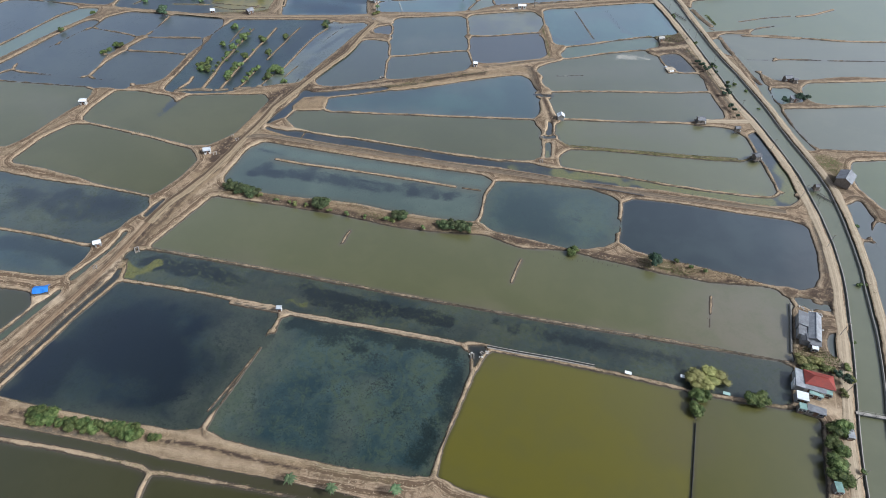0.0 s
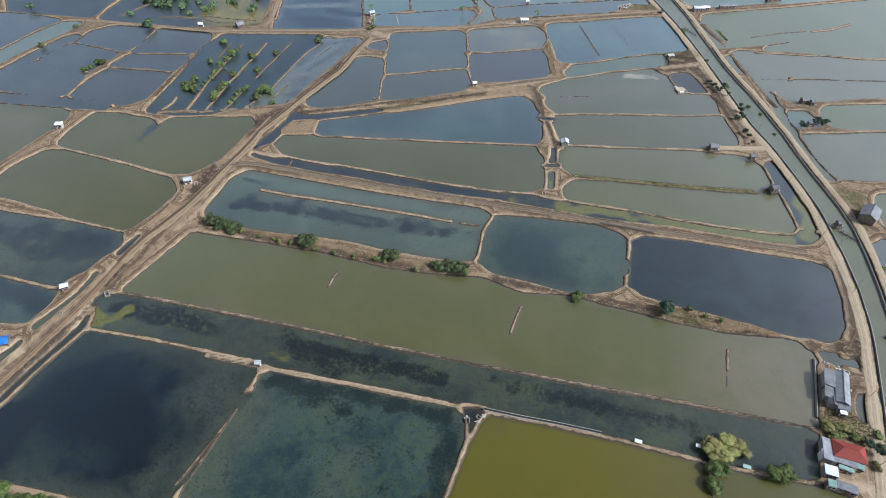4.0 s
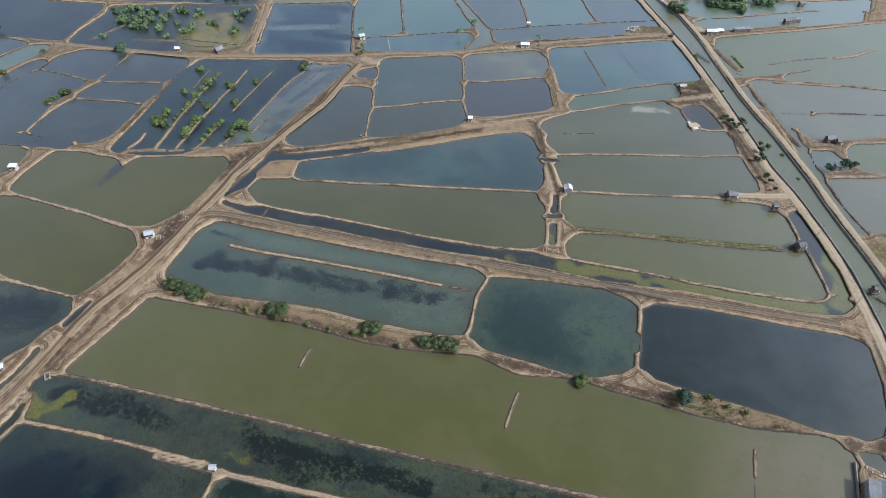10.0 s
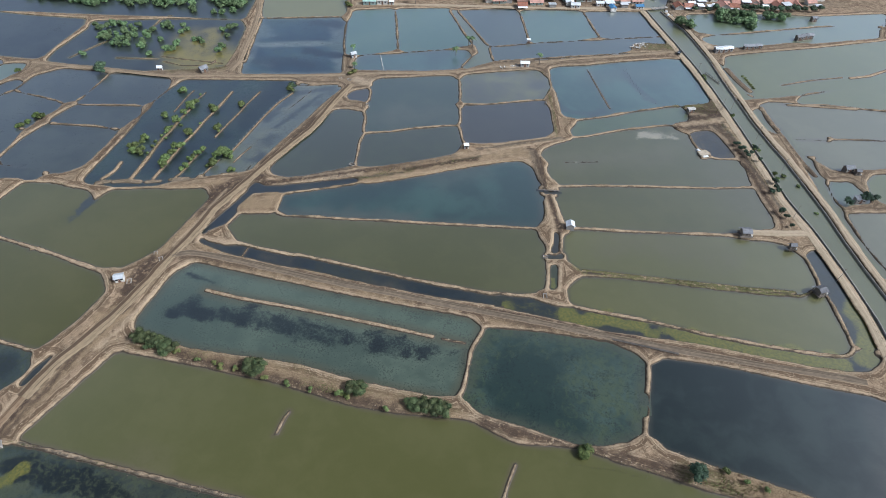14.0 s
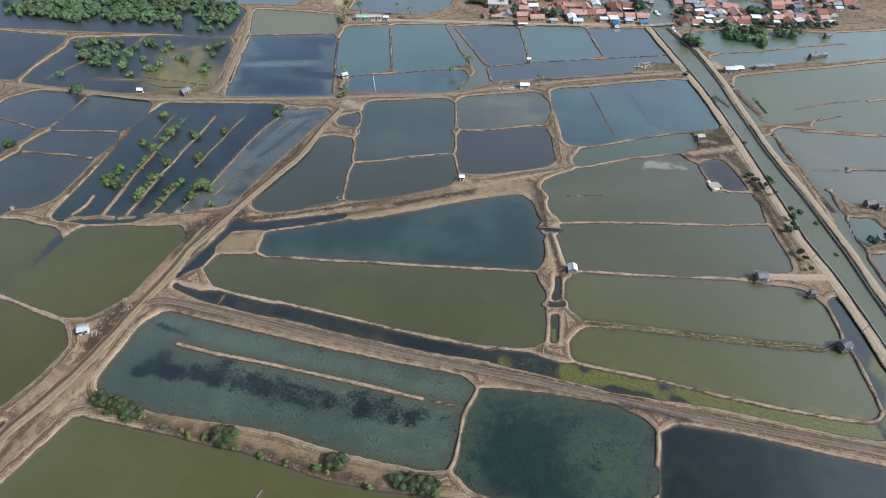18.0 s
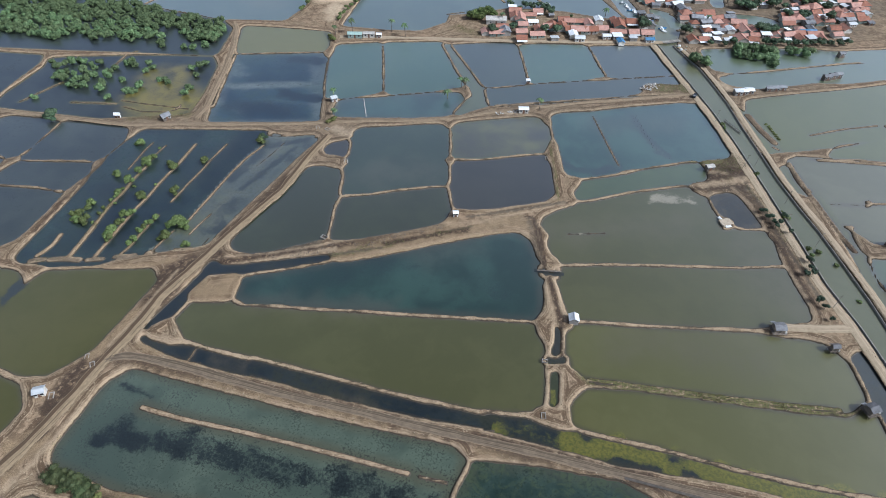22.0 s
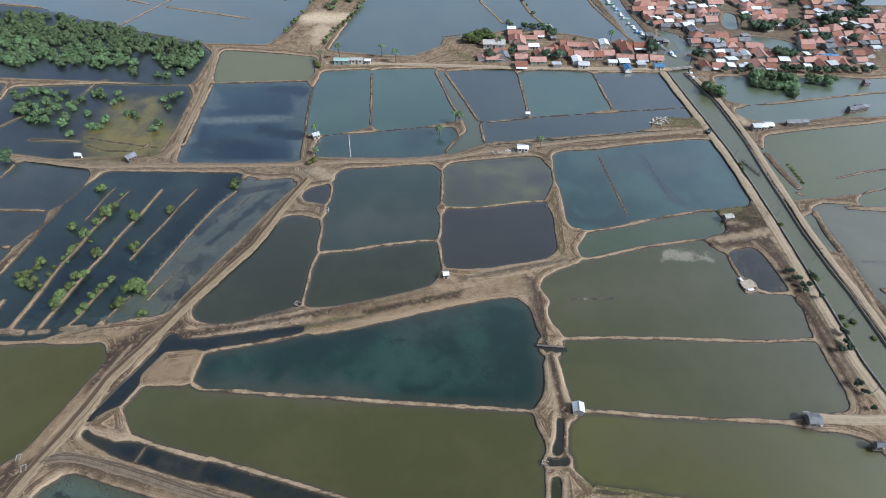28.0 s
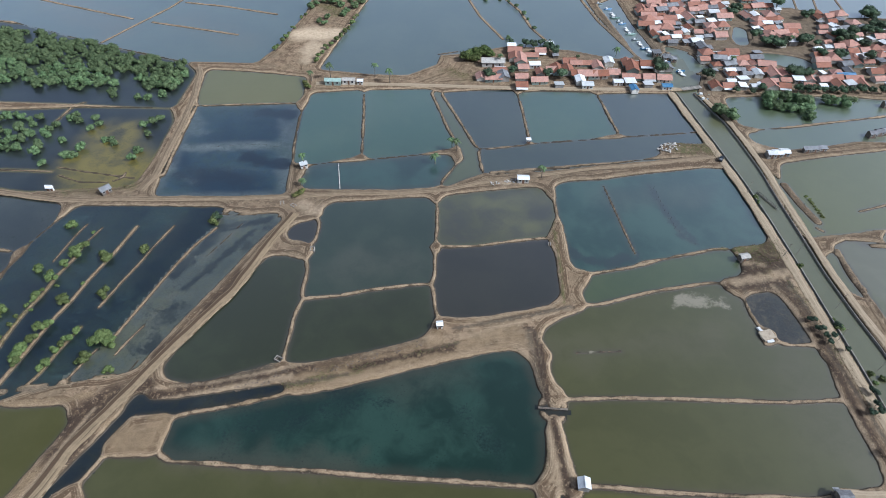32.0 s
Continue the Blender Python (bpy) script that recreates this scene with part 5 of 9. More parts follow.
cover("mud", 0.8, 0.9, (-60.7, 248.5), (-51.5, 253.8), (-42.8, 259.2), (-34.6, 263.9))
cover("pale", 0.9, 0.8, (-33.8, 271.8), (-22.7, 278.2), (-9.6, 285.3), (-6.5, 288.6))
cover("pale", 0.8, 0.8, (-35.1, 265.8), (-26.7, 271.3), (-14.1, 278.7), (-3.5, 285.6))
cover("pale", 0.8, 0.7, (-8.1, 264.2), (-5.5, 255.9), (-2.9, 252.8), (0.8, 254.7))
cover("silt", 4, 0.8, (73.5, 106.5), (76.6, 110.2))
cover("weed", 3, 1.2, (77.6, 109.2), (78.6, 103.6))
cover("sand", 3.0, 0.45, (85.7, 102.1), (90.3, 101.6))
cover("sand", 2.0, 0.5, (90, 120.2), (93.3, 118.8))
# two broad mud covers grey the far ground, painted in place of haze
cover("mud", 75, 0.32, (-300, 240), (-210, 270), (-140, 310), (-50, 355), (50, 400))
cover("mud", 40, 0.28, (95, 400), (110, 340), (120, 280))
cover("straw", 1.6, 0.7, (-171.6, 214), (-171.4, 224.2))
cover("straw", 1.6, 0.7, (-161.3, 214.7), (-163.1, 230.4), (-164.9, 250.3), (-166, 266.6))
cover("straw", 1.6, 0.7, (-153.2, 217.3), (-154.2, 231.4), (-154.5, 250), (-154.8, 271.4), (-155.5, 284.8))
cover("straw", 1.6, 0.7, (-146, 219.7), (-145.4, 232.4), (-144.9, 241.6))
cover("straw", 1.6, 0.7, (-144.6, 249.6), (-143.8, 270.8), (-143.1, 288.2))
cover("straw", 1.6, 0.7, (-133, 242.5), (-132, 270.6), (-128.5, 290.6))
cover("mud", 2.2, 0.6, (-172.4, 211.3), (-156.9, 214.9))
cover("mud", 2.2, 0.6, (-154.7, 216), (-140.4, 221.2))
cover("grass", 1.0, 1.2, (-163.1, 230.4), (-164.9, 241.2), (-164.9, 250.3), (-166, 263.2))
cover("grass", 1.0, 1.0, (-145, 224.7), (-145.4, 232.4), (-144.9, 241.6))
cover("pale", 0.9, 0.9, (-178.4, 219.2), (-179.2, 234), (-180.2, 249.7), (-181.9, 268.4), (-183.6, 287.1))
cover("churned", 1.4, 0.9, (-180.8, 223), (-182.2, 237.5), (-183.2, 252.8), (-185.2, 271.1), (-186.8, 285.4))
cover("weed", 3.0, 1.3, (-130.3, 267.7), (-128, 280.4), (-126.7, 291.8), (-113.3, 299.4))
cover("weed", 2.0, 1.2, (-123.3, 263.1), (-119.4, 277.4), (-115.2, 293.1))
cover("mud", 1.2, 1, (64.1, 316.5), (68.2, 304.2), (72.2, 286.4), (75.8, 275.2), (80.4, 259))
cover("pale", 0.8, 0.9, (65.6, 316.5), (69.7, 304.2), (73.5, 287), (77, 276), (81.6, 260))
cover("straw", 1.2, 0.8, (62.4, 315.5), (66.4, 303.2), (70.2, 286), (74, 275.2))
cover("grass", 0.9, 0.9, (-5.9, 287.1), (-8.4, 301.5), (-11.3, 314.6), (-14.7, 329.1), (-18.3, 341.6))
cover("churned", 1.5, 1.3, (-118.4, 228.4), (-119, 219.5), (-120.8, 211.4), (-121.9, 203.5), (-123.4, 192))
cover("straw", 2.2, 1, (-121.7, 225.3), (-122.7, 216.7), (-123.4, 208.8), (-124.2, 198.3), (-126.9, 185))
cover("pale", 0.9, 0.9, (-123.2, 219.3), (-123.9, 209.6), (-124.2, 198.3), (-125.8, 187.6))
cover("straw", 1.6, 1, (-115.2, 188.7), (-100.1, 190), (-88.1, 190.7), (-73.2, 191.3), (-54.7, 192.5))
cover("pale", 0.8, 0.9, (-113.2, 194.8), (-94.8, 194), (-75.9, 193.5), (-55.3, 193.7))
cover("straw", 4, 0.9, (-115.6, 215.6), (-108.4, 215.5), (-102.8, 215), (-105.9, 220.1))
cover("straw", 2.4, 0.9, (-110.2, 227.2), (-96.5, 232.3), (-81.9, 240.1), (-63.6, 249.4), (-41.3, 261.2))
cover("pale", 1.0, 0.8, (-111.1, 228.7), (-97.4, 234), (-82.7, 241.9), (-64.7, 252.7), (-42.2, 264.7))
cover("pale", 0.9, 0.8, (-89.9, 223.2), (-71.3, 232.1), (-54.1, 242.9), (-38.4, 252.6))
cover("straw", 2.0, 0.9, (-159.5, 210.2), (-144.8, 215.1), (-132.8, 219.2), (-126.2, 223.1))
cover("straw", 4.2, 0.95, (-126.4, 53.2), (-112.9, 53.7), (-99.7, 54.1), (-86.9, 54.8), (-74.4, 55.5), (-61.3, 54.7), (-46.4, 55.3))
cover("straw", 3.0, 0.9, (-122.5, 48.8), (-109.6, 49.5), (-91.8, 50.4), (-76.8, 51), (-62.2, 51.6), (-52.6, 52))
cover("pale", 1.4, 0.8, (-127, 53.9), (-110.9, 54.7), (-95.1, 55.2), (-80.1, 56.4), (-69.7, 56.4), (-57.2, 56.4), (-47.1, 57))
cover("pale", 1.6, 0.8, (-90, 50.9), (-77.2, 51.7), (-64.8, 51.9), (-55.2, 52.3))
cover("churned", 0.8, 1.2, (-82.9, 53.4), (-76.1, 54.1), (-69.7, 54.4), (-63.5, 54.2), (-58.5, 54), (-52.2, 54.2), (-46, 54.5))
cover("churned", 0.7, 1.0, (-125.5, 52.2), (-120.8, 52.6))
cover("mud", 1.4, 0.9, (-116.8, 49.1), (-109.9, 49.9), (-100.3, 50.7), (-91.3, 51.3))
cover("pale", 1.0, 0.8, (-119.4, 45.2), (-106.8, 45.9), (-94, 46.3), (-84.2, 46))
cover("straw", 2.0, 0.8, (-119.9, 45.7), (-107.2, 46.6), (-94.6, 47.1), (-82.9, 46.3), (-69.5, 47.1))
cover("churned", 0.6, 0.8, (-75.1, 59.4), (-73.5, 57.2), (-71.9, 56.6))
cover("weed", 5, 1.4, (-121.4, 110), (-107.6, 109.8), (-87.9, 108.4))
cover("weed", 4.4, 1.4, (-65.2, 110.7), (-52, 108.9), (-34.7, 108.6), (-20.6, 108.4))
cover("silt", 3.4, 0.8, (-78.4, 107.9), (-68.9, 107), (-62.5, 104.3))
dike(2.4, 0.75, (83.7, 335.5), (85.1, 324.6), (88.4, 314.3), (91.5, 303), (94.2, 293.3), (97, 286.4))
cover("churned", 1.4, 0.9, (84.5, 328.9), (87.6, 316.8), (90.6, 306.2), (93.3, 295.9), (96.3, 288))
dike(2.0, 0.55, (96.1, 341.3), (104.2, 342.7), (115.2, 344.2), (126.2, 345.5))
dike(1.0, 0.12, (94.7, 311.9), (102, 313.5), (109.2, 315.1))
cover("silt", 3.4, 1, (-164.9, 332.8), (-149.6, 336.5), (-129.5, 343.8))
cover("silt", 2.6, 0.8, (-166.3, 319.4), (-159.7, 314.8), (-149.1, 312.7))
cover("silt", 3.0, 0.7, (-186, 360), (-175.4, 345.3), (-171.9, 328))
cover("mud", 2.0, 0.8, (61.4, 313.5), (66.7, 305.9), (71.2, 295.2), (75.7, 280.8))
cover("pale", 1.0, 0.9, (58.7, 311.8), (64.4, 303.5), (67.8, 291))
# dark line below the thin dike: its shadow, painted with the mud mask
cover("mud", 0.7, 1.2, (-124.3, 115), (-97.2, 114.6), (-65.5, 115), (-38.7, 114.5), (-9.7, 114.7), (14.6, 114.9), (47.9, 115.8), (78.9, 116.2))
# thin darker strip just south of the long dike's middle line
cover("mud", 0.6, 1.2, (-86, 99.4), (-58.2, 99.6), (-30.6, 100.3), (-17.2, 100.5))
cover("scum", 4.2, 0.85, (-128.1, 107.1), (-123, 103.7), (-120, 105.6), (-119.3, 108.6))
cover("scum", 3.2, 0.8, (-127.7, 103.7), (-122.7, 102.2))
cover("scum", 2.6, 0.62, (-71.3, 104.3), (-63.1, 103.8))
cover("straw", 3.4, 0.9, (-103.5, 151.4), (-87, 150.1), (-72.3, 149.4), (-58.2, 149), (-37.7, 148.3), (-18.3, 148.4))
cover("grass", 2.6, 1.3, (-97, 149.9), (-91.5, 150))
cover("grass", 2.4, 1.2, (-62.4, 148.6), (-54.5, 148.2))
cover("churned", 1.4, 0.8, (-99, 148.6), (-85.8, 147.8), (-71.2, 146.8), (-57.2, 146.3), (-43.8, 146.5), (-30.6, 146.1))
cover("weed", 5, 1.15, (-109.8, 162.2), (-101.3, 164.6), (-85.8, 165.2), (-75.3, 165.2), (-63.7, 164.9))
cover("weed", 5, 1.0, (-63.7, 164.9), (-51.2, 165.1), (-37.9, 165.3))
cover("weed", 2.4, 1.0, (-114.4, 177.2), (-104.6, 176.1))
cover("weed", 3.6, 1.5, (-168, 190.5), (-167.6, 196.3), (-168.6, 202.3))
cover("mud", 2.2, 0.8, (88.6, 267.8), (86.5, 280.6), (82.4, 289.7), (78.4, 301.6), (73.5, 309.5))
cover("churned", 1.6, 0.9, (75.4, 296.4), (71.9, 304), (68.6, 308.7))
cover("weed", 2.0, 1.6, (22.5, 349.6), (29.4, 337.8), (36, 328.4))
cover("weed", 1.4, 1.6, (3.4, 347.5), (10.7, 330.4), (17.1, 314.2))
cover("mud", 3.0, 0.7, (46.8, 316.2), (53.7, 296.7), (58.8, 279.6))
cover("pale", 2.6, 1, (47.2, 310.5), (56.5, 315.2), (65, 319.3))
cover("pale", 1.6, 0.9, (49, 319.4), (54.6, 321.4), (57.3, 321))
cover("silt", 3, 0.9, (-57.5, 188.7), (-45.2, 188))
pond("mauve_pale", "pale mauve-grey shallow pond between dried mud dikes", (84, 336.3), (87.9, 322.7), (92.3, 308.6), (95.3, 300), (104, 302.3), (114.4, 342.4), (97.9, 341.6), (87.6, 340.3))
cover("churned", 3.2, 1, (-129, 165.6), (-129.1, 172.6), (-128.7, 179.6))
cover("churned", 3.0, 1, (-120.7, 223), (-122.2, 211.8), (-122.8, 200.6))
cover("churned", 1.6, 1, (-125.7, 163.1), (-125.1, 169.9), (-124.4, 177.2), (-123.5, 184.7))
cover("straw", 1.6, 1, (-116.5, 190.4), (-99.6, 189.4), (-83.1, 189.4), (-63.4, 188), (-45.3, 188.4))
cover("pale", 1.0, 1, (-116, 164.8), (-116.6, 173.6), (-116, 179.3), (-114.3, 182.6))
cover("straw", 2.4, 1, (-114.3, 182.6), (-102.7, 183.9), (-88.1, 184), (-72.4, 184.1), (-55.5, 183.8), (-40.9, 183.9))
cover("mud", 1.6, 1, (-137.3, 61.7), (-135, 72.1), (-133.3, 84.6), (-130.9, 97.5))
ditch("canal", "broad ditch of grey-green water beside the canal road", 4.4, (82, 332.3), (85, 317.8), (91.5, 315.5), (95.2, 295.2), (98.7, 278.8), (99.5, 265.7), (102.5, 251.3), (106.2, 239.1), (109.2, 232.8))
pond("grey_green", "small grey-green pond by the fisherman's hut between mud dikes", (101.2, 282.2), (109.8, 285.4), (112.7, 277), (113.8, 273.7), (103.2, 269.7), (101.1, 274))
pond("grey_olive", "muddy inlet below the patched house", (86.5, 142.9), (89.7, 142.4), (92.5, 141.6), (96.1, 141.2), (96, 139.6), (90.8, 140.2), (87.2, 141))
dike(1.3, 0.35, (-201.6, 302.8), (-191.5, 301.1), (-181.3, 303.9))
dike(1.3, 0.35, (-226.1, 299.9), (-206.5, 304.1))
dike(1.3, 0.35, (-179.7, 305.1), (-177.4, 307.8), (-178.4, 310.9))
cover("straw", 2.6, 1, (-135.5, 61.8), (-133.6, 70.4), (-131.5, 82.1), (-128.4, 96.8))
cover("pale", 1.0, 1.0, (-142.3, 67.5), (-140.9, 77), (-138.9, 89.2), (-137.9, 98.8), (-134.9, 112.3), (-133.5, 137.5))
cover("churned", 2.2, 0.8, (-139.8, 64.6), (-137.8, 75.6), (-135.6, 90.2), (-133.8, 107.6), (-133.1, 129.6), (-131.9, 140.6))
cover("churned", 1.6, 1, (-131, 116), (-131, 131.6), (-129.7, 142.8), (-128, 151.9))
cover("straw", 2.6, 1, (-128.3, 107.1), (-128, 100.7))
cover("straw", 2.8, 1, (-131, 116), (-128.5, 124), (-127.5, 135.1), (-125.4, 147.3), (-123.3, 158.6))
cover("churned", 2.4, 1, (-127.5, 165.4), (-127.6, 172.4), (-126.8, 178.4))
cover("churned", 1.8, 1, (-127.4, 148.2), (-126, 155), (-124.8, 160))
cover("churned", 1.0, 1, (-124.8, 160), (-124.5, 164.2), (-124.4, 172.9), (-123.8, 178.6))
cover("pale", 1.6, 1, (-123.9, 144.3), (-121.4, 152.4), (-121.3, 160.9), (-120.2, 167.5), (-117.7, 173.2), (-118.1, 176.7), (-118.2, 180), (-116.1, 182.9))
cover("straw", 4.2, 1, (-127.4, 181.5), (-126.8, 190.8), (-125.9, 200.5))
cover("straw", 3.6, 1, (-126.2, 158), (-130, 154.7))
cover("pale", 1.2, 1, (-120, 193.2), (-119.4, 197), (-118.4, 202.2))
cover("straw", 3, 1, (-117.1, 190.2), (-107.6, 189.6), (-98.1, 188.7))
cover("straw", 2.6, 1, (-116.9, 183.2), (-104.4, 184.5), (-87.2, 184.8), (-73.6, 184.4))
cover("pale", 1, 1, (-118.7, 191.2), (-119.2, 193.4), (-114.9, 193.9), (-110, 193.5), (-101, 193.7), (-88.9, 194.4), (-78.2, 194.2))
cover("churned", 1.2, 1, (-17.7, 186.7), (-8.8, 186.6), (-0.1, 186.7), (12.8, 186.3), (27.9, 186.4))
cover("straw", 3, 1, (-15.3, 182.3), (-4.1, 184.6), (5.9, 183.8), (19.8, 182.9))
cover("pale", 1.2, 1.0, (-2.4, 210.7), (-1.4, 204.4), (-0.7, 198.8))
cover("pale", 1.2, 1.0, (-6.5, 245.4), (-3.9, 237.4), (-1.8, 230.9), (-1.2, 222.2), (-0.9, 215.7))
cover("pale", 1.0, 1.0, (2.9, 212.1), (3, 205.5), (3.3, 199.3))
cover("pale", 1.0, 1.0, (-2.4, 245.2), (-0, 236), (2, 230.7))
cover("pale", 1.0, 1.0, (2.2, 225.2), (3.4, 215.2))
cover("churned", 1.8, 1, (-4.9, 246.6), (-3.3, 241.2), (-1.3, 234.5), (0.1, 229.6))
cover("churned", 1.5, 1, (0.8, 227.1), (2.5, 214.9))
cover("churned", 1, 1, (-17, 274.7), (-14, 274.7), (-12, 268.3), (-9.7, 259.8), (-7, 251.1))
cover("mud", 2.2, 0.6, (-15.1, 273.5), (-12.3, 265.9), (-10.2, 256.5), (-8.2, 249.8))
cover("pale", 1.2, 1.0, (-19.6, 267.5), (-14.9, 266.3), (-11.5, 256.1), (-9.6, 249.4))
cover("churned", 3.2, 1, (-110.8, 226.2), (-103.5, 229.1), (-95, 233.3))
cover("mud", 6, 1, (-93.3, 237), (-86.8, 238.6), (-86.6, 242))
cover("pale", 1.6, 1, (-108.3, 225.2), (-97.2, 230.7), (-87.5, 236.3), (-77.2, 241.2))
cover("straw", 5.5, 1, (-74.3, 243), (-62.6, 249.8), (-50.8, 258.1), (-41.2, 263))
cover("straw", 4.5, 1, (-87.8, 229.7), (-74.1, 238.2), (-60.3, 243.4), (-48.6, 250.8), (-33.1, 259.3))
cover("churned", 2, 1, (-61.9, 248), (-53, 253.4), (-45, 257.1), (-35.5, 262.1))
cover("grass", 3, 1.4, (-69, 245.4), (-64.4, 247.3))
cover("straw", 9, 1, (-111.2, 214.4), (-105, 214.2), (-104.5, 219))
cover("churned", 1.6, 1, (62.8, 309.1), (68.4, 294), (71.5, 279.7), (73.5, 274), (76.4, 263), (79, 252.8))
cover("pale", 1.5, 0.9, (60.6, 308.5), (66.3, 293.4), (69.7, 280.9), (71.4, 272.9), (74.5, 262.5), (77.2, 252.3))
cover("mud", 6, 1, (50.3, 317.8), (62.1, 323))
cover("mud", 5, 1, (52.1, 312.1), (63.2, 313.1))
cover("churned", 2, 1, (42.9, 306.9), (54.2, 310.7), (63.5, 315.2))
cover("churned", 2.6, 0.9, (89.3, 329.7), (92, 311.4), (95.4, 292.9), (98.3, 281.6))
cover("churned", 2.2, 1, (101.9, 263.9), (104.4, 249.2), (108, 237.1), (115.5, 234.8), (125.5, 236.3))
cover("churned", 2.2, 1, (95.4, 181.5), (95.9, 169.7), (94.6, 156.3), (93.2, 148.9))
cover("pale", 1.5, 0.9, (97.5, 183.3), (97.3, 170), (95.9, 156.6), (94.6, 150.2))
cover("mud", 1.8, 1, (99.9, 182.6), (99.4, 170.5), (98.4, 157.2))
cover("churned", 6, 1, (93.3, 146), (97.8, 149.1), (96.9, 143.2))
cover("churned", 1.3, 1, (51.7, 144.3), (59.4, 143.2), (65.9, 145.2), (79.5, 144.6))
cover("straw", 4.5, 1, (52, 147.9), (62.9, 146.5), (75.2, 145.9))
cover("churned", 1.3, 1, (-125.2, 51.8), (-118.7, 52.1))
cover("pale", 1.2, 0.9, (-119.1, 44.8), (-106.9, 45.4), (-94.9, 46.1), (-81.2, 46))
cover("pale", 1.7, 0.9, (-72.3, 99.1), (-58, 99.3), (-42.6, 100.5), (-30.6, 100.7), (-17.2, 100.8))
cover("silt", 30, 1, (-198, 313), (-192.6, 319.6), (-180.7, 311.9))
cover("mud", 4, 1, (56.8, 324.2), (63.6, 321.3))
cover("grass", 5, 1.6, (45.8, 324.4), (52.6, 327.3), (62.3, 331.3))

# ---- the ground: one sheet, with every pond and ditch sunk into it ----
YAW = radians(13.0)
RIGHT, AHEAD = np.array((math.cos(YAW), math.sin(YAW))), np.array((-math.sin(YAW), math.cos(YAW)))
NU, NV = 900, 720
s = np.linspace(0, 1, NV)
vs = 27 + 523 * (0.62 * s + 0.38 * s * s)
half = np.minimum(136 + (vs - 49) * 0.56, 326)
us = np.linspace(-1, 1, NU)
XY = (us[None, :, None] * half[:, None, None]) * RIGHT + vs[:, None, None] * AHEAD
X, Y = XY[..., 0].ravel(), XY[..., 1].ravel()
LATTICE = np.random.RandomState(7).rand(256, 256)


def vnoise(x, y, size, shift=0):
    """Smooth noise from 0 to 1 with lumps of that size in metres."""
    x, y = x / size + shift * 17.3, y / size + shift * 9.1
    i, j = np.floor(x).astype(int), np.floor(y).astype(int)
    f, g = x - i, y - j
    f, g = f * f * (3 - 2 * f), g * g * (3 - 2 * g)
    i, j, k, l = i % 256, j % 256, (i + 1) % 256, (j + 1) % 256
    return (LATTICE[i, j] * (1 - f) + LATTICE[k, j] * f) * (1 - g) + (LATTICE[i, l] * (1 - f) + LATTICE[k, l] * f) * g


def rounded(a, closed=True, reach=(1.0, 0.5)):
    """Corners cut back by at most that many metres, twice."""
    for most in reach:
        nxt = np.roll(a, -1, 0) if closed else a[1:]
        cur = a if closed else a[:-1]
        c = np.minimum(0.25, most / np.maximum(np.linalg.norm(nxt - cur, axis=1), 1e-6))[:, None]
        q = np.stack((cur * (1 - c) + nxt * c, cur * c + nxt * (1 - c)), 1).reshape(-1, 2)
        a = q if closed else np.concatenate((a[:1], q, a[-1:]))
    return a


def line_distance(x, y, a, closed=False):
    b = np.roll(a, -1, 0) if closed else a[1:]
    best = np.full(x.shape, 1e9)
    for (x0, y0), (x1, y1) in zip(a, b):
        dx, dy = x1 - x0, y1 - y0
        t = np.clip(((x - x0) * dx + (y - y0) * dy) / max(dx * dx + dy * dy, 1e-9), 0, 1)
        best = np.minimum(best, (x - x0 - t * dx) ** 2 + (y - y0 - t * dy) ** 2)
    return np.sqrt(best)


def inside(x, y, a):
    odd = np.zeros(x.shape, bool)
    for (x0, y0), (x1, y1) in zip(a, np.roll(a, -1, 0)):
        if y0 != y1:
            odd ^= ((y0 > y) != (y1 > y)) & (x < x0 + (y - y0) / (y1 - y0) * (x1 - x0))
    return odd


def near(a, margin, x=None, y=None):
    x, y = (X, Y) if x is None else (x, y)
    lo, hi = a.min(0) - margin, a.max(0) + margin
    return np.nonzero((x > lo[0]) & (x < hi[0]) & (y > lo[1]) & (y < hi[1]))[0]


def smooth(v, a, b):
    t = np.clip((v - a) / (b - a), 0, 1)
    return t * t * (3 - 2 * t)


BIG = 30.0
SECOND = np.full(X.shape, BIG)         # metres to the next water but one
SHORE = np.full(X.shape, BIG)          # metres to the nearest water, negative in it
OWN = [None] * len(PONDS)
for n, (kind, label, outline) in enumerate(PONDS):
    a = rounded(outline)
    at = near(a, 6.0)
    d = line_distance(X[at], Y[at], a, True)
    d[inside(X[at], Y[at], a)] *= -1
    d += 1.0 if "narrow ditch" in label else 0.55 if "ditch" in label else -1.9 if kind == "slate_far" else 0.0
    OWN[n] = (at, d)
    SECOND[at] = np.minimum(SECOND[at], np.maximum(SHORE[at], d))
    SHORE[at] = np.minimum(SHORE[at], d)
NEAREST = SHORE.copy()
# broad banks lose a little more to the water than narrow ones
GAP = np.clip(SHORE + SECOND, 0, 9)
SHORE -= np.clip((GAP - 1.6) / 2, 0.05, 1.7) * (1 - smooth(GAP, 4.2, 6.5)) + 0.5 * smooth(GAP, 4.2, 6.5)
SHORE -= np.maximum(0.9 * smooth(Y, 295, 335), 1.1 * smooth(-X, 130, 180) * smooth(Y, 190, 240)) * smooth(GAP, 3.0, 6.0)
WOBBLE = 0.7 * (vnoise(X, Y, 4.5) - 0.5) + 0.6 * (vnoise(X, Y, 1.7, 1) - 0.5) + 0.4 * (vnoise(X, Y, 0.9, 11) - 0.5)
CALM = np.ones(X.shape)
CREST = 0.5 + 0.35 * vnoise(X, Y, 9.0, 2)
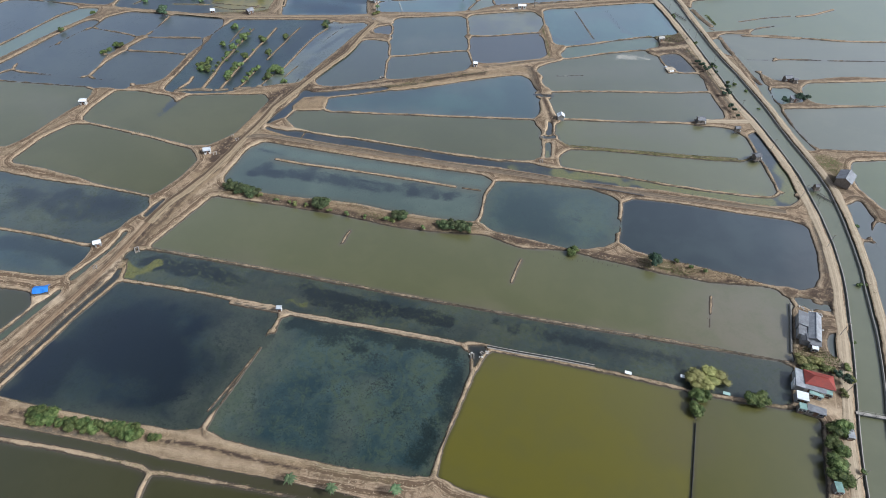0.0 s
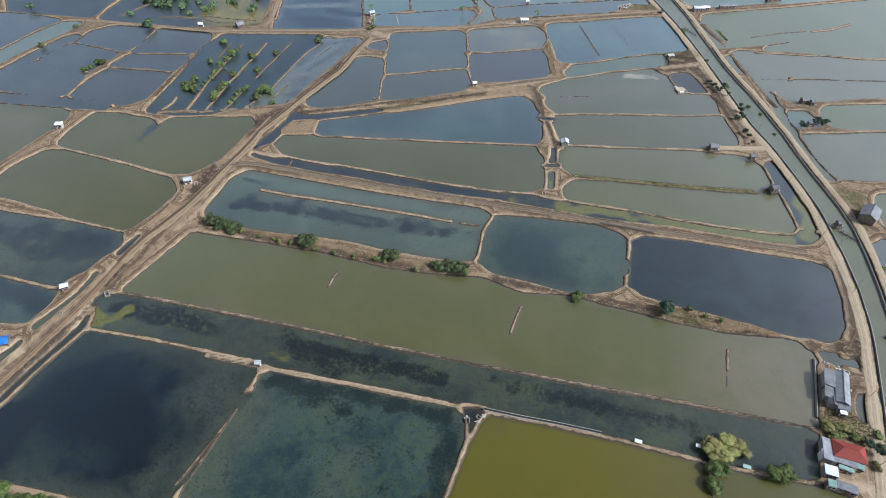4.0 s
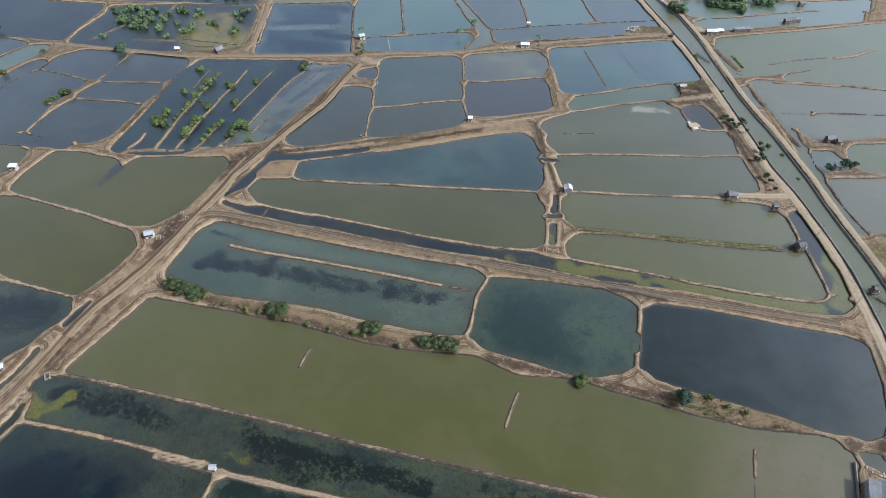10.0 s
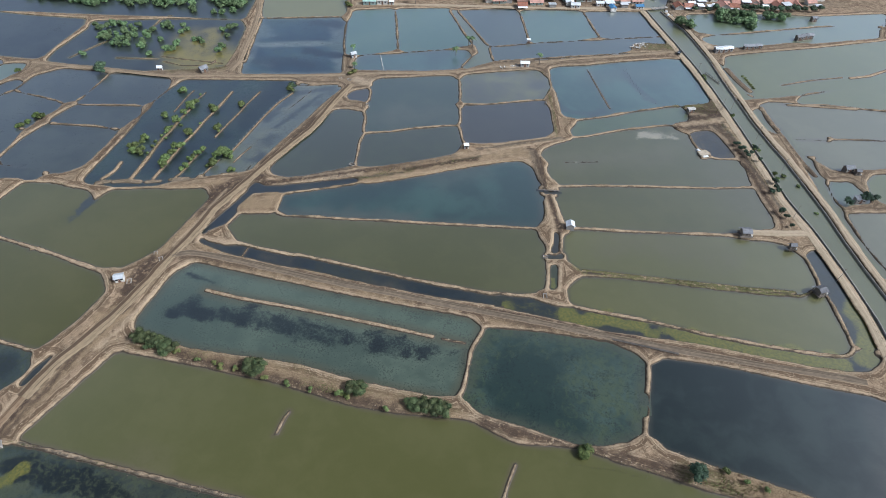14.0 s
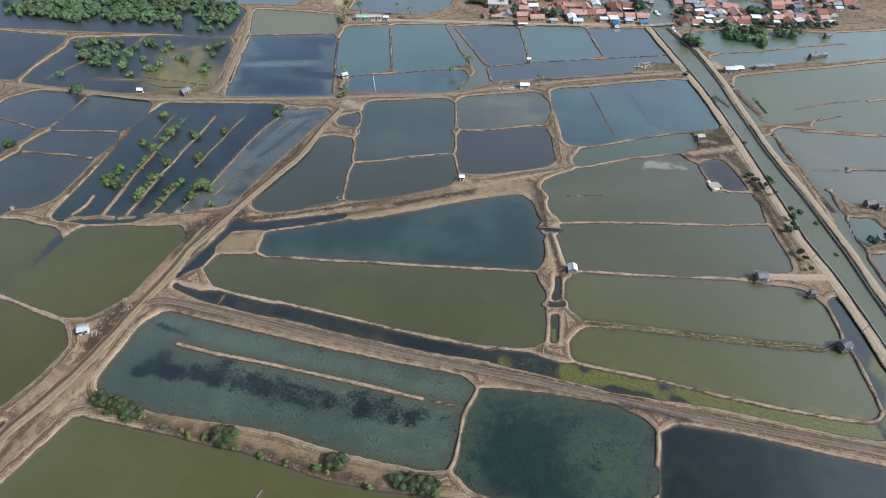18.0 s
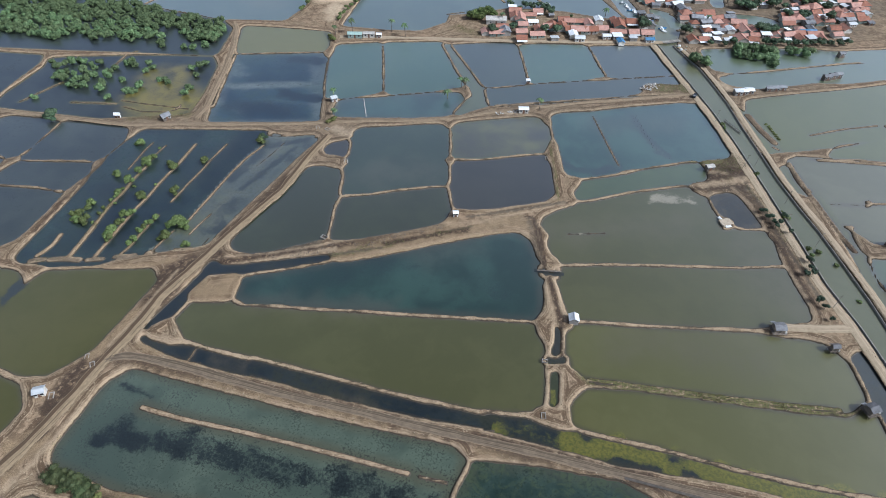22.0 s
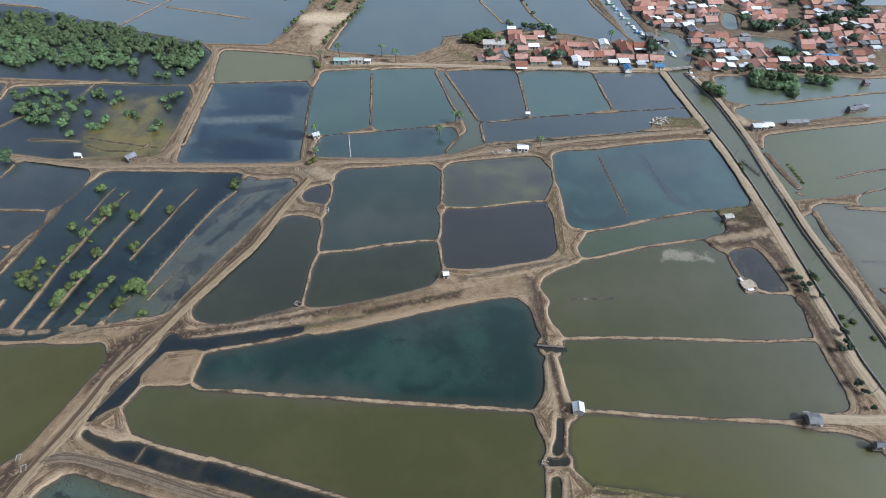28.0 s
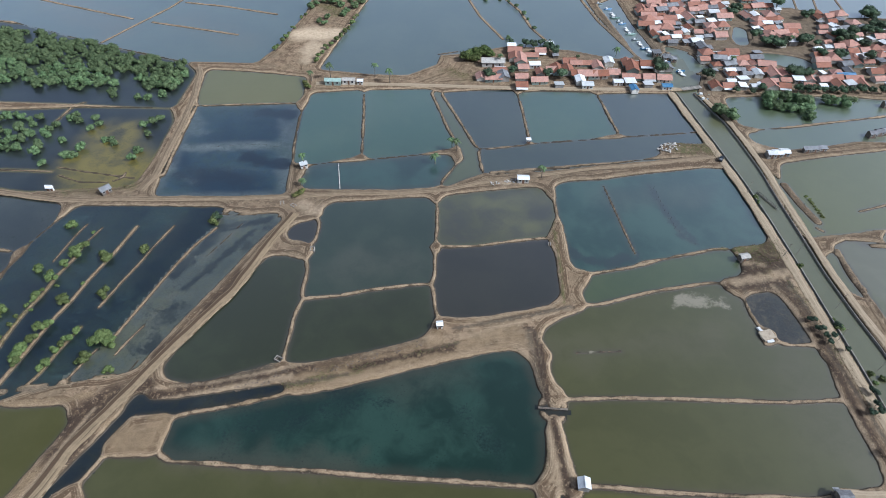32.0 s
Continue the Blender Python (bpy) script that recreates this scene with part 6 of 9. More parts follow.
for width, height, line in DIKES:
    a = rounded(line, False)
    at = near(a, width + 3)
    d = width / 2 - line_distance(X[at], Y[at], a)
    up = d > SHORE[at]
    CREST[at] = np.where(up & (d > -1.0), height, CREST[at])
    CALM[at] = np.where(d > -0.8, 0.45, CALM[at])
    SHORE[at] = np.maximum(SHORE[at], d)
D = SHORE + CALM * WOBBLE * 0.45 * smooth(SHORE, -4, -0.5)
Z = np.where(D > 0, CREST * (1 - np.exp(-np.maximum(D, 0) / 0.42)), np.maximum(D * 0.9, -0.9))
Z += smooth(D, 0.1, 0.5) * 1.25 * (0.20 * (vnoise(X, Y, 2.2, 3) - 0.45) + 0.16 * (vnoise(X, Y, 1.0, 4) - 0.5))
MASK = {k: np.zeros(X.shape) for k in ("grass", "sand", "churned", "pale", "straw", "mud", "weed", "scum", "froth", "silt")}
for what, width, strength, line in COVER:
    a = line if len(line) > 1 else np.concatenate((line, line + 0.01))
    at = near(a, width)
    d = line_distance(X[at], Y[at], a) + width * 0.7 * (vnoise(X[at], Y[at], max(width * 0.6, 1.2), 5) - 0.5)
    MASK[what][at] = np.maximum(MASK[what][at], strength * (1 - smooth(d, width * 0.1, width * 0.95)))
ROAD_Z = 0.72
for name, label, surface, width, line in TRACKS:
    a = rounded(line, False)
    at = near(a, width + 3)
    d = line_distance(X[at], Y[at], a)
    k = (1 - smooth(d, width / 2 + 0.1, width / 2 + 1.3)) * smooth(SHORE[at], -0.6, 0.5)
    Z[at] += (ROAD_Z - 0.06 - Z[at]) * k


def height(x, y):
    """The ground's height at a place, from the nearest point of the sheet."""
    u, v = x * RIGHT[0] + y * RIGHT[1], x * AHEAD[0] + y * AHEAD[1]
    j = int(np.clip(np.searchsorted(vs, v), 0, NV - 1))
    i = int(np.clip(round((u / half[j] + 1) / 2 * (NU - 1)), 0, NU - 1))
    return float(Z[j * NU + i])


def sheet(name, keep_rows, keep_cols, z, use, attrs, material):
    """A mesh over part of the grid, with float attributes on its points."""
    idx = (np.arange(NV)[keep_rows][:, None] * NU + np.arange(NU)[keep_cols][None, :])
    quads = np.stack((idx[:-1, :-1], idx[:-1, 1:], idx[1:, 1:], idx[1:, :-1]), -1).reshape(-1, 4)
    quads = quads[use[quads].any(1)]
    used, flat = np.unique(quads, return_inverse=True)
    flat = flat.reshape(-1)
    me = bpy.data.meshes.new(name)
    me.vertices.add(len(used))
    me.vertices.foreach_set("co", np.stack((X[used], Y[used], z[used]), 1).astype(np.float32).ravel())
    me.loops.add(len(flat))
    me.loops.foreach_set("vertex_index", flat.astype(np.int32))
    me.polygons.add(len(flat) // 4)
    me.polygons.foreach_set("loop_start", np.arange(0, len(flat), 4, dtype=np.int32))
    me.update(calc_edges=True)
    me.shade_smooth()
    for k, v in attrs.items():
        me.attributes.new(k, "FLOAT", "POINT").data.foreach_set("value", v[used].astype(np.float32))
    me.materials.append(material)
    return new(name, me)


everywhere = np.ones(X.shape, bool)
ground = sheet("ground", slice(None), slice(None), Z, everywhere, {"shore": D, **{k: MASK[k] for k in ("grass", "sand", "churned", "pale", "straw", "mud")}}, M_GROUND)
tagged(ground, "flat coastal land of dried grey-brown mud dikes between ponds", "ground", kind="structure")
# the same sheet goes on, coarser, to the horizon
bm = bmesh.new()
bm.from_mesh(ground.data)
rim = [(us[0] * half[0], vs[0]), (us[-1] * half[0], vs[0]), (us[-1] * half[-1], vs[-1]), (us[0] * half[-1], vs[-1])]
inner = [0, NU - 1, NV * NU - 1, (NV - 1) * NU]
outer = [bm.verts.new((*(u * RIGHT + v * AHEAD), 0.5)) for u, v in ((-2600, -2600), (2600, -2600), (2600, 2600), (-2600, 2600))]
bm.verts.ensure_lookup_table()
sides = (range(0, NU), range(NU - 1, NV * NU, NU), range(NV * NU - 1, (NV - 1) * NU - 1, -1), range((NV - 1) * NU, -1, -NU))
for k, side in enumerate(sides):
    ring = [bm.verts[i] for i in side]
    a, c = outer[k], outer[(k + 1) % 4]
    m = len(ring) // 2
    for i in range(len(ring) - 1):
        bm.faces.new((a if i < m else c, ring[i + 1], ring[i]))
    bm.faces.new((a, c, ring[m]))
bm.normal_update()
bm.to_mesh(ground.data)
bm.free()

# ---- the water of each pond ----
for n, (kind, label, outline) in enumerate(PONDS):
    at, d = OWN[n]
    use = np.zeros(X.shape, bool)
    use[at[(d < 2.6) & (d <= NEAREST[at] + 0.02)]] = True
    depth = np.zeros(X.shape)
    depth[at] = -SHORE[at]
    ob = sheet(f"pond_{n + 1}", slice(None), slice(None, None, 2), np.full(X.shape, 0.0008 * n), use, {"depth": depth, "weed": MASK["weed"], "scum": MASK["scum"], "froth": MASK["froth"], "silt": MASK["silt"]}, M_WATER[kind])
    tagged(ob, label, "ditch" if "ditch" in label else "canal" if "canal" in label else "pond", kind="structure")


# ---- the tracks ----
def part(name, bm, material, parent, label="", at=None):
    """Links a bmesh as one mesh object under a thing or a part."""
    me = bpy.data.meshes.new(name)
    bm.to_mesh(me)
    bm.free()
    for m in material if isinstance(material, (list, tuple)) else (material,):
        me.materials.append(m)
    ob = new(name, me)
    if at is not None:
        ob.matrix_basis = at
    ob.parent = parent
    return tagged(ob, label)


def along(line, step):
    """Points at even steps along a rounded line, with the direction at each."""
    a = rounded(np.array(line, float), False)
    seg = np.linalg.norm(np.diff(a, axis=0), axis=1)
    run = np.concatenate(((0,), np.cumsum(seg)))
    q = np.linspace(0, run[-1], max(2, int(run[-1] / step) + 1))
    pts = np.stack((np.interp(q, run, a[:, 0]), np.interp(q, run, a[:, 1])), 1)
    t = np.gradient(pts, axis=0)
    return pts, t / np.linalg.norm(t, axis=1)[:, None]


def ribbon(name, line, profile, material, step=1.0, base=None, wander=0.0):
    """A strip with a cross-section (offset, height) swept along a line."""
    pts, t = along(line, step)
    n = np.stack((t[:, 1], -t[:, 0]), 1)
    k = len(profile)
    off, up = np.array([q[0] for q in profile]), np.array([q[1] for q in profile])
    w = 1 + wander * (vnoise(pts[:, 0], pts[:, 1], 5.0, 6) - 0.5)
    co = pts[:, None, :] + n[:, None, :] * (off[None, :] * w[:, None])[..., None]
    z = np.broadcast_to(base + up, (len(pts), k)) + 0.05 * (vnoise(co[..., 0], co[..., 1], 1.4, 8) - 0.5) * (wander > 0)
    verts = np.concatenate((co, z[..., None]), -1).reshape(-1, 3)
    faces = [(i * k + j, i * k + j + 1, (i + 1) * k + j + 1, (i + 1) * k + j) for i in range(len(pts) - 1) for j in range(k - 1)]
    me = bpy.data.meshes.new(name)
    me.from_pydata([tuple(v) for v in verts], [], faces)
    me.attributes.new("across", "FLOAT", "POINT").data.foreach_set("value", np.tile(off / max(abs(off).max(), 1e-6), len(pts)).astype(np.float32))
    me.materials.append(material)
    me.shade_smooth()
    me.update()
    return new(name, me)


for name, label, surface, width, line in TRACKS:
    h = width / 2
    prof = [(-h - 0.3, -0.16), (-h, -0.01), (-0.66 * h, 0.03), (-0.48 * h, -0.02), (-0.3 * h, 0.03), (0, 0.06), (0.3 * h, 0.03), (0.48 * h, -0.02), (0.66 * h, 0.03), (h, -0.01), (h + 0.3, -0.16)]
    tagged(ribbon(name, line, prof, surface, 0.8, ROAD_Z, 0.35), label, "track", kind="structure")


# ---- trees and shrubs ----
def leaf_material(name, dark, light, tip):
    m, nt, b = mat(name, 0.7)
    g = nt.nodes.new("ShaderNodeNewGeometry")
    info = nt.nodes.new("ShaderNodeObjectInfo")
    col = blend(nt, span(nt, g.outputs["Random Per Island"], 0.1, 0.95), dark, light)
    col = blend(nt, span(nt, tex(nt, 0.8, 3, 0.6, g.outputs["Position"]), 0.45, 0.7, 0, 0.6), col, tip)
    hs = nt.nodes.new("ShaderNodeHueSaturation")
    nt.links.new(span(nt, info.outputs["Random"], 0, 1, 0.75, 1.25), hs.inputs["Value"])
    nt.links.new(span(nt, info.outputs["Random"], 0, 1, 0.485, 0.51), hs.inputs["Hue"])
    nt.links.new(col, hs.inputs["Color"])
    nt.links.new(hs.outputs[0], b.inputs["Base Color"])
    b.inputs["Specular IOR Level"].default_value = 0.25
    b.inputs["Transmission Weight"].default_value = 0.0
    return m


M_LEAF = leaf_material("mangrove_leaf", (0.066, 0.106, 0.046), (0.118, 0.170, 0.074), (0.166, 0.216, 0.100))
M_LEAF_DARK = leaf_material("dark_leaf", (0.036, 0.060, 0.034), (0.074, 0.112, 0.058), (0.110, 0.146, 0.074))
M_LEAF_BRIGHT = leaf_material("bright_leaf", (0.068, 0.096, 0.030), (0.118, 0.152, 0.050), (0.164, 0.194, 0.070))
M_LEAF_PALE = leaf_material("dusty_leaf", (0.150, 0.150, 0.046), (0.250, 0.240, 0.080), (0.320, 0.290, 0.115))
M_LEAF_OLIVE = leaf_material("olive_scrub", (0.072, 0.090, 0.026), (0.144, 0.156, 0.048), (0.192, 0.174, 0.072))
M_LEAF_BUSH = leaf_material("bush_leaf", (0.034, 0.054, 0.014), (0.102, 0.132, 0.038), (0.172, 0.192, 0.060))
M_LEAF_ROAD = leaf_material("roadside_leaf", (0.020, 0.036, 0.022), (0.044, 0.070, 0.040), (0.068, 0.096, 0.054))
M_LEAF_BANK = leaf_material("bank_leaf", (0.028, 0.042, 0.016), (0.074, 0.092, 0.036), (0.116, 0.126, 0.052))
M_DRY = leaf_material("dry_grass", (0.15, 0.10, 0.06), (0.24, 0.165, 0.10), (0.19, 0.15, 0.07))
M_BARK = plain("grey_bark", (0.15, 0.125, 0.10), 0.9, 0.35, 3.0)


def crown_mesh(bm, rnd, radius, tall, base, lobes, leaves, size, spread=1.0):
    """A crown of leaf clumps: leaves tilted every way on a cluster of uneven lobes, over smaller inner clumps."""
    lobe = []
    for i in range(lobes):
        a, q = rnd.uniform(0, 6.283), math.sqrt(rnd.random()) * 0.68
        r = radius * rnd.uniform(0.36, 0.6)
        lobe.append((q * radius * math.cos(a) * spread, q * radius * math.sin(a), base + tall * rnd.uniform(0.3, 0.72) * (1.08 - 0.45 * q), r, r * rnd.uniform(0.6, 0.9) * tall / (1.6 * radius)))
    for x, y, z, r, h in lobe:
        core = bmesh.ops.create_icosphere(bm, subdivisions=1, radius=1.0)["verts"]
        for v in core:
            k = 0.9 * rnd.uniform(0.78, 1.1)
            v.co = Vector((x + v.co.x * r * k, y + v.co.y * r * k, z + v.co.z * h * k))
    for i in range(leaves):
        x, y, z, r, h = lobe[i % lobes]
        d = Vector((rnd.gauss(0, 1), rnd.gauss(0, 1), rnd.gauss(0.35, 0.9))).normalized()
        k = rnd.uniform(0.78, 1.16)
        c = Vector((x + d.x * r * k, y + d.y * r * k, z + d.z * h * k))
        n = (d + Vector((rnd.uniform(-1, 1), rnd.uniform(-1, 1), rnd.uniform(-0.4, 1.0))) * 0.7).normalized()
        t = n.orthogonal().normalized()
        t.rotate(Matrix.Rotation(rnd.uniform(0, 6.283), 3, n))
        w = n.cross(t)
        s = size * rnd.uniform(0.6, 1.35)
        vs_ = [bm.verts.new(c + t * s * 0.75), bm.verts.new(c + w * s * 0.42 - n * s * 0.12), bm.verts.new(c - t * s * 0.75), bm.verts.new(c - w * s * 0.42 - n * s * 0.12)]
        bm.faces.new(vs_)


def limb(bm, a, c, r0, r1, sides=6):
    a, c = Vector(a), Vector(c)
    d = (c - a).normalized()
    t = d.orthogonal().normalized()
    w = d.cross(t)
    ring = [[bm.verts.new(q + (t * math.cos(6.2832 * i / sides) + w * math.sin(6.2832 * i / sides)) * r) for i in range(sides)] for q, r in ((a, r0), (c, r1))]
    for i in range(sides):
        j = (i + 1) % sides
        bm.faces.new((ring[0][i], ring[0][j], ring[1][j], ring[1][i]))
    bm.faces.new(ring[1])
    bm.faces.new(ring[0][::-1])


def tree(name, label, category, group, leafmat, seed, radius, tall, stem, lobes=9, leaves=420, size=0.3, spread=1.0):
    """An upright tree: tapered trunk and limbs below a crown."""
    rnd = random.Random(seed)
    root = new(name)
    tagged(root, label, category, group)
    bm = bmesh.new()
    limb(bm, (0, 0, -0.5), (0, 0, stem + tall * 0.3), 0.05 * radius + 0.03, 0.03 * radius + 0.02)
    for i in range(5):
        a = rnd.uniform(0, 6.283)
        limb(bm, (0, 0, stem * rnd.uniform(0.4, 1.0)), (radius * 0.55 * math.cos(a), radius * 0.55 * math.sin(a), stem + tall * rnd.uniform(0.3, 0.55)), 0.03 * radius, 0.012 * radius, 5)
    part("trunk", bm, M_BARK, root)
    bm = bmesh.new()
    crown_mesh(bm, rnd, radius, tall, stem, lobes, leaves, size, spread)
    part("crown", bm, leafmat, root)
    return root


def palm(name, label, seed, tall):
    rnd = random.Random(seed)
    root = new(name)
    tagged(root, label, "palm", "coconut palms")
    bm = bmesh.new()
    px, py = 0.0, 0.0
    for i in range(6):
        z0, z1 = tall * i / 6 - (0.4 if i == 0 else 0), tall * (i + 1) / 6
        qx, qy = px + rnd.uniform(-0.06, 0.1), py + rnd.uniform(-0.08, 0.08)
        limb(bm, (px, py, z0), (qx, qy, z1), 0.17 - 0.012 * i, 0.158 - 0.012 * i, 7)
        px, py = qx, qy
    part("trunk", bm, M_BARK, root)
    bm = bmesh.new()
    for i in range(15):
        a, lift = 6.283 * i / 15 + rnd.uniform(-0.2, 0.2), rnd.uniform(0.1, 0.9)
        length, last = rnd.uniform(1.7, 2.5), None
        for k in range(7):
            u = k / 6
            r = length * u * (1 - 0.18 * u)
            z = tall + lift * length * u - (0.75 + 0.3 * lift) * length * u * u
            c = Vector((px + r * math.cos(a), py + r * math.sin(a), z))
            w = Vector((-math.sin(a), math.cos(a), 0)) * (0.33 * math.sin(math.pi * min(1, 0.18 + 0.8 * u)))
            row = (bm.verts.new(c - w - Vector((0, 0, 0.16))), bm.verts.new(c), bm.verts.new(c + w - Vector((0, 0, 0.16))))
            if last:
                bm.faces.new((last[0], last[1], row[1], row[0]))
                bm.faces.new((last[1], last[2], row[2], row[1]))
            last = row
    part("fronds", bm, M_LEAF, root)
    return root


USED = set()


def put(proto, x, y, turn=0.0, size=1.0, z=None, tall=1.0, grow=1.0):
    """The thing itself the first time, a copy of it after that, standing on the ground."""
    z = max(height(x, y), -0.35) if z is None else z
    size *= grow
    m = pose(x, y, z, 0, 0, turn) @ Matrix.Diagonal((size, size, size * tall, 1))
    if proto.name not in USED:
        USED.add(proto.name)
        proto.matrix_basis = m
        return proto
    return copy_thing(proto, pose(x, y, z, 0, 0, turn) @ Matrix.Diagonal((size / proto.scale[0], size / proto.scale[1], size * tall / proto.scale[2], 1)))


def scatter(protos, points, lo=0.8, hi=1.2, seed=1):
    rnd = random.Random(seed)
    for x, y in points:
        put(rnd.choice(protos), x, y, rnd.uniform(0, 360), rnd.uniform(lo, hi), tall=rnd.uniform(0.88, 1.15), grow=1.25)


MANGROVE = [tree("mangrove_tree", "leafy green mangrove standing in shallow pond water", "mangrove", "mangroves", M_LEAF, 10 + i, 1.8, 3.1, 0.0, 10 + i % 3, 560, 0.21, 1 + 0.08 * i) for i in range(5)]
MANGROVE_BRIGHT = [tree("young_mangrove", "bright green young mangrove on a narrow mud mound", "mangrove", "mangroves", M_LEAF_BRIGHT, 20 + i, 1.4, 2.2, 0.05, 8 + i % 3, 460, 0.19) for i in range(4)]
SHRUB = [tree("low_shrub", "low green shrub rooted in a mud dike", "shrub", "shrubs", M_LEAF_BRIGHT, 30 + i, 0.8, 1.0, 0.15, 5, 170, 0.2) for i in range(3)]
ROADSIDE = [tree("roadside_tree", "dark green round-crowned tree beside the canal road", "tree", "roadside trees", M_LEAF_ROAD, 40 + i, 1.5, 2.4, 0.9, 8, 420, 0.26) for i in range(3)]
SHADE = [tree("shade_tree", "broad dark green tree by the houses", "tree", "village trees", M_LEAF_DARK, 50 + i, 2.6, 3.6, 1.4, 11, 620, 0.34) for i in range(3)]
BUSH = [tree("dike_bush", "dense green bush on the dry grassy bank", "bush", "bank bushes", M_LEAF_BUSH, 60 + i, 1.8, 2.3, 0.1, 12, 1000, 0.2) for i in range(3)]
BANK = [tree("dike_bush", "rounded dull green bush on the dry straw-coloured bank", "bush", "bank bushes", M_LEAF_BANK, 64 + i, 1.8, 2.3, 0.1, 12, 1000, 0.2) for i in range(3)]
SCRUB = [tree("scrub_bush", "yellow-green feathery scrub on the bank", "bush", "bank bushes", M_LEAF_OLIVE, 70 + i, 1.6, 1.9, 0.1, 9, 480, 0.2, 1.3) for i in range(3)]
DUSTY = [tree("dusty_tree", "pale dusty-leaved spreading tree by the pond", "tree", "pond trees", M_LEAF_PALE, 80 + i, 2.4, 2.1, 0.6, 16, 1500, 0.19, 1.25) for i in range(2)]
PALM = [palm("coconut_palm", "coconut palm with drooping green fronds", 90 + i, 4.2 + 0.8 * i) for i in range(3)]

# bushes along the dike south of the dark pond
scatter(BUSH, [(-118.7, 52.5), (-117.8, 53.5), (-116, 53.6), (-113.9, 53), (-115.6, 51.3), (-113.4, 51.3), (-117.3, 51.5)], 0.8, 1.0, 2)
scatter(BUSH, [(-110.2, 51.8), (-109, 52.6), (-107, 52.8), (-104.9, 52.6), (-103.6, 53.4), (-101.8, 53), (-100.1, 52.9), (-107.1, 51.5), (-103.1, 52), (-100.7, 52.3)], 0.65, 0.85, 3)
scatter(BUSH, [(-97.3, 53.6), (-96.1, 54.4), (-94.2, 54.3), (-92, 54.3), (-90.2, 54.7), (-95.2, 52.8), (-92.7, 52.9), (-90.6, 52.9), (-89.1, 53.5)], 0.7, 0.9, 3)
scatter(BUSH, [(-85.3, 53.5), (-84.2, 53.9)], 0.55, 0.65, 3)
scatter(PALM, [(-46.6, 50.6), (-36.2, 50.9), (-21.3, 53.7)], 0.6, 0.8, 4)
# trees by the yellow pond and the houses
scatter(DUSTY, [(51.6, 103.6), (55.4, 105.6), (58.4, 105.2), (54.4, 103.2)], 0.85, 1.05, 5)
scatter(BUSH, [(51, 98.1), (53.7, 98.3), (51.3, 93.6), (65, 100), (67.4, 100.1), (69, 100.6)], 0.85, 1.1, 6)
scatter(BUSH, [(85.6, 94.8), (87.4, 96), (84.3, 90.8), (85.9, 89.6), (83, 86.4), (84.6, 85.2), (82.9, 82.5), (84.5, 81.7)], 0.95, 1.25, 7)
scatter(DUSTY, [(81.8, 117.2), (85.9, 117.3)], 0.6, 0.7, 8)
scatter(SCRUB, [(83.6, 116.8), (84.4, 115.4), (82.6, 115.2), (87.2, 116.6), (88.3, 115.7)], 0.75, 1.0, 47)
scatter(ROADSIDE, [(90.6, 114.1), (92.6, 112.3)], 0.7, 0.9, 9)
scatter(SCRUB, [(94.3, 117.5), (94.1, 113.6), (91.3, 108.3), (90.1, 115.5)], 0.6, 0.8, 10)
# the dry bank with bushes
scatter(BANK, [(-113.9, 150.7), (-111.6, 150.6), (-109.3, 150.5), (-107.2, 150.5), (-104.9, 150), (-102.8, 149.7), (-109.2, 148.9), (-104.6, 148.3)], 0.85, 1.15, 11)
scatter(BANK, [(-78.1, 149), (-77.1, 149.9), (-75.5, 149.3), (-76.4, 148.2)], 0.95, 1.2, 12)
scatter(BANK, [(-48.2, 149.2), (-47.3, 150.2), (-46.1, 149.6)], 0.9, 1.1, 12)
scatter(BANK, [(-31.3, 148.6), (-29.8, 149.4), (-28, 149.4), (-26.4, 149.5), (-24.9, 149.8), (-23.3, 149.9), (-28.5, 148), (-25.3, 148.2), (-22.4, 148.8)], 0.85, 1.1, 14)
scatter(SCRUB, [(-100.8, 148.9), (-88.7, 148.1), (-86.3, 147.4), (-82, 147.6), (-72.8, 146.9), (-50.4, 147.5), (-48.9, 146.9), (-21.4, 147.9)], 0.4, 0.6, 46)
scatter(BUSH, [(14.9, 146.9)], 0.95, 1.0, 13)
scatter(ROADSIDE, [(41.2, 146.5), (41.7, 147.2)], 1.0, 1.2, 43)
scatter(SHRUB, [(49.3, 149.9), (53.5, 148), (58.1, 147.1), (42.5, 147.8), (-93.6, 147.7), (-82.2, 147.9), (-66.1, 146.7), (-59.2, 146.5), (-51.2, 147.2), (-37.7, 145.8)], 0.8, 1.3, 14)
# along the canal
scatter(ROADSIDE, [(68, 298.8), (69.6, 295.4), (71.1, 293.7), (71.3, 291.2), (79.6, 276), (79.3, 272), (79.9, 270.4)], 0.55, 0.8, 15)
scatter(ROADSIDE, [(73.5, 294.7), (76, 299.7), (75.7, 289.7), (77.3, 269.2), (80.5, 255.1), (81.5, 250.2), (79.1, 257)], 0.5, 0.75, 16)
scatter(SHRUB, [(75.4, 301.9), (76, 298.9), (69.3, 323.6), (59.6, 358.3), (60.2, 355.8), (84.1, 282.4), (81.3, 283.1)], 0.8, 1.4, 17)
scatter(SHRUB, [(88.8, 277.2), (92.5, 261.7), (76.9, 299.4), (69.5, 323.9), (81.8, 280.5), (59.5, 358.7)], 0.8, 1.4, 18)
scatter(ROADSIDE, [(105, 270.8), (113.1, 275.3), (115.7, 275.2), (110.4, 273)], 0.7, 1.1, 19)
scatter(SHRUB, [(107.4, 153.6), (114.3, 184.8), (109.4, 154.5), (89.9, 85), (99.4, 128.3)], 0.8, 1.2, 20)
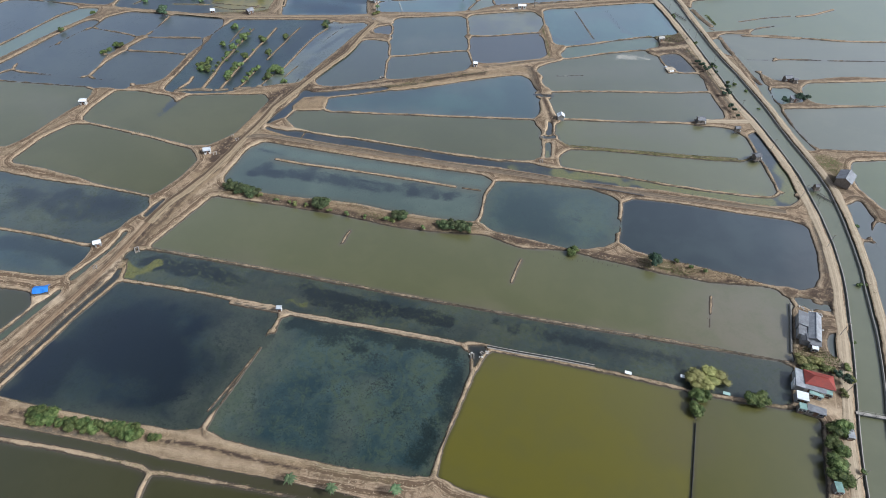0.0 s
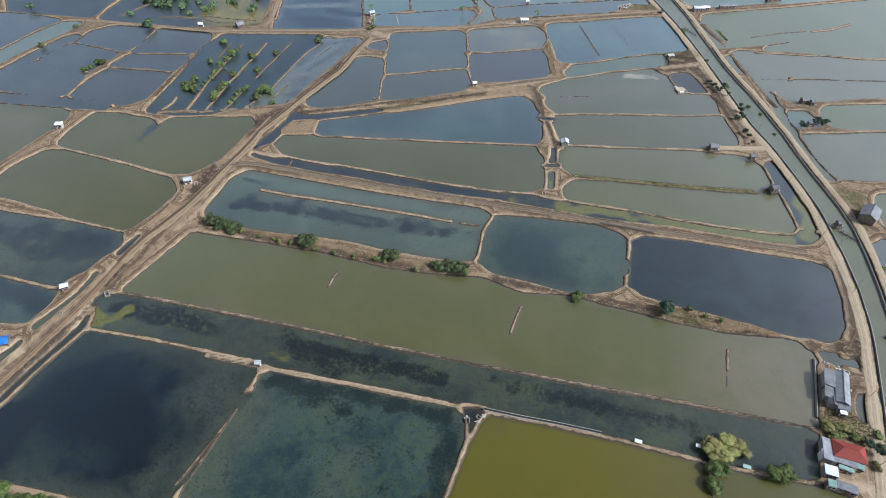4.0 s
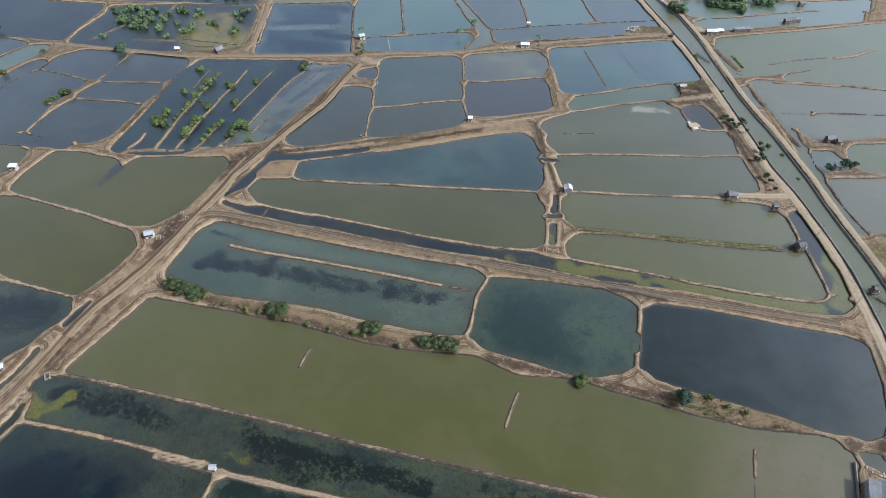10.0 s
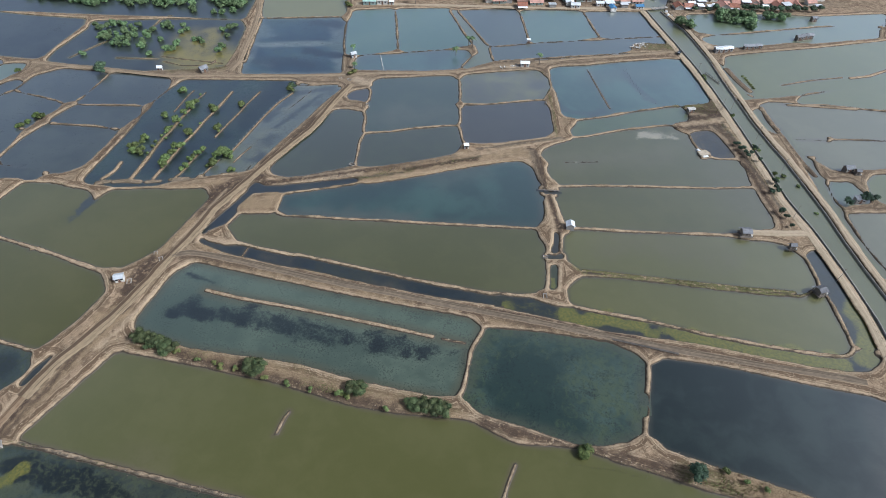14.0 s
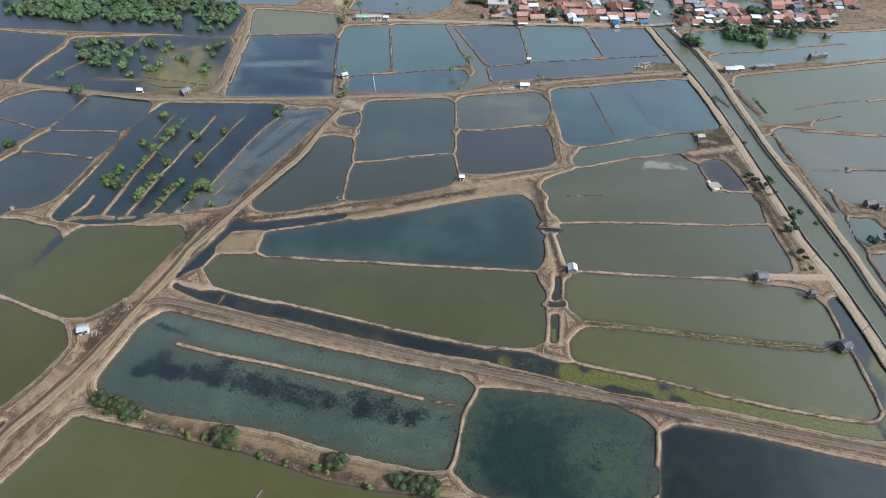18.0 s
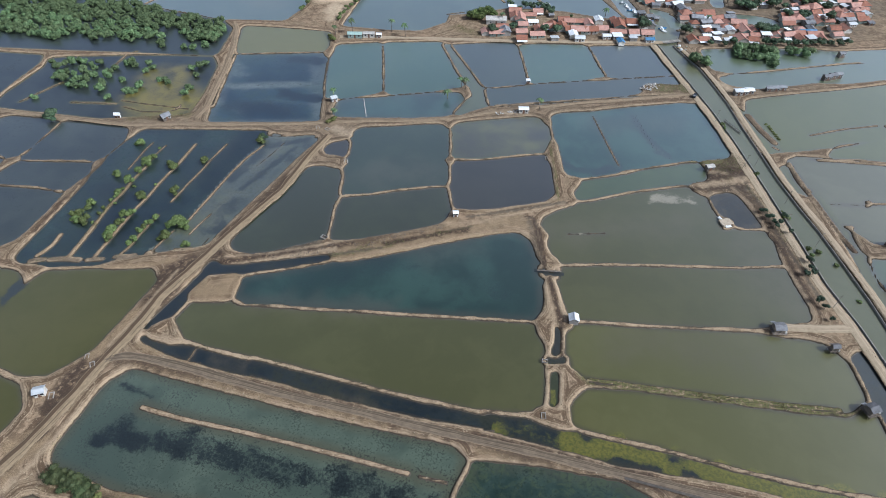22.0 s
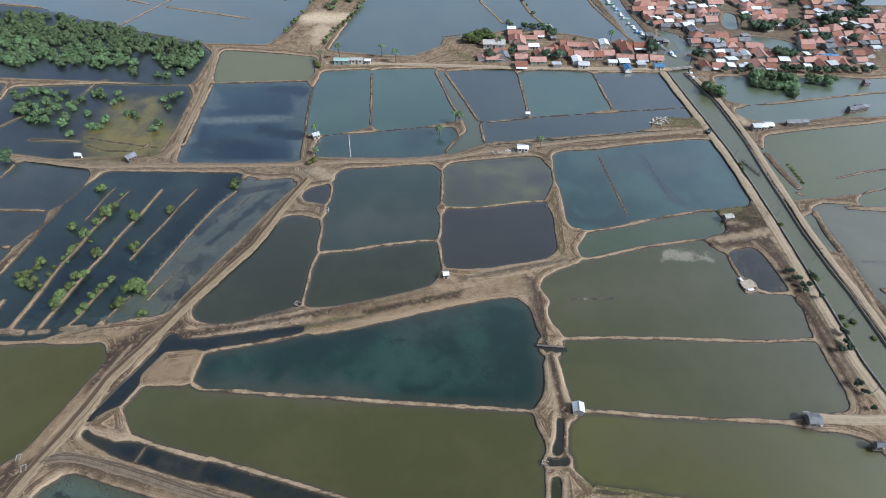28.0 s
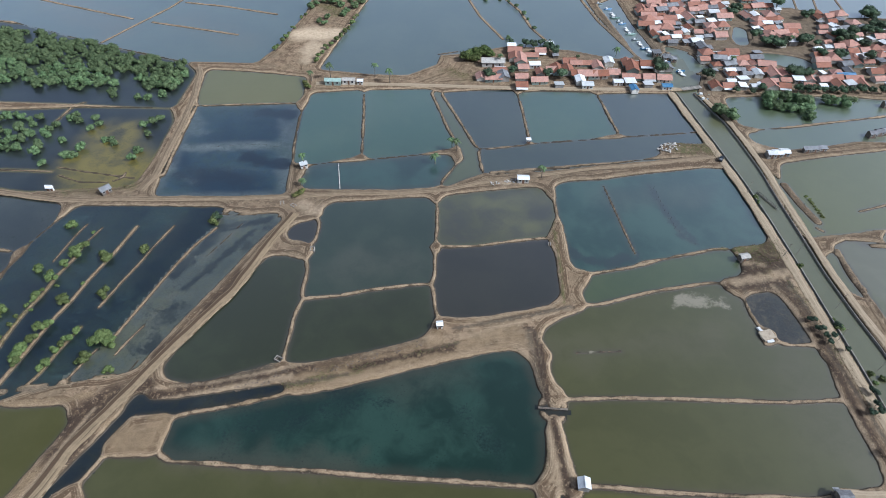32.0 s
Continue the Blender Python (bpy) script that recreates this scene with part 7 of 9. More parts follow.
# rows of young mangroves on the mounds
rnd = random.Random(21)
for grown in (((-176.6, 278.5, 1.35), (-166.2, 267.6, 1.56), (-166.1, 271.2, 1.11), (-166.4, 262.4, 1.03), (-172.8, 258.1, 1.29), (-166.3, 255.9, 1.23), (-165.3, 248, 1.09), (-156.1, 268.4, 1.68), (-156.5, 249, 1.35), (-145.4, 274.9, 1.17), (-145.3, 254.1, 1.37)),
              ((-171.4, 241.4, 1.23), (-171.6, 239.1, 1.03), (-172.4, 234.9, 1.43), (-171.1, 231.4, 1.31), (-167.2, 232, 1.49), (-155.1, 238.1, 1.29), (-154.2, 240.2, 1.03), (-154.6, 234.2, 1.15), (-155.3, 230.3, 1.37), (-154.9, 227.3, 1.29), (-153.3, 226.3, 1.03), (-130.1, 293.9, 1.43)),
              ((-135.5, 239.3, 1.74), (-137.6, 237.9, 1.05), (-132.4, 238.8, 1.37), (-136.2, 232.1, 1.37), (-137.1, 230.7, 0.77), (-127.2, 230.3, 1.03), (-146.3, 232.4, 0.91), (-145.2, 228, 0.91), (-145, 236.6, 0.97), (-144.4, 239.9, 0.83), (-146.2, 226.5, 0.77), (-145.8, 234.8, 0.83))):
    for x, y, size in grown:
        put(rnd.choice(MANGROVE_BRIGHT), x, y, rnd.uniform(0, 360), 1.2 * size, tall=rnd.uniform(0.85, 1.05))
for x, y, size in ((-155.4, 256.6, 0.71), (-166.3, 240.4, 0.83), (-165.9, 237, 0.85), (-164.8, 232.3, 0.79), (-165.9, 244.3, 0.97), (-165.2, 246.4, 0.83), (-165.4, 250.7, 0.83), (-167.3, 277.7, 0.83), (-169.5, 258.7, 0.77), (-163, 253.9, 0.71), (-167, 265.9, 0.77), (-163.6, 243.6, 0.71)):
    put(rnd.choice(SHRUB), x, y, rnd.uniform(0, 360), 1.5 * size)
# the mangrove ponds
scatter(MANGROVE, [(-258.7, 328.7), (-253.3, 325.1), (-252.5, 329.1), (-250, 331.1), (-248.4, 334.1), (-244.1, 332.8), (-240.6, 332.5), (-247.5, 319.4), (-245.9, 322.3), (-241.2, 321.2), (-239.8, 325.2), (-235.9, 325.1), (-236.2, 329.9), (-247.3, 315.9), (-242.4, 316.1), (-238.1, 316.1), (-236.4, 318.9), (-232, 319), (-231.6, 322.7), (-237.2, 311.7), (-232.9, 311.8), (-229.3, 312.8)], 0.75, 1.1, 24)
scatter(MANGROVE, [(-236.6, 334.9), (-227.1, 328.8), (-226.4, 331.4), (-223.4, 337.3), (-221.9, 339), (-218.9, 337.3), (-215.8, 322.3), (-197.6, 328.6), (-194.2, 326), (-199.1, 327), (-181.2, 319.4), (-182, 324.8), (-185.2, 335.6), (-190.4, 341.5), (-187.9, 344.8), (-186.9, 347.6), (-213.1, 340.2), (-204.7, 319.6), (-204.8, 315.1), (-206.7, 313.4), (-224.8, 324.6), (-222, 317.1), (-221.3, 312.7), (-213.2, 307.2), (-244.1, 298.7), (-210.9, 333.3), (-209.4, 337.5)], 0.75, 1.1, 25)
scatter(SHADE, [(-224.3, 286.6), (-224.5, 284.6)], 0.7, 0.8, 26)
scatter(SHADE, [(-223, 284.3), (-300.6, 288.7)], 0.75, 0.85, 27)
scatter(BUSH, [(-263.4, 251.2), (-260.4, 274), (-227.4, 235), (-226.7, 239.3), (-225.5, 243.8), (-221.7, 242.7), (-227.8, 236.9)], 0.6, 0.9, 28)
# the mangrove wood, with open channels
rnd = random.Random(5)
WOOD = np.array([(-370.7, 398.7), (-322.8, 406.4), (-300.5, 405.4), (-266, 401.3), (-229.9, 397.1), (-205.6, 393.9), (-197.1, 388), (-195.8, 377), (-202.4, 369.7), (-212.5, 366.9), (-229.1, 365), (-238.2, 357.2), (-254.3, 351.1), (-272.8, 351.3), (-317.8, 348.6)])
wood_lo, wood_hi = WOOD.min(0), WOOD.max(0)
wood_verts, wood_faces, wood_count = [], [], 0
for gy in np.arange(wood_lo[1], wood_hi[1], 3.9):
    for gx in np.arange(wood_lo[0], wood_hi[0], 3.9):
        x, y = gx + rnd.uniform(-1.4, 1.4), gy + rnd.uniform(-1.4, 1.4)
        if not inside(np.array([x]), np.array([y]), WOOD)[0] or vnoise(np.array([x]), np.array([y]), 11.0, 9)[0] < 0.27:
            continue
        kind, size, tall, turn = rnd.choice(MANGROVE), rnd.uniform(0.8, 1.4), rnd.uniform(0.85, 1.25), rnd.uniform(0, 6.283)
        if wood_count < 150 and y * AHEAD[1] + x * AHEAD[0] < 440:
            put(kind, x, y, math.degrees(turn), size, tall=tall, grow=1.2)
            wood_count += 1
            continue
        for piece in kind.children:
            me = piece.data
            co = np.empty(len(me.vertices) * 3)
            me.vertices.foreach_get("co", co)
            co = co.reshape(-1, 3) * (1.2 * size, 1.2 * size, 1.2 * size * tall)
            co = np.stack((x + co[:, 0] * math.cos(turn) - co[:, 1] * math.sin(turn), y + co[:, 0] * math.sin(turn) + co[:, 1] * math.cos(turn), co[:, 2] - 0.3), 1)
            first = sum(len(v) for v in wood_verts)
            wood_verts.append(co)
            wood_faces += [(tuple(i + first for i in p_.vertices), piece.name.startswith("trunk")) for p_ in me.polygons]
me = bpy.data.meshes.new("mangrove_wood")
me.from_pydata([tuple(v) for v in np.concatenate(wood_verts)], [], [q[0] for q in wood_faces])
me.polygons.foreach_set("material_index", np.array([int(q[1]) for q in wood_faces], np.int32))
me.materials.append(M_LEAF)
me.materials.append(M_BARK)
tagged(new("mangrove_wood", me), "dense green mangrove wood behind the ponds", "mangroves", kind="stuff")
scatter(MANGROVE, [(-220.8, 361.9), (-218.2, 359), (-206.7, 360.6), (-201.6, 360.5), (-197.1, 365.9), (-195.4, 371.6), (-197.3, 376.6), (-196.7, 379.5), (-199.3, 382.7), (-197.7, 384.9)], 0.8, 1.1, 29)
# the sandy lot and the far dikes
scatter(MANGROVE, [(-170.5, 473.5), (-169.3, 478.9), (-166.7, 483), (-160.4, 483.1), (-154.7, 481.4), (-148.7, 476.4), (-146.6, 482), (-145, 489.3), (-154.9, 455.7), (-158.4, 457.8), (-155.9, 463.2), (-148.3, 470.1), (-160.3, 488.3), (-151.3, 489.2), (-174.5, 491.3), (-167.6, 496.9), (-158.8, 497.6), (-150, 498.4)], 0.8, 1.3, 30)
scatter(SHRUB, [(-167, 419.9), (-167.6, 423.7), (-167.6, 429.1), (-167.5, 433.3), (-168.1, 438.7), (-168.7, 445.8), (-169.9, 459.2), (-169.3, 464.1), (-141.7, 413), (-142, 416.7), (-142.1, 423), (-142.4, 428.2), (-141.6, 432.4), (-140.6, 438.1), (-140.3, 443.8), (-139.9, 449.6), (-140.1, 455.4), (-140.4, 461.4), (-141.1, 469)], 1.3, 2.2, 31)
scatter(MANGROVE, [(-85.1, 517.2), (-74.9, 514.8), (-66.6, 517.2), (-61.1, 515.2), (-55.5, 509.9), (-50, 499.9), (-46.6, 494.4), (-41.2, 483.6), (-30.9, 470.5), (-53.8, 466.9), (-15.2, 454.8)], 0.45, 0.75, 32)
# village trees
scatter(BUSH, [(-68.6, 439.8), (-65.2, 442), (-62.4, 444.1), (-59.1, 442.5), (-65.6, 436.8), (-70.6, 435.4)], 1.2, 1.7, 33)
scatter(SHADE, [(70.2, 538.1), (66.6, 533.7), (75.2, 500.9), (85, 498), (80.9, 495.5), (88.2, 494.8), (98.8, 500.5), (102.4, 505), (111.3, 541.6), (123, 510.9), (120.7, 513.8), (143, 534.9), (137.9, 525.9), (146.4, 555), (147.8, 552.1), (142.8, 549), (129.4, 520.6), (131.8, 506.4), (107.4, 489.5), (116, 488.7), (129.6, 489.3), (89.2, 462.7), (93, 462), (94.5, 549.3), (23.8, 453.5), (25.1, 449), (48, 449.5), (107.6, 538.2)], 0.75, 1.2, 44)
scatter(SHADE, [(-45.1, 454.2), (-42.8, 458.9), (-38.9, 461.4), (-35.7, 465), (-50.8, 462.1), (-30.7, 458.3), (-27.4, 455.2), (-45.5, 429.1), (-27.4, 429.4), (67.2, 531.8), (86.8, 495.4), (91.2, 498.1), (100.8, 500.8), (103.4, 502.9), (145.1, 552.5), (146.1, 546.3), (142.9, 553.5), (144.7, 529), (147.4, 532.7), (145.6, 538.3), (126.7, 513.7), (120, 509), (92.8, 464.1), (95.7, 462.5), (-55.2, 420.5), (-21.4, 430), (24.4, 448.6), (107.2, 501.9)], 0.6, 1.05, 34)
scatter(MANGROVE, [(50.5, 418.8), (52, 416.3), (55.4, 414.3), (73.2, 436.3), (76, 438.2), (79.2, 440.1), (82.2, 439.9), (85, 438.5), (87.4, 438.2), (90.3, 437.9), (92, 436.3), (73.4, 430.2), (76.8, 430.1), (80.2, 430), (83.6, 429.9), (87.2, 430.9), (90.6, 430.8), (101.2, 440.9), (103.1, 440.4), (108, 440.7), (110.1, 443.4), (90.9, 425)], 1.1, 1.6, 35)
scatter(SHADE, [(60.4, 439.2), (68.1, 440.3), (72.4, 443.6), (89.4, 447.3), (93.2, 447.2), (97.4, 449.5), (101.4, 449.5), (105.9, 451.8), (109.9, 451.8), (114.2, 453), (118.7, 455.4), (123.8, 455.7), (128.6, 457), (133.4, 459.4)], 0.5, 0.8, 36)
scatter(PALM, [(-128.7, 400.1), (-109, 407.9), (-100.1, 403.5), (-136.7, 395.6), (-112.4, 331.8), (-108.6, 320.9), (-20.7, 348.9), (-59, 359), (-56.8, 357.9), (-63.4, 348.1), (-52.4, 434.4), (4, 462.8), (93.8, 498.1), (119.2, 505.3), (60.3, 465.9), (128.1, 509.9)], 0.7, 1.0, 37)
scatter(SCRUB, [(-107.5, 314.3), (-107.1, 316.4), (-138.9, 392.8), (-135.7, 389.3)], 0.7, 1.1, 38)
scatter(SCRUB, [(78.8, 364.9), (79.7, 363), (80.3, 361.1), (80.7, 359.2), (81.4, 357.4), (81.8, 355.5), (82.4, 353.7)], 0.35, 0.55, 40)
scatter(SHADE, [(-177.2, 278.9), (-130.2, 295.8)], 0.5, 0.6, 39)


# ---- clods along the water's edge and tufts of dry grass: too many to count ----
def sprinkle(name, label, category, pick, lumps, size, flat, material, seed, blades=False):
    """Small lumps, or tufts of three blades, at random points of the ground that pick allows."""
    r = np.random.RandomState(seed)
    ids = np.nonzero(pick)[0]
    ids = r.choice(ids, min(lumps, len(ids)), False)
    n = len(ids)
    base = np.stack((X[ids] + r.uniform(-0.3, 0.3, n), Y[ids] + r.uniform(-0.3, 0.3, n), Z[ids]), 1)
    s, a = size * r.uniform(0.5, 1.4, n), r.uniform(0, 6.283, n)
    if blades:
        shape = np.array([(-0.25, 0, 0), (0.25, 0, 0), (0.3, 0.5, 1.0), (0, -0.25, 0), (0, 0.25, 0), (-0.55, 0.1, 0.9), (-0.2, -0.2, 0), (0.2, 0.2, 0), (0.3, -0.6, 0.8)])
        tris = np.array([(0, 1, 2), (3, 4, 5), (6, 7, 8)])
    else:
        shape = np.array([(1, 0, 0), (-0.9, 0.1, 0), (0.1, 0.8, 0), (0, -0.9, 0.1), (0.1, 0.1, flat), (0, 0, -flat)])
        tris = np.array([(0, 2, 4), (2, 1, 4), (1, 3, 4), (3, 0, 4), (2, 0, 5), (1, 2, 5), (3, 1, 5), (0, 3, 5)])
    k = len(shape)
    sh = shape[None] * (1 + r.uniform(-0.25, 0.25, (n, k, 3)))
    co = np.stack((sh[..., 0] * np.cos(a)[:, None] - sh[..., 1] * np.sin(a)[:, None], sh[..., 0] * np.sin(a)[:, None] + sh[..., 1] * np.cos(a)[:, None], sh[..., 2]), -1) * s[:, None, None] + base[:, None, :]
    me = bpy.data.meshes.new(name)
    me.from_pydata(co.reshape(-1, 3).tolist(), [], (tris[None] + (np.arange(n) * k)[:, None, None]).reshape(-1, 3).tolist())
    me.materials.append(material)
    tagged(new(name, me), label, category, kind="stuff")


NEAR = (X * AHEAD[0] + Y * AHEAD[1]) < 400
M_CLOD = plain("mud_clod", (0.19, 0.145, 0.105), 0.95, 0.5, 1.3)
M_CLOD_PALE = plain("dry_clod", (0.34, 0.28, 0.21), 0.95, 0.4, 1.3)
sprinkle("bank_clods", "dark wet mud clods along the water's edge", "clods", (D > -0.1) & (D < 0.35) & NEAR, 6000, 0.17, 0.7, M_CLOD, 3)
sprinkle("dry_clods", "pale dry mud clods on the dike crests", "clods", (D > 0.4) & (D < 1.6) & NEAR, 2500, 0.13, 0.6, M_CLOD_PALE, 4)
sprinkle("dry_grass", "dry straw-coloured grass tufts on the banks", "grass", (MASK["grass"] > 0.25) & (D > 0.4), 9000, 0.3, 1, M_DRY, 5, True)
sprinkle("green_weeds", "low green weeds on the banks", "weeds", (MASK["grass"] > 0.45) & (D > 0.3) & (vnoise(X, Y, 5.0, 13) > 0.55), 6000, 0.34, 1, M_LEAF_OLIVE, 6, True)
sprinkle("bank_weeds", "sparse green weeds at the dike edges", "weeds", (D > 0.25) & (D < 1.0) & (vnoise(X, Y, 7.0, 14) > 0.72), 5000, 0.26, 1, M_LEAF_OLIVE, 7, True)


# ---- houses ----
def roof_material(name, colour, rows, second=None, rough=0.8, metal=0.0, dirt=0.6):
    """Tiles or corrugated sheet: fine rows down the slope, stains, and another shade on each house."""
    m, nt, b = mat(name, rough)
    g = nt.nodes.new("ShaderNodeTexCoord").outputs["Object"]
    p = place(nt)
    wave = nt.nodes.new("ShaderNodeTexWave")
    wave.inputs["Scale"].default_value = rows
    wave.inputs["Distortion"].default_value = 0.3
    nt.links.new(g, wave.inputs["Vector"])
    col = blend(nt, span(nt, tex(nt, 0.55, 5, 0.7, p), 0.36, 0.66), colour, second or tuple(c * 0.55 for c in colour))
    col = blend(nt, span(nt, tex(nt, 3.0, 4, 0.7, p), 0.5, 0.72, 0, dirt), col, tuple(0.4 * c + 0.02 for c in colour))
    col = blend(nt, calc(nt, "MULTIPLY", wave.outputs["Fac"], 0.22), col, tuple(c * 0.5 for c in colour))
    info = nt.nodes.new("ShaderNodeObjectInfo")
    hs = nt.nodes.new("ShaderNodeHueSaturation")
    nt.links.new(span(nt, info.outputs["Random"], 0, 1, 0.72, 1.3), hs.inputs["Value"])
    nt.links.new(span(nt, info.outputs["Random"], 0, 1, 1.12, 0.8), hs.inputs["Saturation"])
    nt.links.new(col, hs.inputs["Color"])
    nt.links.new(hs.outputs[0], b.inputs["Base Color"])
    b.inputs["Metallic"].default_value = metal
    bump(nt, b, wave.outputs["Fac"], 0.5, 0.05)
    return m


M_TILE = roof_material("terracotta_tiles", (0.45, 0.205, 0.135), 2.2, (0.33, 0.160, 0.112))
M_TILE_RED = roof_material("red_tiles", (0.34, 0.07, 0.05), 2.2, (0.27, 0.065, 0.05))
M_TIN_WHITE = roof_material("white_sheet_roof", (0.82, 0.84, 0.84), 3.0, (0.72, 0.74, 0.74), 0.5, dirt=0.15)
M_TIN = roof_material("grey_sheet_roof", (0.29, 0.295, 0.305), 3.0, (0.18, 0.18, 0.19), 0.6)
M_TIN_PALE = roof_material("pale_sheet_roof", (0.60, 0.62, 0.63), 3.0, (0.46, 0.48, 0.50), 0.5, dirt=0.3)
M_TIN_OLD = roof_material("rusted_dark_sheet_roof", (0.17, 0.17, 0.18), 3.0, (0.09, 0.085, 0.085), 0.65)
M_TIN_BLUE = roof_material("blue_sheet_roof", (0.10, 0.27, 0.50), 3.0, (0.16, 0.32, 0.50), 0.5)
M_TIN_GREEN = roof_material("green_sheet_roof", (0.30, 0.44, 0.38), 3.0, (0.22, 0.34, 0.30), 0.5)
M_WALL = plain("limewashed_wall", (0.62, 0.59, 0.53), 0.9, 0.35, 0.7)
M_WALL_GREY = plain("raw_block_wall", (0.30, 0.28, 0.255), 0.9, 0.3, 0.9)
M_WALL_TINT = plain("faded_green_wall", (0.30, 0.38, 0.34), 0.9, 0.25, 0.8)
M_TIMBER = plain("weathered_timber", (0.20, 0.165, 0.13), 0.85, 0.4, 2.0)
M_DOOR = plain("brown_door_paint", (0.16, 0.085, 0.05), 0.6, 0.3, 2.0)
M_PANE = plain("dark_window_pane", (0.03, 0.035, 0.04), 0.12, 0.2, 1.0)
M_WHITE = plain("white_paint", (0.78, 0.78, 0.76), 0.7, 0.15, 1.2)
M_STONE = plain("pale_rubble", (0.55, 0.52, 0.47), 0.9, 0.3, 1.2, grain=0.05)
M_ROPE = plain("dark_pole_wood", (0.10, 0.085, 0.07), 0.9, 0.3, 3.0)
M_TARP = plain("bright_blue_tarpaulin", (0.04, 0.20, 0.62), 0.55, 0.25, 1.5)
M_BOAT = plain("painted_boat_planks", (0.30, 0.36, 0.38), 0.6, 0.45, 1.5)
M_FOOT = plain("stone_footing", (0.26, 0.24, 0.21), 0.9, 0.3, 1.0)


def box(bm, x0, x1, y0, y1, z0, z1, bevel=0.0):
    made = bmesh.ops.create_cube(bm, size=1.0)["verts"]
    for v in made:
        v.co = Vector((x0 if v.co.x < 0 else x1, y0 if v.co.y < 0 else y1, z0 if v.co.z < 0 else z1))
    if bevel:
        edges = list({e for v in made for e in v.link_edges})
        bmesh.ops.bevel(bm, geom=edges, offset=bevel, segments=1, affect="EDGES")


def slab(bm, corners, thick):
    """A sloping slab: four corners of its top, and its thickness straight down."""
    top = [bm.verts.new(c) for c in corners]
    low = [bm.verts.new((c[0], c[1], c[2] - thick)) for c in corners]
    bm.faces.new(top)
    bm.faces.new(low[::-1])
    for i in range(len(top)):
        j = (i + 1) % len(top)
        bm.faces.new((top[i], low[i], low[j], top[j]))


def house(name, label, category, group, w, l, h, rise, roofmat, wallmat, shape="gable", over=0.45, porch=None, opening=True):
    """A small house: w along its ridge, l across it."""
    root = new(name)
    tagged(root, label, category, group)
    x, y = w / 2, l / 2
    bm = bmesh.new()
    box(bm, -x, x, -y, y, -0.5, h, 0.03)
    if shape == "gable":
        for sx in (-1, 1):
            a = [bm.verts.new(q) for q in ((sx * x, -y, h), (sx * x, y, h), (sx * x, 0, h + rise))]
            c = [bm.verts.new((v.co.x - sx * 0.15, v.co.y, v.co.z)) for v in a]
            bm.faces.new(a)
            bm.faces.new(c[::-1])
            for i in range(3):
                bm.faces.new((a[i], c[i], c[(i + 1) % 3], a[(i + 1) % 3]))
    part("wall", bm, wallmat, root)
    bm = bmesh.new()
    ox, oy, t = x + over, y + over, 0.09
    eave, top = h - rise * over / y * 0.8 + 0.08, h + rise + 0.1
    if shape == "gable":
        slab(bm, ((-ox, -oy, eave), (ox, -oy, eave), (ox, 0, top), (-ox, 0, top)), t)
        slab(bm, ((-ox, 0, top), (ox, 0, top), (ox, oy, eave), (-ox, oy, eave)), t)
    elif shape == "hip":
        r = max(x - y * 0.9, 0.3)
        slab(bm, ((-ox, -oy, eave), (ox, -oy, eave), (r, 0, top), (-r, 0, top)), t)
        slab(bm, ((-r, 0, top), (r, 0, top), (ox, oy, eave), (-ox, oy, eave)), t)
        slab(bm, ((ox, -oy, eave), (ox, oy, eave), (r, 0, top)), t)
        slab(bm, ((-ox, oy, eave), (-ox, -oy, eave), (-r, 0, top)), t)
    else:
        slab(bm, ((-ox, -oy, h + 0.1), (ox, -oy, h + 0.1), (ox, oy, h + rise), (-ox, oy, h + rise)), t)
    part("roof", bm, roofmat, root)
    if shape != "shed":
        bm = bmesh.new()
        r = ox if shape == "gable" else max(x - y * 0.9, 0.3)
        box(bm, -r, r, -0.13, 0.13, top - 0.05, top + 0.08, 0.03)
        part("ridge_cap", bm, roofmat, root)
    if opening:
        bm = bmesh.new()
        box(bm, -0.45, 0.45, -y - 0.05, -y + 0.02, -0.1, min(2.0, h - 0.15))
        part("door", bm, M_DOOR, root)
        for sx in (-1, 1):
            bm = bmesh.new()
            box(bm, sx * x * 0.58 - 0.5, sx * x * 0.58 + 0.5, -y - 0.06, -y + 0.02, 0.85, min(1.95, h - 0.25))
            win = part("window", bm, M_WHITE, root)
            bm = bmesh.new()
            box(bm, sx * x * 0.58 - 0.42, sx * x * 0.58 + 0.42, -y - 0.075, -y + 0.0, 0.93, min(1.87, h - 0.33))
            part("pane", bm, M_PANE, win)
    if porch:
        bm = bmesh.new()
        slab(bm, ((-ox * 0.9, -y - 2.3, h - 0.65), (ox * 0.9, -y - 2.3, h - 0.65), (ox * 0.9, -y + 0.1, h - 0.2), (-ox * 0.9, -y + 0.1, h - 0.2)), 0.05)
        part("porch_roof", bm, porch, root)
        for sx in (-1, 1):
            bm = bmesh.new()
            limb(bm, (sx * ox * 0.8, -y - 2.15, -0.4), (sx * ox * 0.8, -y - 2.15, h - 0.68), 0.06, 0.06)
            part("porch_post", bm, M_TIMBER, root)
    return root


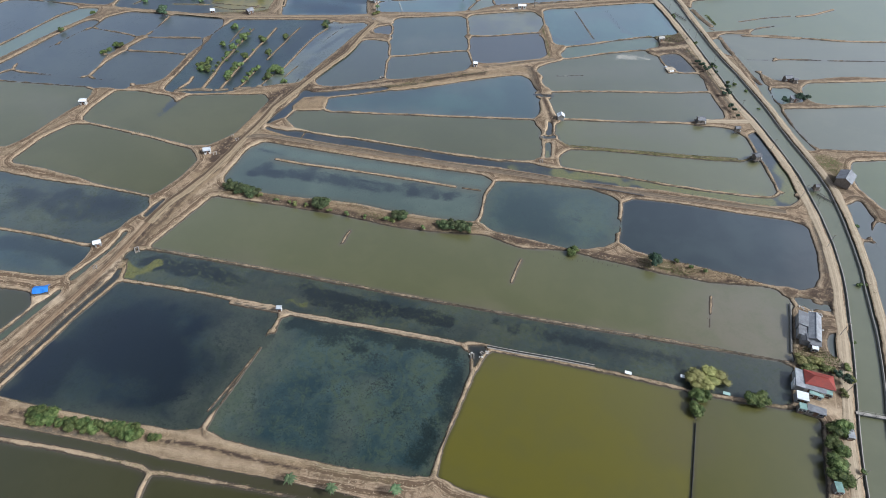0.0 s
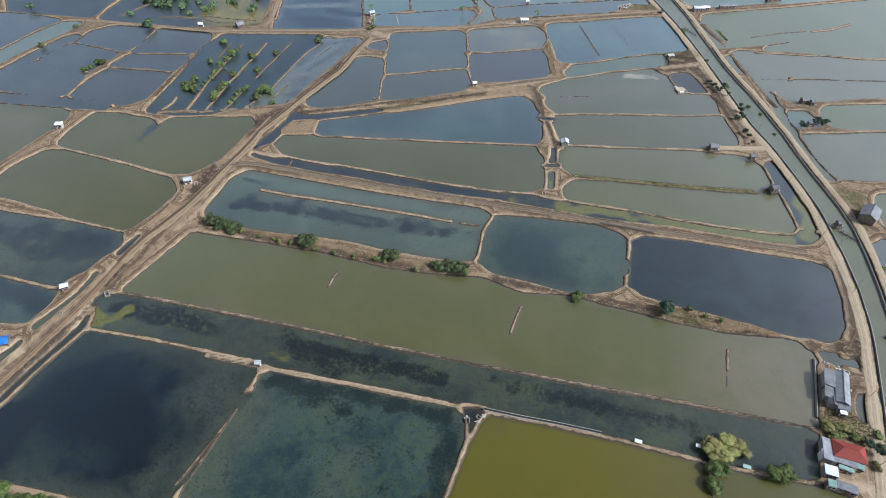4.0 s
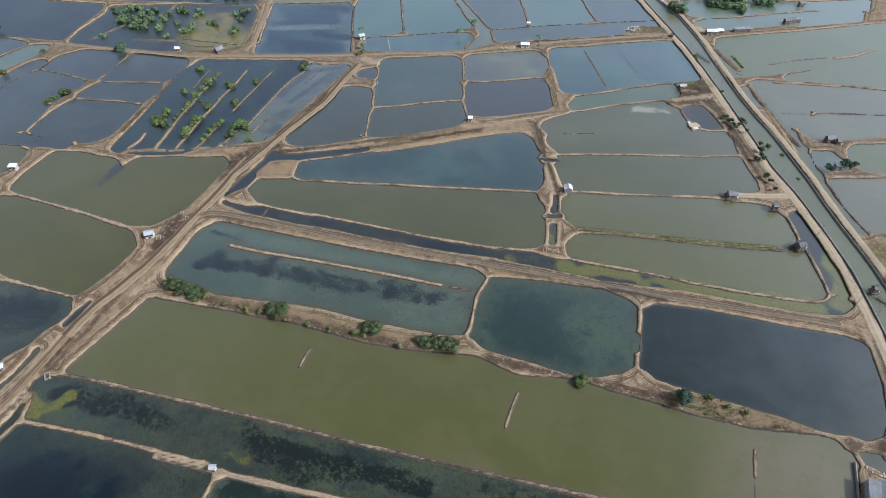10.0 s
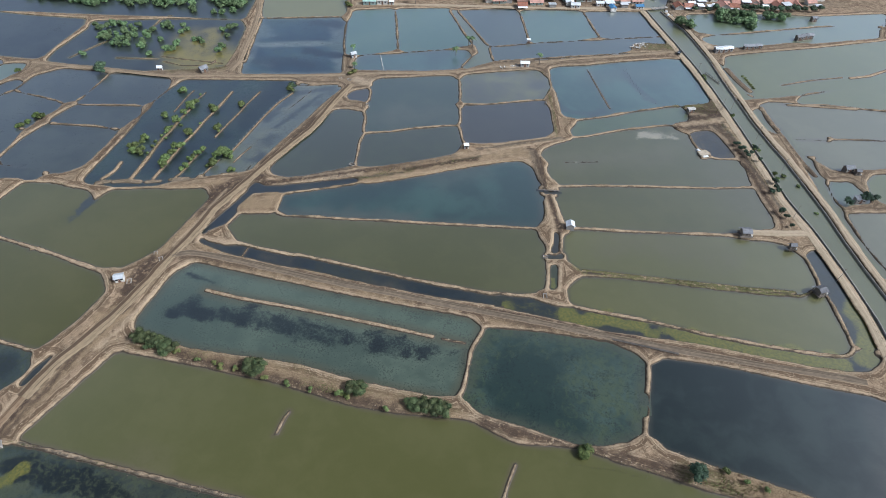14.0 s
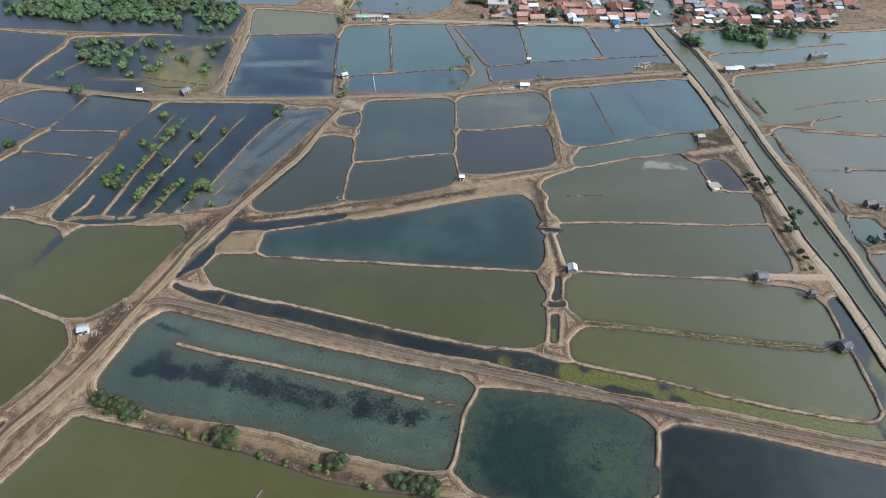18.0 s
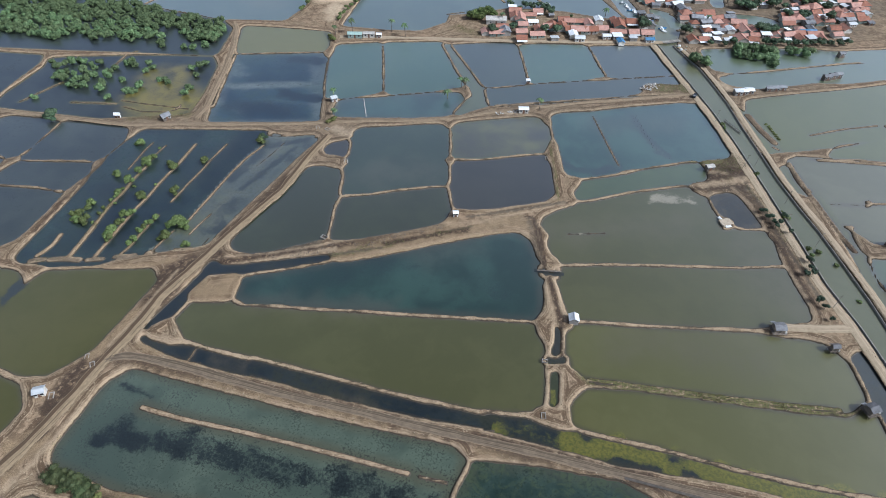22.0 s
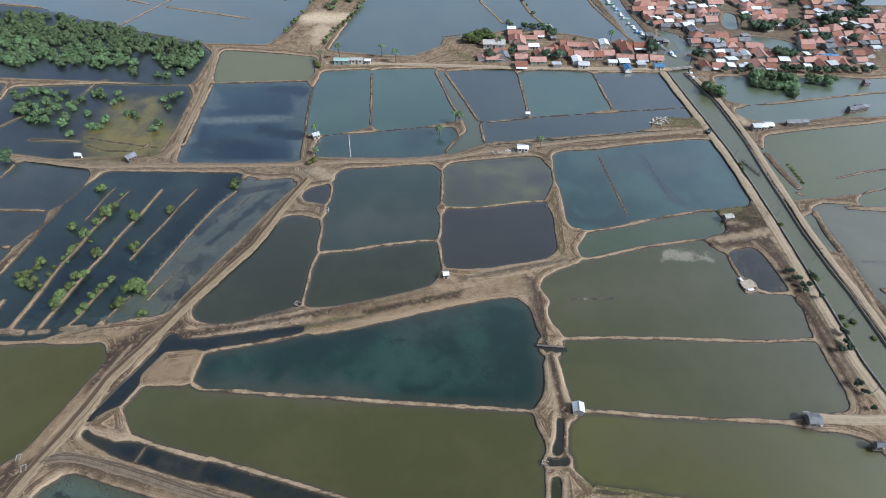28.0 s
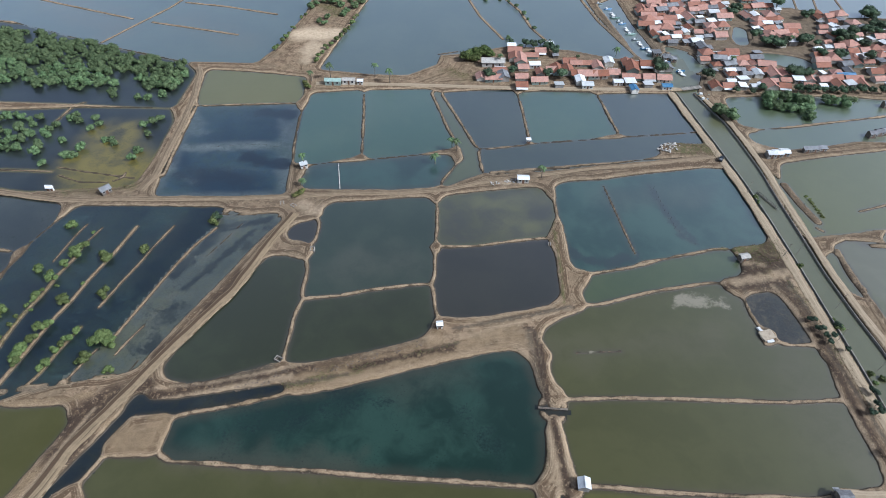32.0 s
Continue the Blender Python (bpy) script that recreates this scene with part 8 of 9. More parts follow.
V = "village houses"
RED = [house("tiled_house", "small village house with a weathered terracotta gable roof", "house", V, 7.0, 5.6, 2.2, 1.5, M_TILE, M_WALL, over=0.6),
       house("tiled_house", "village house with terracotta tiles and a white porch awning", "house", V, 6.4, 6.0, 2.2, 1.6, M_TILE, M_WALL, over=0.6, porch=M_TIN_WHITE),
       house("tiled_house", "long village house under orange clay tiles", "house", V, 9.0, 5.8, 2.2, 1.5, M_TILE, M_WALL_TINT, over=0.6)]
HIP = [house("hipped_house", "village house with a hipped red-brown tile roof", "house", V, 7.6, 6.6, 2.7, 1.9, M_TILE, M_WALL, "hip")]
TIN = [house("tin_roof_house", "low house under a bright white sheet-metal roof", "house", V, 6.0, 4.6, 2.5, 0.8, M_TIN_WHITE, M_WALL),
       house("tin_roof_shed", "lean-to shed with a white sheet roof", "shed", "village sheds", 5.0, 4.0, 2.2, 0.5, M_TIN_WHITE, M_WALL_GREY, "shed")]
GREY = [house("grey_roof_house", "worn house under grey corrugated sheets", "house", V, 6.6, 5.0, 2.5, 1.1, M_TIN, M_WALL_GREY),
        house("grey_roof_shed", "small grey shed with a sloping sheet roof", "shed", "village sheds", 4.2, 3.4, 2.1, 0.5, M_TIN, M_TIMBER, "shed")]
BLUE = [house("blue_roof_house", "house with a faded blue sheet roof", "house", V, 6.5, 4.6, 2.5, 0.9, M_TIN_BLUE, M_WALL)]


def settle(protos, points, seed, base=15.0, lo=0.7, hi=1.0):
    rnd = random.Random(seed)
    for x, y in points:
        put(rnd.choice(protos), x, y, base + rnd.choice((0, 0, 90, 180, 180, 270)) + rnd.uniform(-4, 4), rnd.uniform(lo, hi), z=0.62)


settle(RED, [(-53.9, 425.6), (-50.9, 427.6), (-53.2, 420), (-59.2, 419.4), (-47.5, 450.9), (-34.7, 454.5), (-38.3, 448.3), (-46.4, 443.5), (-43.2, 441.9), (-40.7, 434.6), (-40.1, 424.8), (-38.8, 416.7), (-31.8, 431.7), (-31.4, 423.8), (-26.7, 435.5), (-24, 436.3), (-19.3, 446.7), (-19, 436.5), (-15.6, 445.9), (-11.4, 447), (-12.8, 435.3), (-9.5, 435.6), (-5.1, 445.7), (-3.3, 437.3), (2.9, 440.8), (9.4, 452.9), (11.8, 448.6), (15.6, 453.4), (18.6, 454.2), (10.3, 438.8), (16, 440.3), (19.7, 440.8), (25.3, 453), (27, 441.7)], 101, 14)


def quarter(outline, seed, turn, gap=5.8, fill=0.88):
    """A close-built quarter: rows of mixed houses inside an outline."""
    rnd = random.Random(seed)
    a = np.array(outline)
    c, s_ = math.cos(radians(turn)), math.sin(radians(turn))
    mid = a.mean(0)
    reach = int(np.linalg.norm(a - mid, axis=1).max() / gap) + 1
    for i in range(-reach, reach + 1):
        for j in range(-reach, reach + 1):
            u, v = (i + 0.5 * (j % 2)) * gap * 1.12 + rnd.uniform(-0.8, 0.8), j * gap + rnd.uniform(-0.9, 0.9)
            x, y = mid[0] + u * c - v * s_, mid[1] + u * s_ + v * c
            keep, pick, lo = rnd.random(), rnd.random(), rnd.uniform(0.62, 0.98)
            if keep > fill or not inside(np.array([x]), np.array([y]), a)[0] or height(x, y) < 0.2:
                continue
            proto = rnd.choice(RED if pick < 0.46 else HIP if pick < 0.62 else TIN if pick < 0.8 else GREY)
            put(proto, x, y, turn + rnd.choice((0, 0, 0, 90, 180, 180, 270)) + rnd.uniform(-12, 12), lo, z=0.62)


quarter([(12.2, 540), (21.7, 551.8), (69.6, 563.9), (67.2, 531.8), (61.6, 498.1), (44.9, 485), (24.2, 477.8), (20.7, 488), (14.5, 508.7)], 201, 22)
quarter([(76.3, 564), (89.8, 566), (94.5, 548), (98.1, 515.7), (95.7, 498), (86.6, 494), (76.6, 511.1), (75, 534.1)], 202, 24)
quarter([(45.5, 477.1), (76.6, 487.1), (84.2, 470.1), (82, 462.2), (59.4, 455.9), (46.9, 450.1)], 203, 18)
quarter([(49.4, 448.5), (62.4, 459.1), (101.2, 470), (141.8, 486.2), (137.7, 461.7), (92.1, 448), (50.3, 435.3)], 204, 17, 6.0, 0.85)
quarter([(111, 559.6), (122.1, 564.6), (135, 551.3), (136.1, 529.5), (164.6, 548.4), (153.2, 489.4), (101.7, 472.5), (104.2, 497.6), (111.7, 518.1)], 205, 25, 6.0, 0.82)
settle(TIN, [(-49.8, 455.6), (-30.8, 463.7), (-35.5, 438.5), (-21.6, 422), (-12.2, 428.5), (-8.5, 425.1), (0.2, 451.5), (5.6, 432.3), (11.2, 433.3), (19.7, 433.5)], 106, 15)
settle(GREY, [(-48.6, 422.4), (-26.5, 451.6), (29.4, 454.2), (32.5, 464.3), (29.1, 464.7), (24.1, 468.4), (47.5, 481.7), (50.4, 481.1)], 108, 18)
settle(BLUE, [(28.4, 434.2), (112.7, 468.4), (117.4, 470.9), (13.2, 427.8)], 109, 16, 0.6, 0.8)
put(house("long_hall", "long hall under a pale grey corrugated roof", "hall", "", 11.0, 4.6, 2.8, 1.2, M_STONE, M_WALL), *((-55.9, 434.6)), 14, 1.0, z=0.6)

# ---- the houses by the canal road ----
red_house = house("red_house", "house with a bright red hipped tile roof beside the road", "house", "", 8.6, 5.2, 2.8, 1.5, M_TILE_RED, M_WALL, "hip", 0.35)
put(red_house, *((84.6, 109.9)), -5, 0.84, z=0.6)
put(house("side_wing", "low grey sheet-roofed wing of a house", "shed", "house outbuildings", 9.5, 2.6, 2.2, 0.35, M_TIN, M_WALL, "shed", 0.15), *((81.9, 107.5)), -8, 0.85, z=0.6)
put(house("side_wing", "low grey sheet-roofed wing of a house", "shed", "house outbuildings", 7.0, 2.6, 2.3, 0.35, M_TIN, M_WALL_GREY, "shed", 0.15), *((79.6, 109.5)), 82, 0.85, z=0.6)
put(house("white_awning", "flat white sheet roof over a washing place", "shed", "house outbuildings", 3.4, 3.0, 2.3, 0.15, M_TIN_WHITE, M_WALL_GREY, "shed", 0.1), *((79.2, 103.7)), -6, 0.85, z=0.6)
put(house("green_shed", "tiny shed with a faded blue-green roof", "shed", "house outbuildings", 1.8, 1.8, 2.0, 0.2, M_TIN_GREEN, M_TIMBER, "shed", 0.1), *((78.7, 100.4)), -6, 0.95, z=0.5)
put(house("green_awning", "narrow green and white sheet awning along the house", "awning", "house outbuildings", 3.4, 0.9, 1.9, 0.12, M_TIN_GREEN, M_WALL, "shed", 0.08), 83, 105.1, -12, 1.0, z=0.6)
put(house("green_awning", "small square green sheet awning by the house door", "awning", "house outbuildings", 1.4, 1.2, 1.9, 0.12, M_TIN_GREEN, M_WALL, "shed", 0.08), 86.6, 106.4, -12, 1.0, z=0.6)
put(house("long_shed", "long low shed under dark grey sheets", "shed", "house outbuildings", 4.6, 1.9, 1.9, 0.25, M_TIN, M_TIMBER, "shed", 0.15), *((82.1, 100.2)), -10, 0.95, z=0.5)
GH = "patched house by the road"
for label, (x, y), w, l, h, rise, turn, shape, roof_ in (
        ("main roof of a patched house, pale grey corrugated sheets", (87.4, 129.2), 10.2, 3.2, 2.6, 0.8, 79, "gable", M_TIN),
        ("weathered grey wing of a patched house", (84.9, 131.7), 5.2, 3.0, 2.5, 0.5, 79, "shed", M_TIN),
        ("dark sagging lean-to of a patched house", (83.8, 127.2), 3.4, 2.2, 2.2, 0.4, 78, "shed", M_TIN_OLD),
        ("dark sheet-roofed kitchen of a patched house", (84.2, 124.6), 2.2, 2.2, 2.1, 0.4, 84, "gable", M_TIN_OLD),
        ("low patched porch roof of grey sheets", (86.6, 123.5), 2.6, 1.8, 2.0, 0.3, -8, "shed", M_TIN)):
    put(house("grey_house", label, "house", GH, w, l, h, rise, roof_, M_WALL_GREY, shape, 0.25), x, y, turn, 1.0, z=0.6)
put(house("small_awning", "small white sheet awning beside the grey house", "shed", "house outbuildings", 1.6, 1.0, 1.9, 0.15, M_TIN_WHITE, M_TIMBER, "shed", 0.1), *((86.2, 121.6)), 0, 1.0, z=0.6)
put(house("barn", "open grey barn with a sheet-metal gable roof", "barn", "", 6.8, 5.2, 3.2, 1.3, M_TIN, M_TIMBER, "gable", 0.4), *((115.8, 210.5)), 62, 1.0, z=0.6)
put(house("roadside_stall", "small pale stall under a thin sheet roof", "stall", "roadside stalls", 1.6, 2.4, 2.0, 0.15, M_TIN_GREEN, M_TIMBER, "shed", 0.1), *((82.5, 78.9)), 4, 1.0, z=0.6)
for x, y in ((89.3, 96.6), (89.2, 94.4)):
    put(house("roadside_stall", "small dark roadside stall of timber and sheet", "stall", "roadside stalls", 1.5, 1.5, 1.8, 0.2, M_TIN, M_TIMBER, "shed", 0.15), x, y, 5, 1.0, z=0.6)

# ---- huts out on the dikes ----
H = "pond huts"


def hut(label, at, w, l, h, rise, roofmat, wallmat, turn, shape="gable", name="pond_hut"):
    return put(house(name, label, "hut", H, w, l, h, rise, roofmat, wallmat, shape, 0.25), *at, turn, 1.0, z=max(height(*at), 0.45))


hut("grey timber hut with a pale sheet roof", (4.1, 230.4), 2.4, 2.7, 1.8, 0.8, M_TIN_PALE, M_WALL_GREY, 100)
hut("small white-roofed guard hut by the pond", (-41.4, 268.3), 1.6, 1.5, 1.8, 0.5, M_TIN_WHITE, M_WHITE, 20)
hut("small white-roofed shed on the dike corner", (-133.2, 169.3), 2.6, 2.2, 1.9, 0.5, M_TIN_PALE, M_WALL, 30)
hut("tiny pale hut on the dike corner", (-71.3, 100), 1.2, 1.0, 1.6, 0.4, M_TIN_PALE, M_WALL, 10)
hut("small white hut at the dike's end", (-142.1, 111.9), 2.0, 1.6, 1.6, 0.5, M_TIN_WHITE, M_WALL_GREY, 35)
hut("white pond hut with a flat roof", (-204.5, 189.5), 2.6, 1.8, 1.9, 0.3, M_TIN_WHITE, M_WALL, 15, "shed")
hut("pale sheet-roofed hut on the grassy bank", (50.9, 322), 3.0, 2.0, 1.7, 0.4, M_STONE, M_TIMBER, 25)
hut("grey thatched-looking hut beside the track", (-177.1, 298), 3.6, 2.6, 2.0, 1.0, M_TIN, M_TIMBER, 60)
for at in ((-198.8, 293.9), (-197.5, 294.2)):
    hut("tiny white conical-looking hut beside the track", at, 0.9, 0.9, 1.5, 0.7, M_TIN_WHITE, M_WHITE, 15)
hut("white-roofed shed beside the rubble", (-27.5, 344.9), 4.2, 2.6, 2.0, 0.5, M_TIN_WHITE, M_WALL, 12)
hut("small white-roofed pump hut on the dike", (-112.8, 331.6), 2.6, 2.2, 1.9, 0.6, M_TIN_WHITE, M_WALL, 40)
hut("tiny white shelter on the dike crossing", (-29.1, 372.2), 1.6, 1.2, 1.6, 0.3, M_TIN_WHITE, M_TIMBER, 15, "shed")
for k, at in enumerate(((68.9, 387.9), (71.3, 388.9), (74.2, 390.5))):
    hut("white sheet-roofed shed in a row by the canal", at, 3.6, 3.0, 2.1, 0.5, M_TIN_WHITE, M_WALL_GREY, 14)
for at in ((84, 395.3), (87.1, 396.5), (90.4, 397.8)):
    hut("small grey shed along the dike road", at, 3.0, 1.8, 1.8, 0.4, M_TIN, M_TIMBER, 14, "shed")
hut("long pale pond-side building under a grey-green sheet roof", (-125.8, 395.9), 7.5, 3.0, 2.2, 0.7, M_TIN_GREEN, M_WALL_TINT, 14)
hut("pale pond-side building with a worn sheet roof", (-118.8, 398.4), 6.0, 2.6, 2.2, 0.6, M_STONE, M_WALL, 14)
hut("small white shed at the pond corner", (-113.4, 399.3), 2.6, 2.2, 2.0, 0.4, M_TIN_WHITE, M_WALL, 14)
hut("dark fisherman's hut on the east dike", (110, 292.4), 3.4, 2.4, 2.0, 0.8, M_TIN, M_TIMBER, 20)
hut("grey shed with a sloping roof", (109.5, 272.8), 3.6, 2.2, 1.9, 0.4, M_TIN, M_WALL_GREY, 12, "shed")
hut("dark sluice hut at the end of a mud spit", (127.2, 445), 3.0, 2.4, 2.0, 0.6, M_TIN, M_TIMBER, 20)
for at in ((117.3, 418.2), (119.9, 419.8), (114, 415.9)):
    hut("weathered shed on the far dike", at, 3.4, 2.6, 2.0, 0.6, M_TIN, M_TIMBER, 20)


# ---- huts on stilts, platforms, bridges and sluices ----
def stilt_hut(label, at, turn, w=3.0, l=2.6):
    root = new("stilt_hut")
    tagged(root, label, "hut", "stilt huts")
    for sx in (-1, 0, 1):
        for sy in (-1, 1):
            bm = bmesh.new()
            limb(bm, (sx * w * 0.62, sy * l * 0.62, -1.2), (sx * w * 0.6, sy * l * 0.6, 1.0), 0.07, 0.06)
            part("stilt", bm, M_ROPE, root)
    for i in range(9):
        y = -l * 0.68 + i * l * 1.36 / 8
        bm = bmesh.new()
        box(bm, -w * 0.72, w * 0.72, y - l * 0.075, y + l * 0.075, 0.95, 1.02)
        part("plank", bm, M_TIMBER, root)
    bm = bmesh.new()
    box(bm, -w / 2, w / 2, -l / 2, l / 2, 1.02, 2.7, 0.02)
    part("wall", bm, M_TIMBER, root)
    bm = bmesh.new()
    slab(bm, ((-w * 0.6, -l * 0.65, 2.65), (w * 0.6, -l * 0.65, 2.65), (w * 0.6, 0, 3.35), (-w * 0.6, 0, 3.35)), 0.07)
    slab(bm, ((-w * 0.6, 0, 3.35), (w * 0.6, 0, 3.35), (w * 0.6, l * 0.65, 2.65), (-w * 0.6, l * 0.65, 2.65)), 0.07)
    part("roof", bm, M_TIN_OLD, root)
    bm = bmesh.new()
    slab(bm, ((-w * 0.62, l * 0.55, 2.35), (-w * 0.1, l * 0.55, 2.35), (-w * 0.1, l * 0.95, 2.0), (-w * 0.62, l * 0.95, 2.0)), 0.05)
    part("awning", bm, M_TIN, root)
    bm = bmesh.new()
    box(bm, w * 0.5, w * 0.72, -l * 0.6, -l * 0.1, 1.02, 1.5, 0.03)
    part("crate", bm, M_STONE, root)
    for k in range(4):
        bm = bmesh.new()
        limb(bm, (-w * 0.7 + 0.45 * w * k, -l * 0.7, -1.0), (-w * 0.72 + 0.47 * w * k, -l * 0.72, 1.9 + 0.2 * (k % 2)), 0.045, 0.035)
        part("mooring_pole", bm, M_ROPE, root)
    bm = bmesh.new()
    box(bm, -0.35, 0.35, -l / 2 - 0.04, -l / 2 + 0.01, 1.05, 2.5)
    part("door", bm, M_ROPE, root)
    root.matrix_basis = pose(*at, 0, 0, 0, turn)
    return root


stilt_hut("dark grey timber hut on stilts over the pond edge", (64.7, 242.4), 12)
stilt_hut("grey shack on stilts between the ditch and the pond", (84.7, 219.3), 30, 2.6, 2.4)
stilt_hut("little stilt hut of weathered boards over the canal", (104.3, 203.6), 20, 1.8, 1.6)
stilt_hut("low stilt shelter at the pond corner", (79.6, 238.8), 15, 2.0, 1.4)
stilt_hut("stilt hut beside the eastern ponds", (113.1, 291), 10, 1.8, 1.6)


def platform(name, label, category, a, c, width, z, material, rail=False, posts=6):
    """A plank walk or slab from a to c on posts."""
    a, c = Vector(a), Vector(c)
    d, length = (c - a).normalized(), (c - a).length
    root = new(name)
    tagged(root, label, category)
    planks = max(3, int(length / 0.9))
    for i in range(planks):
        bm = bmesh.new()
        box(bm, length * i / planks + 0.01, length * (i + 1) / planks - 0.01, -width / 2, width / 2, z - 0.08, z, 0.01)
        part("plank", bm, material, root)
    for i in range(posts):
        bm = bmesh.new()
        x, sy = length * (i // 2 + 0.5) / max(1, posts // 2), (-1, 1)[i % 2]
        limb(bm, (x, sy * width * 0.45, -1.0), (x, sy * width * 0.45, z + (0.7 if rail else -0.06)), 0.06, 0.05)
        part("post", bm, M_ROPE, root)
    if rail:
        for sy in (-1, 1):
            bm = bmesh.new()
            limb(bm, (0, sy * width * 0.45, z + 0.65), (length, sy * width * 0.45, z + 0.65), 0.035, 0.035)
            part("rail", bm, material, root)
    root.matrix_basis = pose(a.x, a.y, 0, 0, 0, math.degrees(math.atan2(d.y, d.x)))
    return root


platform("footbridge", "narrow pale concrete footbridge across the canal", "bridge", (93.1, 102.8), (102.7, 102.9), 0.9, 0.95, M_CONCRETE, True)
platform("plank_walk", "white plank walk across the teal pond", "walkway", (-100.6, 337.6), (-94.2, 322.7), 0.3, 0.5, M_STONE, False, 10)
platform("plank_bridge", "small plank bridge over the ditch", "bridge", (20.4, 184.2), (39.3, 183.6), 0.7, 0.9, M_ROPE, False, 8)
platform("road_bridge", "low concrete road bridge over the canal mouth", "bridge", (35.8, 435.1), (44.9, 439.9), 2.6, 0.95, M_CONCRETE, True)
platform("jetty", "dark bamboo jetty in the canal", "jetty", (60.5, 362.4), (66.7, 353.5), 0.5, 0.4, M_ROPE, True, 10)
platform("jetty", "dark bamboo jetty in the canal", "jetty", (104.8, 201.3), (110.2, 196.8), 0.5, 0.4, M_ROPE, True, 8)
platform("plank_bridge", "pale plank crossing over the small channel", "bridge", (-9.2, 248.9), (-1.4, 250.3), 0.6, 0.7, M_TIMBER, False, 4)


def sluice(label, at, turn, size=1.0, material=M_CONCRETE):
    """An open concrete sluice box with gate boards."""
    root = new("sluice_box")
    tagged(root, label, "sluice", "pond sluices")
    for sx in (-1, 1):
        bm = bmesh.new()
        box(bm, sx * 0.6 - 0.12, sx * 0.6 + 0.12, -1.0, 1.0, -0.8, 0.85, 0.03)
        part("side_wall", bm, material, root)
    for k, y in enumerate((-0.9, 0.55)):
        bm = bmesh.new()
        box(bm, -0.48, 0.48, y, y + 0.1, -0.8, 0.7 - 0.1 * k, 0.01)
        part("gate_board", bm, M_TIMBER, root)
    bm = bmesh.new()
    box(bm, -0.72, 0.72, 0.82, 1.06, 0.72, 0.88, 0.02)
    part("cross_beam", bm, material, root)
    root.matrix_basis = pose(*at, 0, 0, 0, turn) @ Matrix.Diagonal((size, size, 1, 1))
    return root


for at, turn, size in (((-83, 245.8), 75, 1.1), ((-91.4, 289.7), 15, 1.0), ((-10.7, 97.1), 10, 0.7), ((-8, 98.6), 60, 0.65), ((-0.9, 196.2), 10, 0.9), ((-130.2, 169.4), 30, 1.0), ((-129.3, 182.7), 30, 0.8), ((-128.7, 113.2), 40, 1.0), ((-13.5, 312.9), 10, 0.6), ((-111.5, 309.1), 30, 1.0), ((-107, 309), 70, 1.0), ((-2.6, 213.7), 90, 0.8), ((-136.8, 102.6), 40, 0.7), ((-126.1, 180.7), 40, 0.9)):
    sluice("small concrete sluice box set into the dike", at, turn, size)

# the blue shelter
tarp = new("tarp_shelter")
tagged(tarp, "shelter under a bright blue tarpaulin on the dike", "shelter")
bm = bmesh.new()
bmesh.ops.create_grid(bm, x_segments=10, y_segments=8, size=1.0)
for v in bm.verts:
    u, w = v.co.x, v.co.y
    v.co = Vector((u * 1.9, w * 1.35, 2.1 - 0.75 * abs(w) ** 1.2 - 0.1 * math.cos(4 * u) * abs(w) + 0.05 * math.sin(7 * u + 3 * w)))
part("tarpaulin", bm, M_TARP, tarp)
for sx in (-1, 1):
    for sy in (-1, 1):
        bm = bmesh.new()
        limb(bm, (sx * 1.75, sy * 1.2, -0.3), (sx * 1.75, sy * 1.2, 1.55), 0.05, 0.05)
        part("post", bm, M_ROPE, tarp)
bm = bmesh.new()
box(bm, -1.5, 1.5, -0.9, 0.9, -0.1, 0.7, 0.03)
part("bench", bm, M_TIMBER, tarp)
tarp.matrix_basis = pose(*((-145.7, 89.5)), 0.5, 0, 0, 25) @ Matrix.Diagonal((1.2, 1.2, 1.1, 1))


# raised drying tables by the long dike
def drying_table(label, at, turn, material):
    root = new("drying_table")
    tagged(root, label, "table", "dike tables")
    bm = bmesh.new()
    box(bm, -0.95, 0.95, -0.5, 0.5, 0.8, 0.88, 0.02)
    part("top", bm, material, root)
    for sx in (-1, 1):
        for sy in (-1, 1):
            bm = bmesh.new()
            limb(bm, (sx * 0.85, sy * 0.4, -0.4), (sx * 0.85, sy * 0.4, 0.8), 0.05, 0.05)
            part("leg", bm, M_TIMBER, root)
    root.matrix_basis = pose(*at, 0.45, 0, 0, turn)


drying_table("white-topped table standing on the dike", (33.1, 101.2), -5, M_WHITE)
drying_table("pale green-topped table on the dike", (59.5, 100.6), -5, M_TIN_GREEN)
drying_table("white-topped table standing on the dike", (48.4, 103.5), -5, M_WHITE)


# ---- net fences standing in the ponds ----
M_NET = plain("dark_fish_net", (0.045, 0.042, 0.034), 0.9, 0.3, 2.0)


def net_fence(label, a, c, tall=0.55, step=2.2):
    """A line of thin stakes with a strip of net between them."""
    a, c = Vector(a), Vector(c)
    d, length = (c - a).normalized(), (c - a).length
    root = new("net_fence")
    tagged(root, label, "fence", "pond nets")
    n = max(2, int(length / step))
    for i in range(n + 1):
        bm = bmesh.new()
        x = length * i / n
        limb(bm, (x, 0, -0.8), (x + 0.03 * math.sin(5 * i), 0.03 * math.cos(7 * i), tall + 0.2 + 0.1 * math.sin(3 * i)), 0.04, 0.03, 5)
        part("stake", bm, M_ROPE, root)
        if i < n:
            bm = bmesh.new()
            box(bm, x, x + length / n, -0.05, 0.05, -0.3, tall - 0.05 * (i % 3))
            part("net", bm, M_NET, root)
    root.matrix_basis = pose(a.x, a.y, 0, 0, 0, math.degrees(math.atan2(d.y, d.x)))


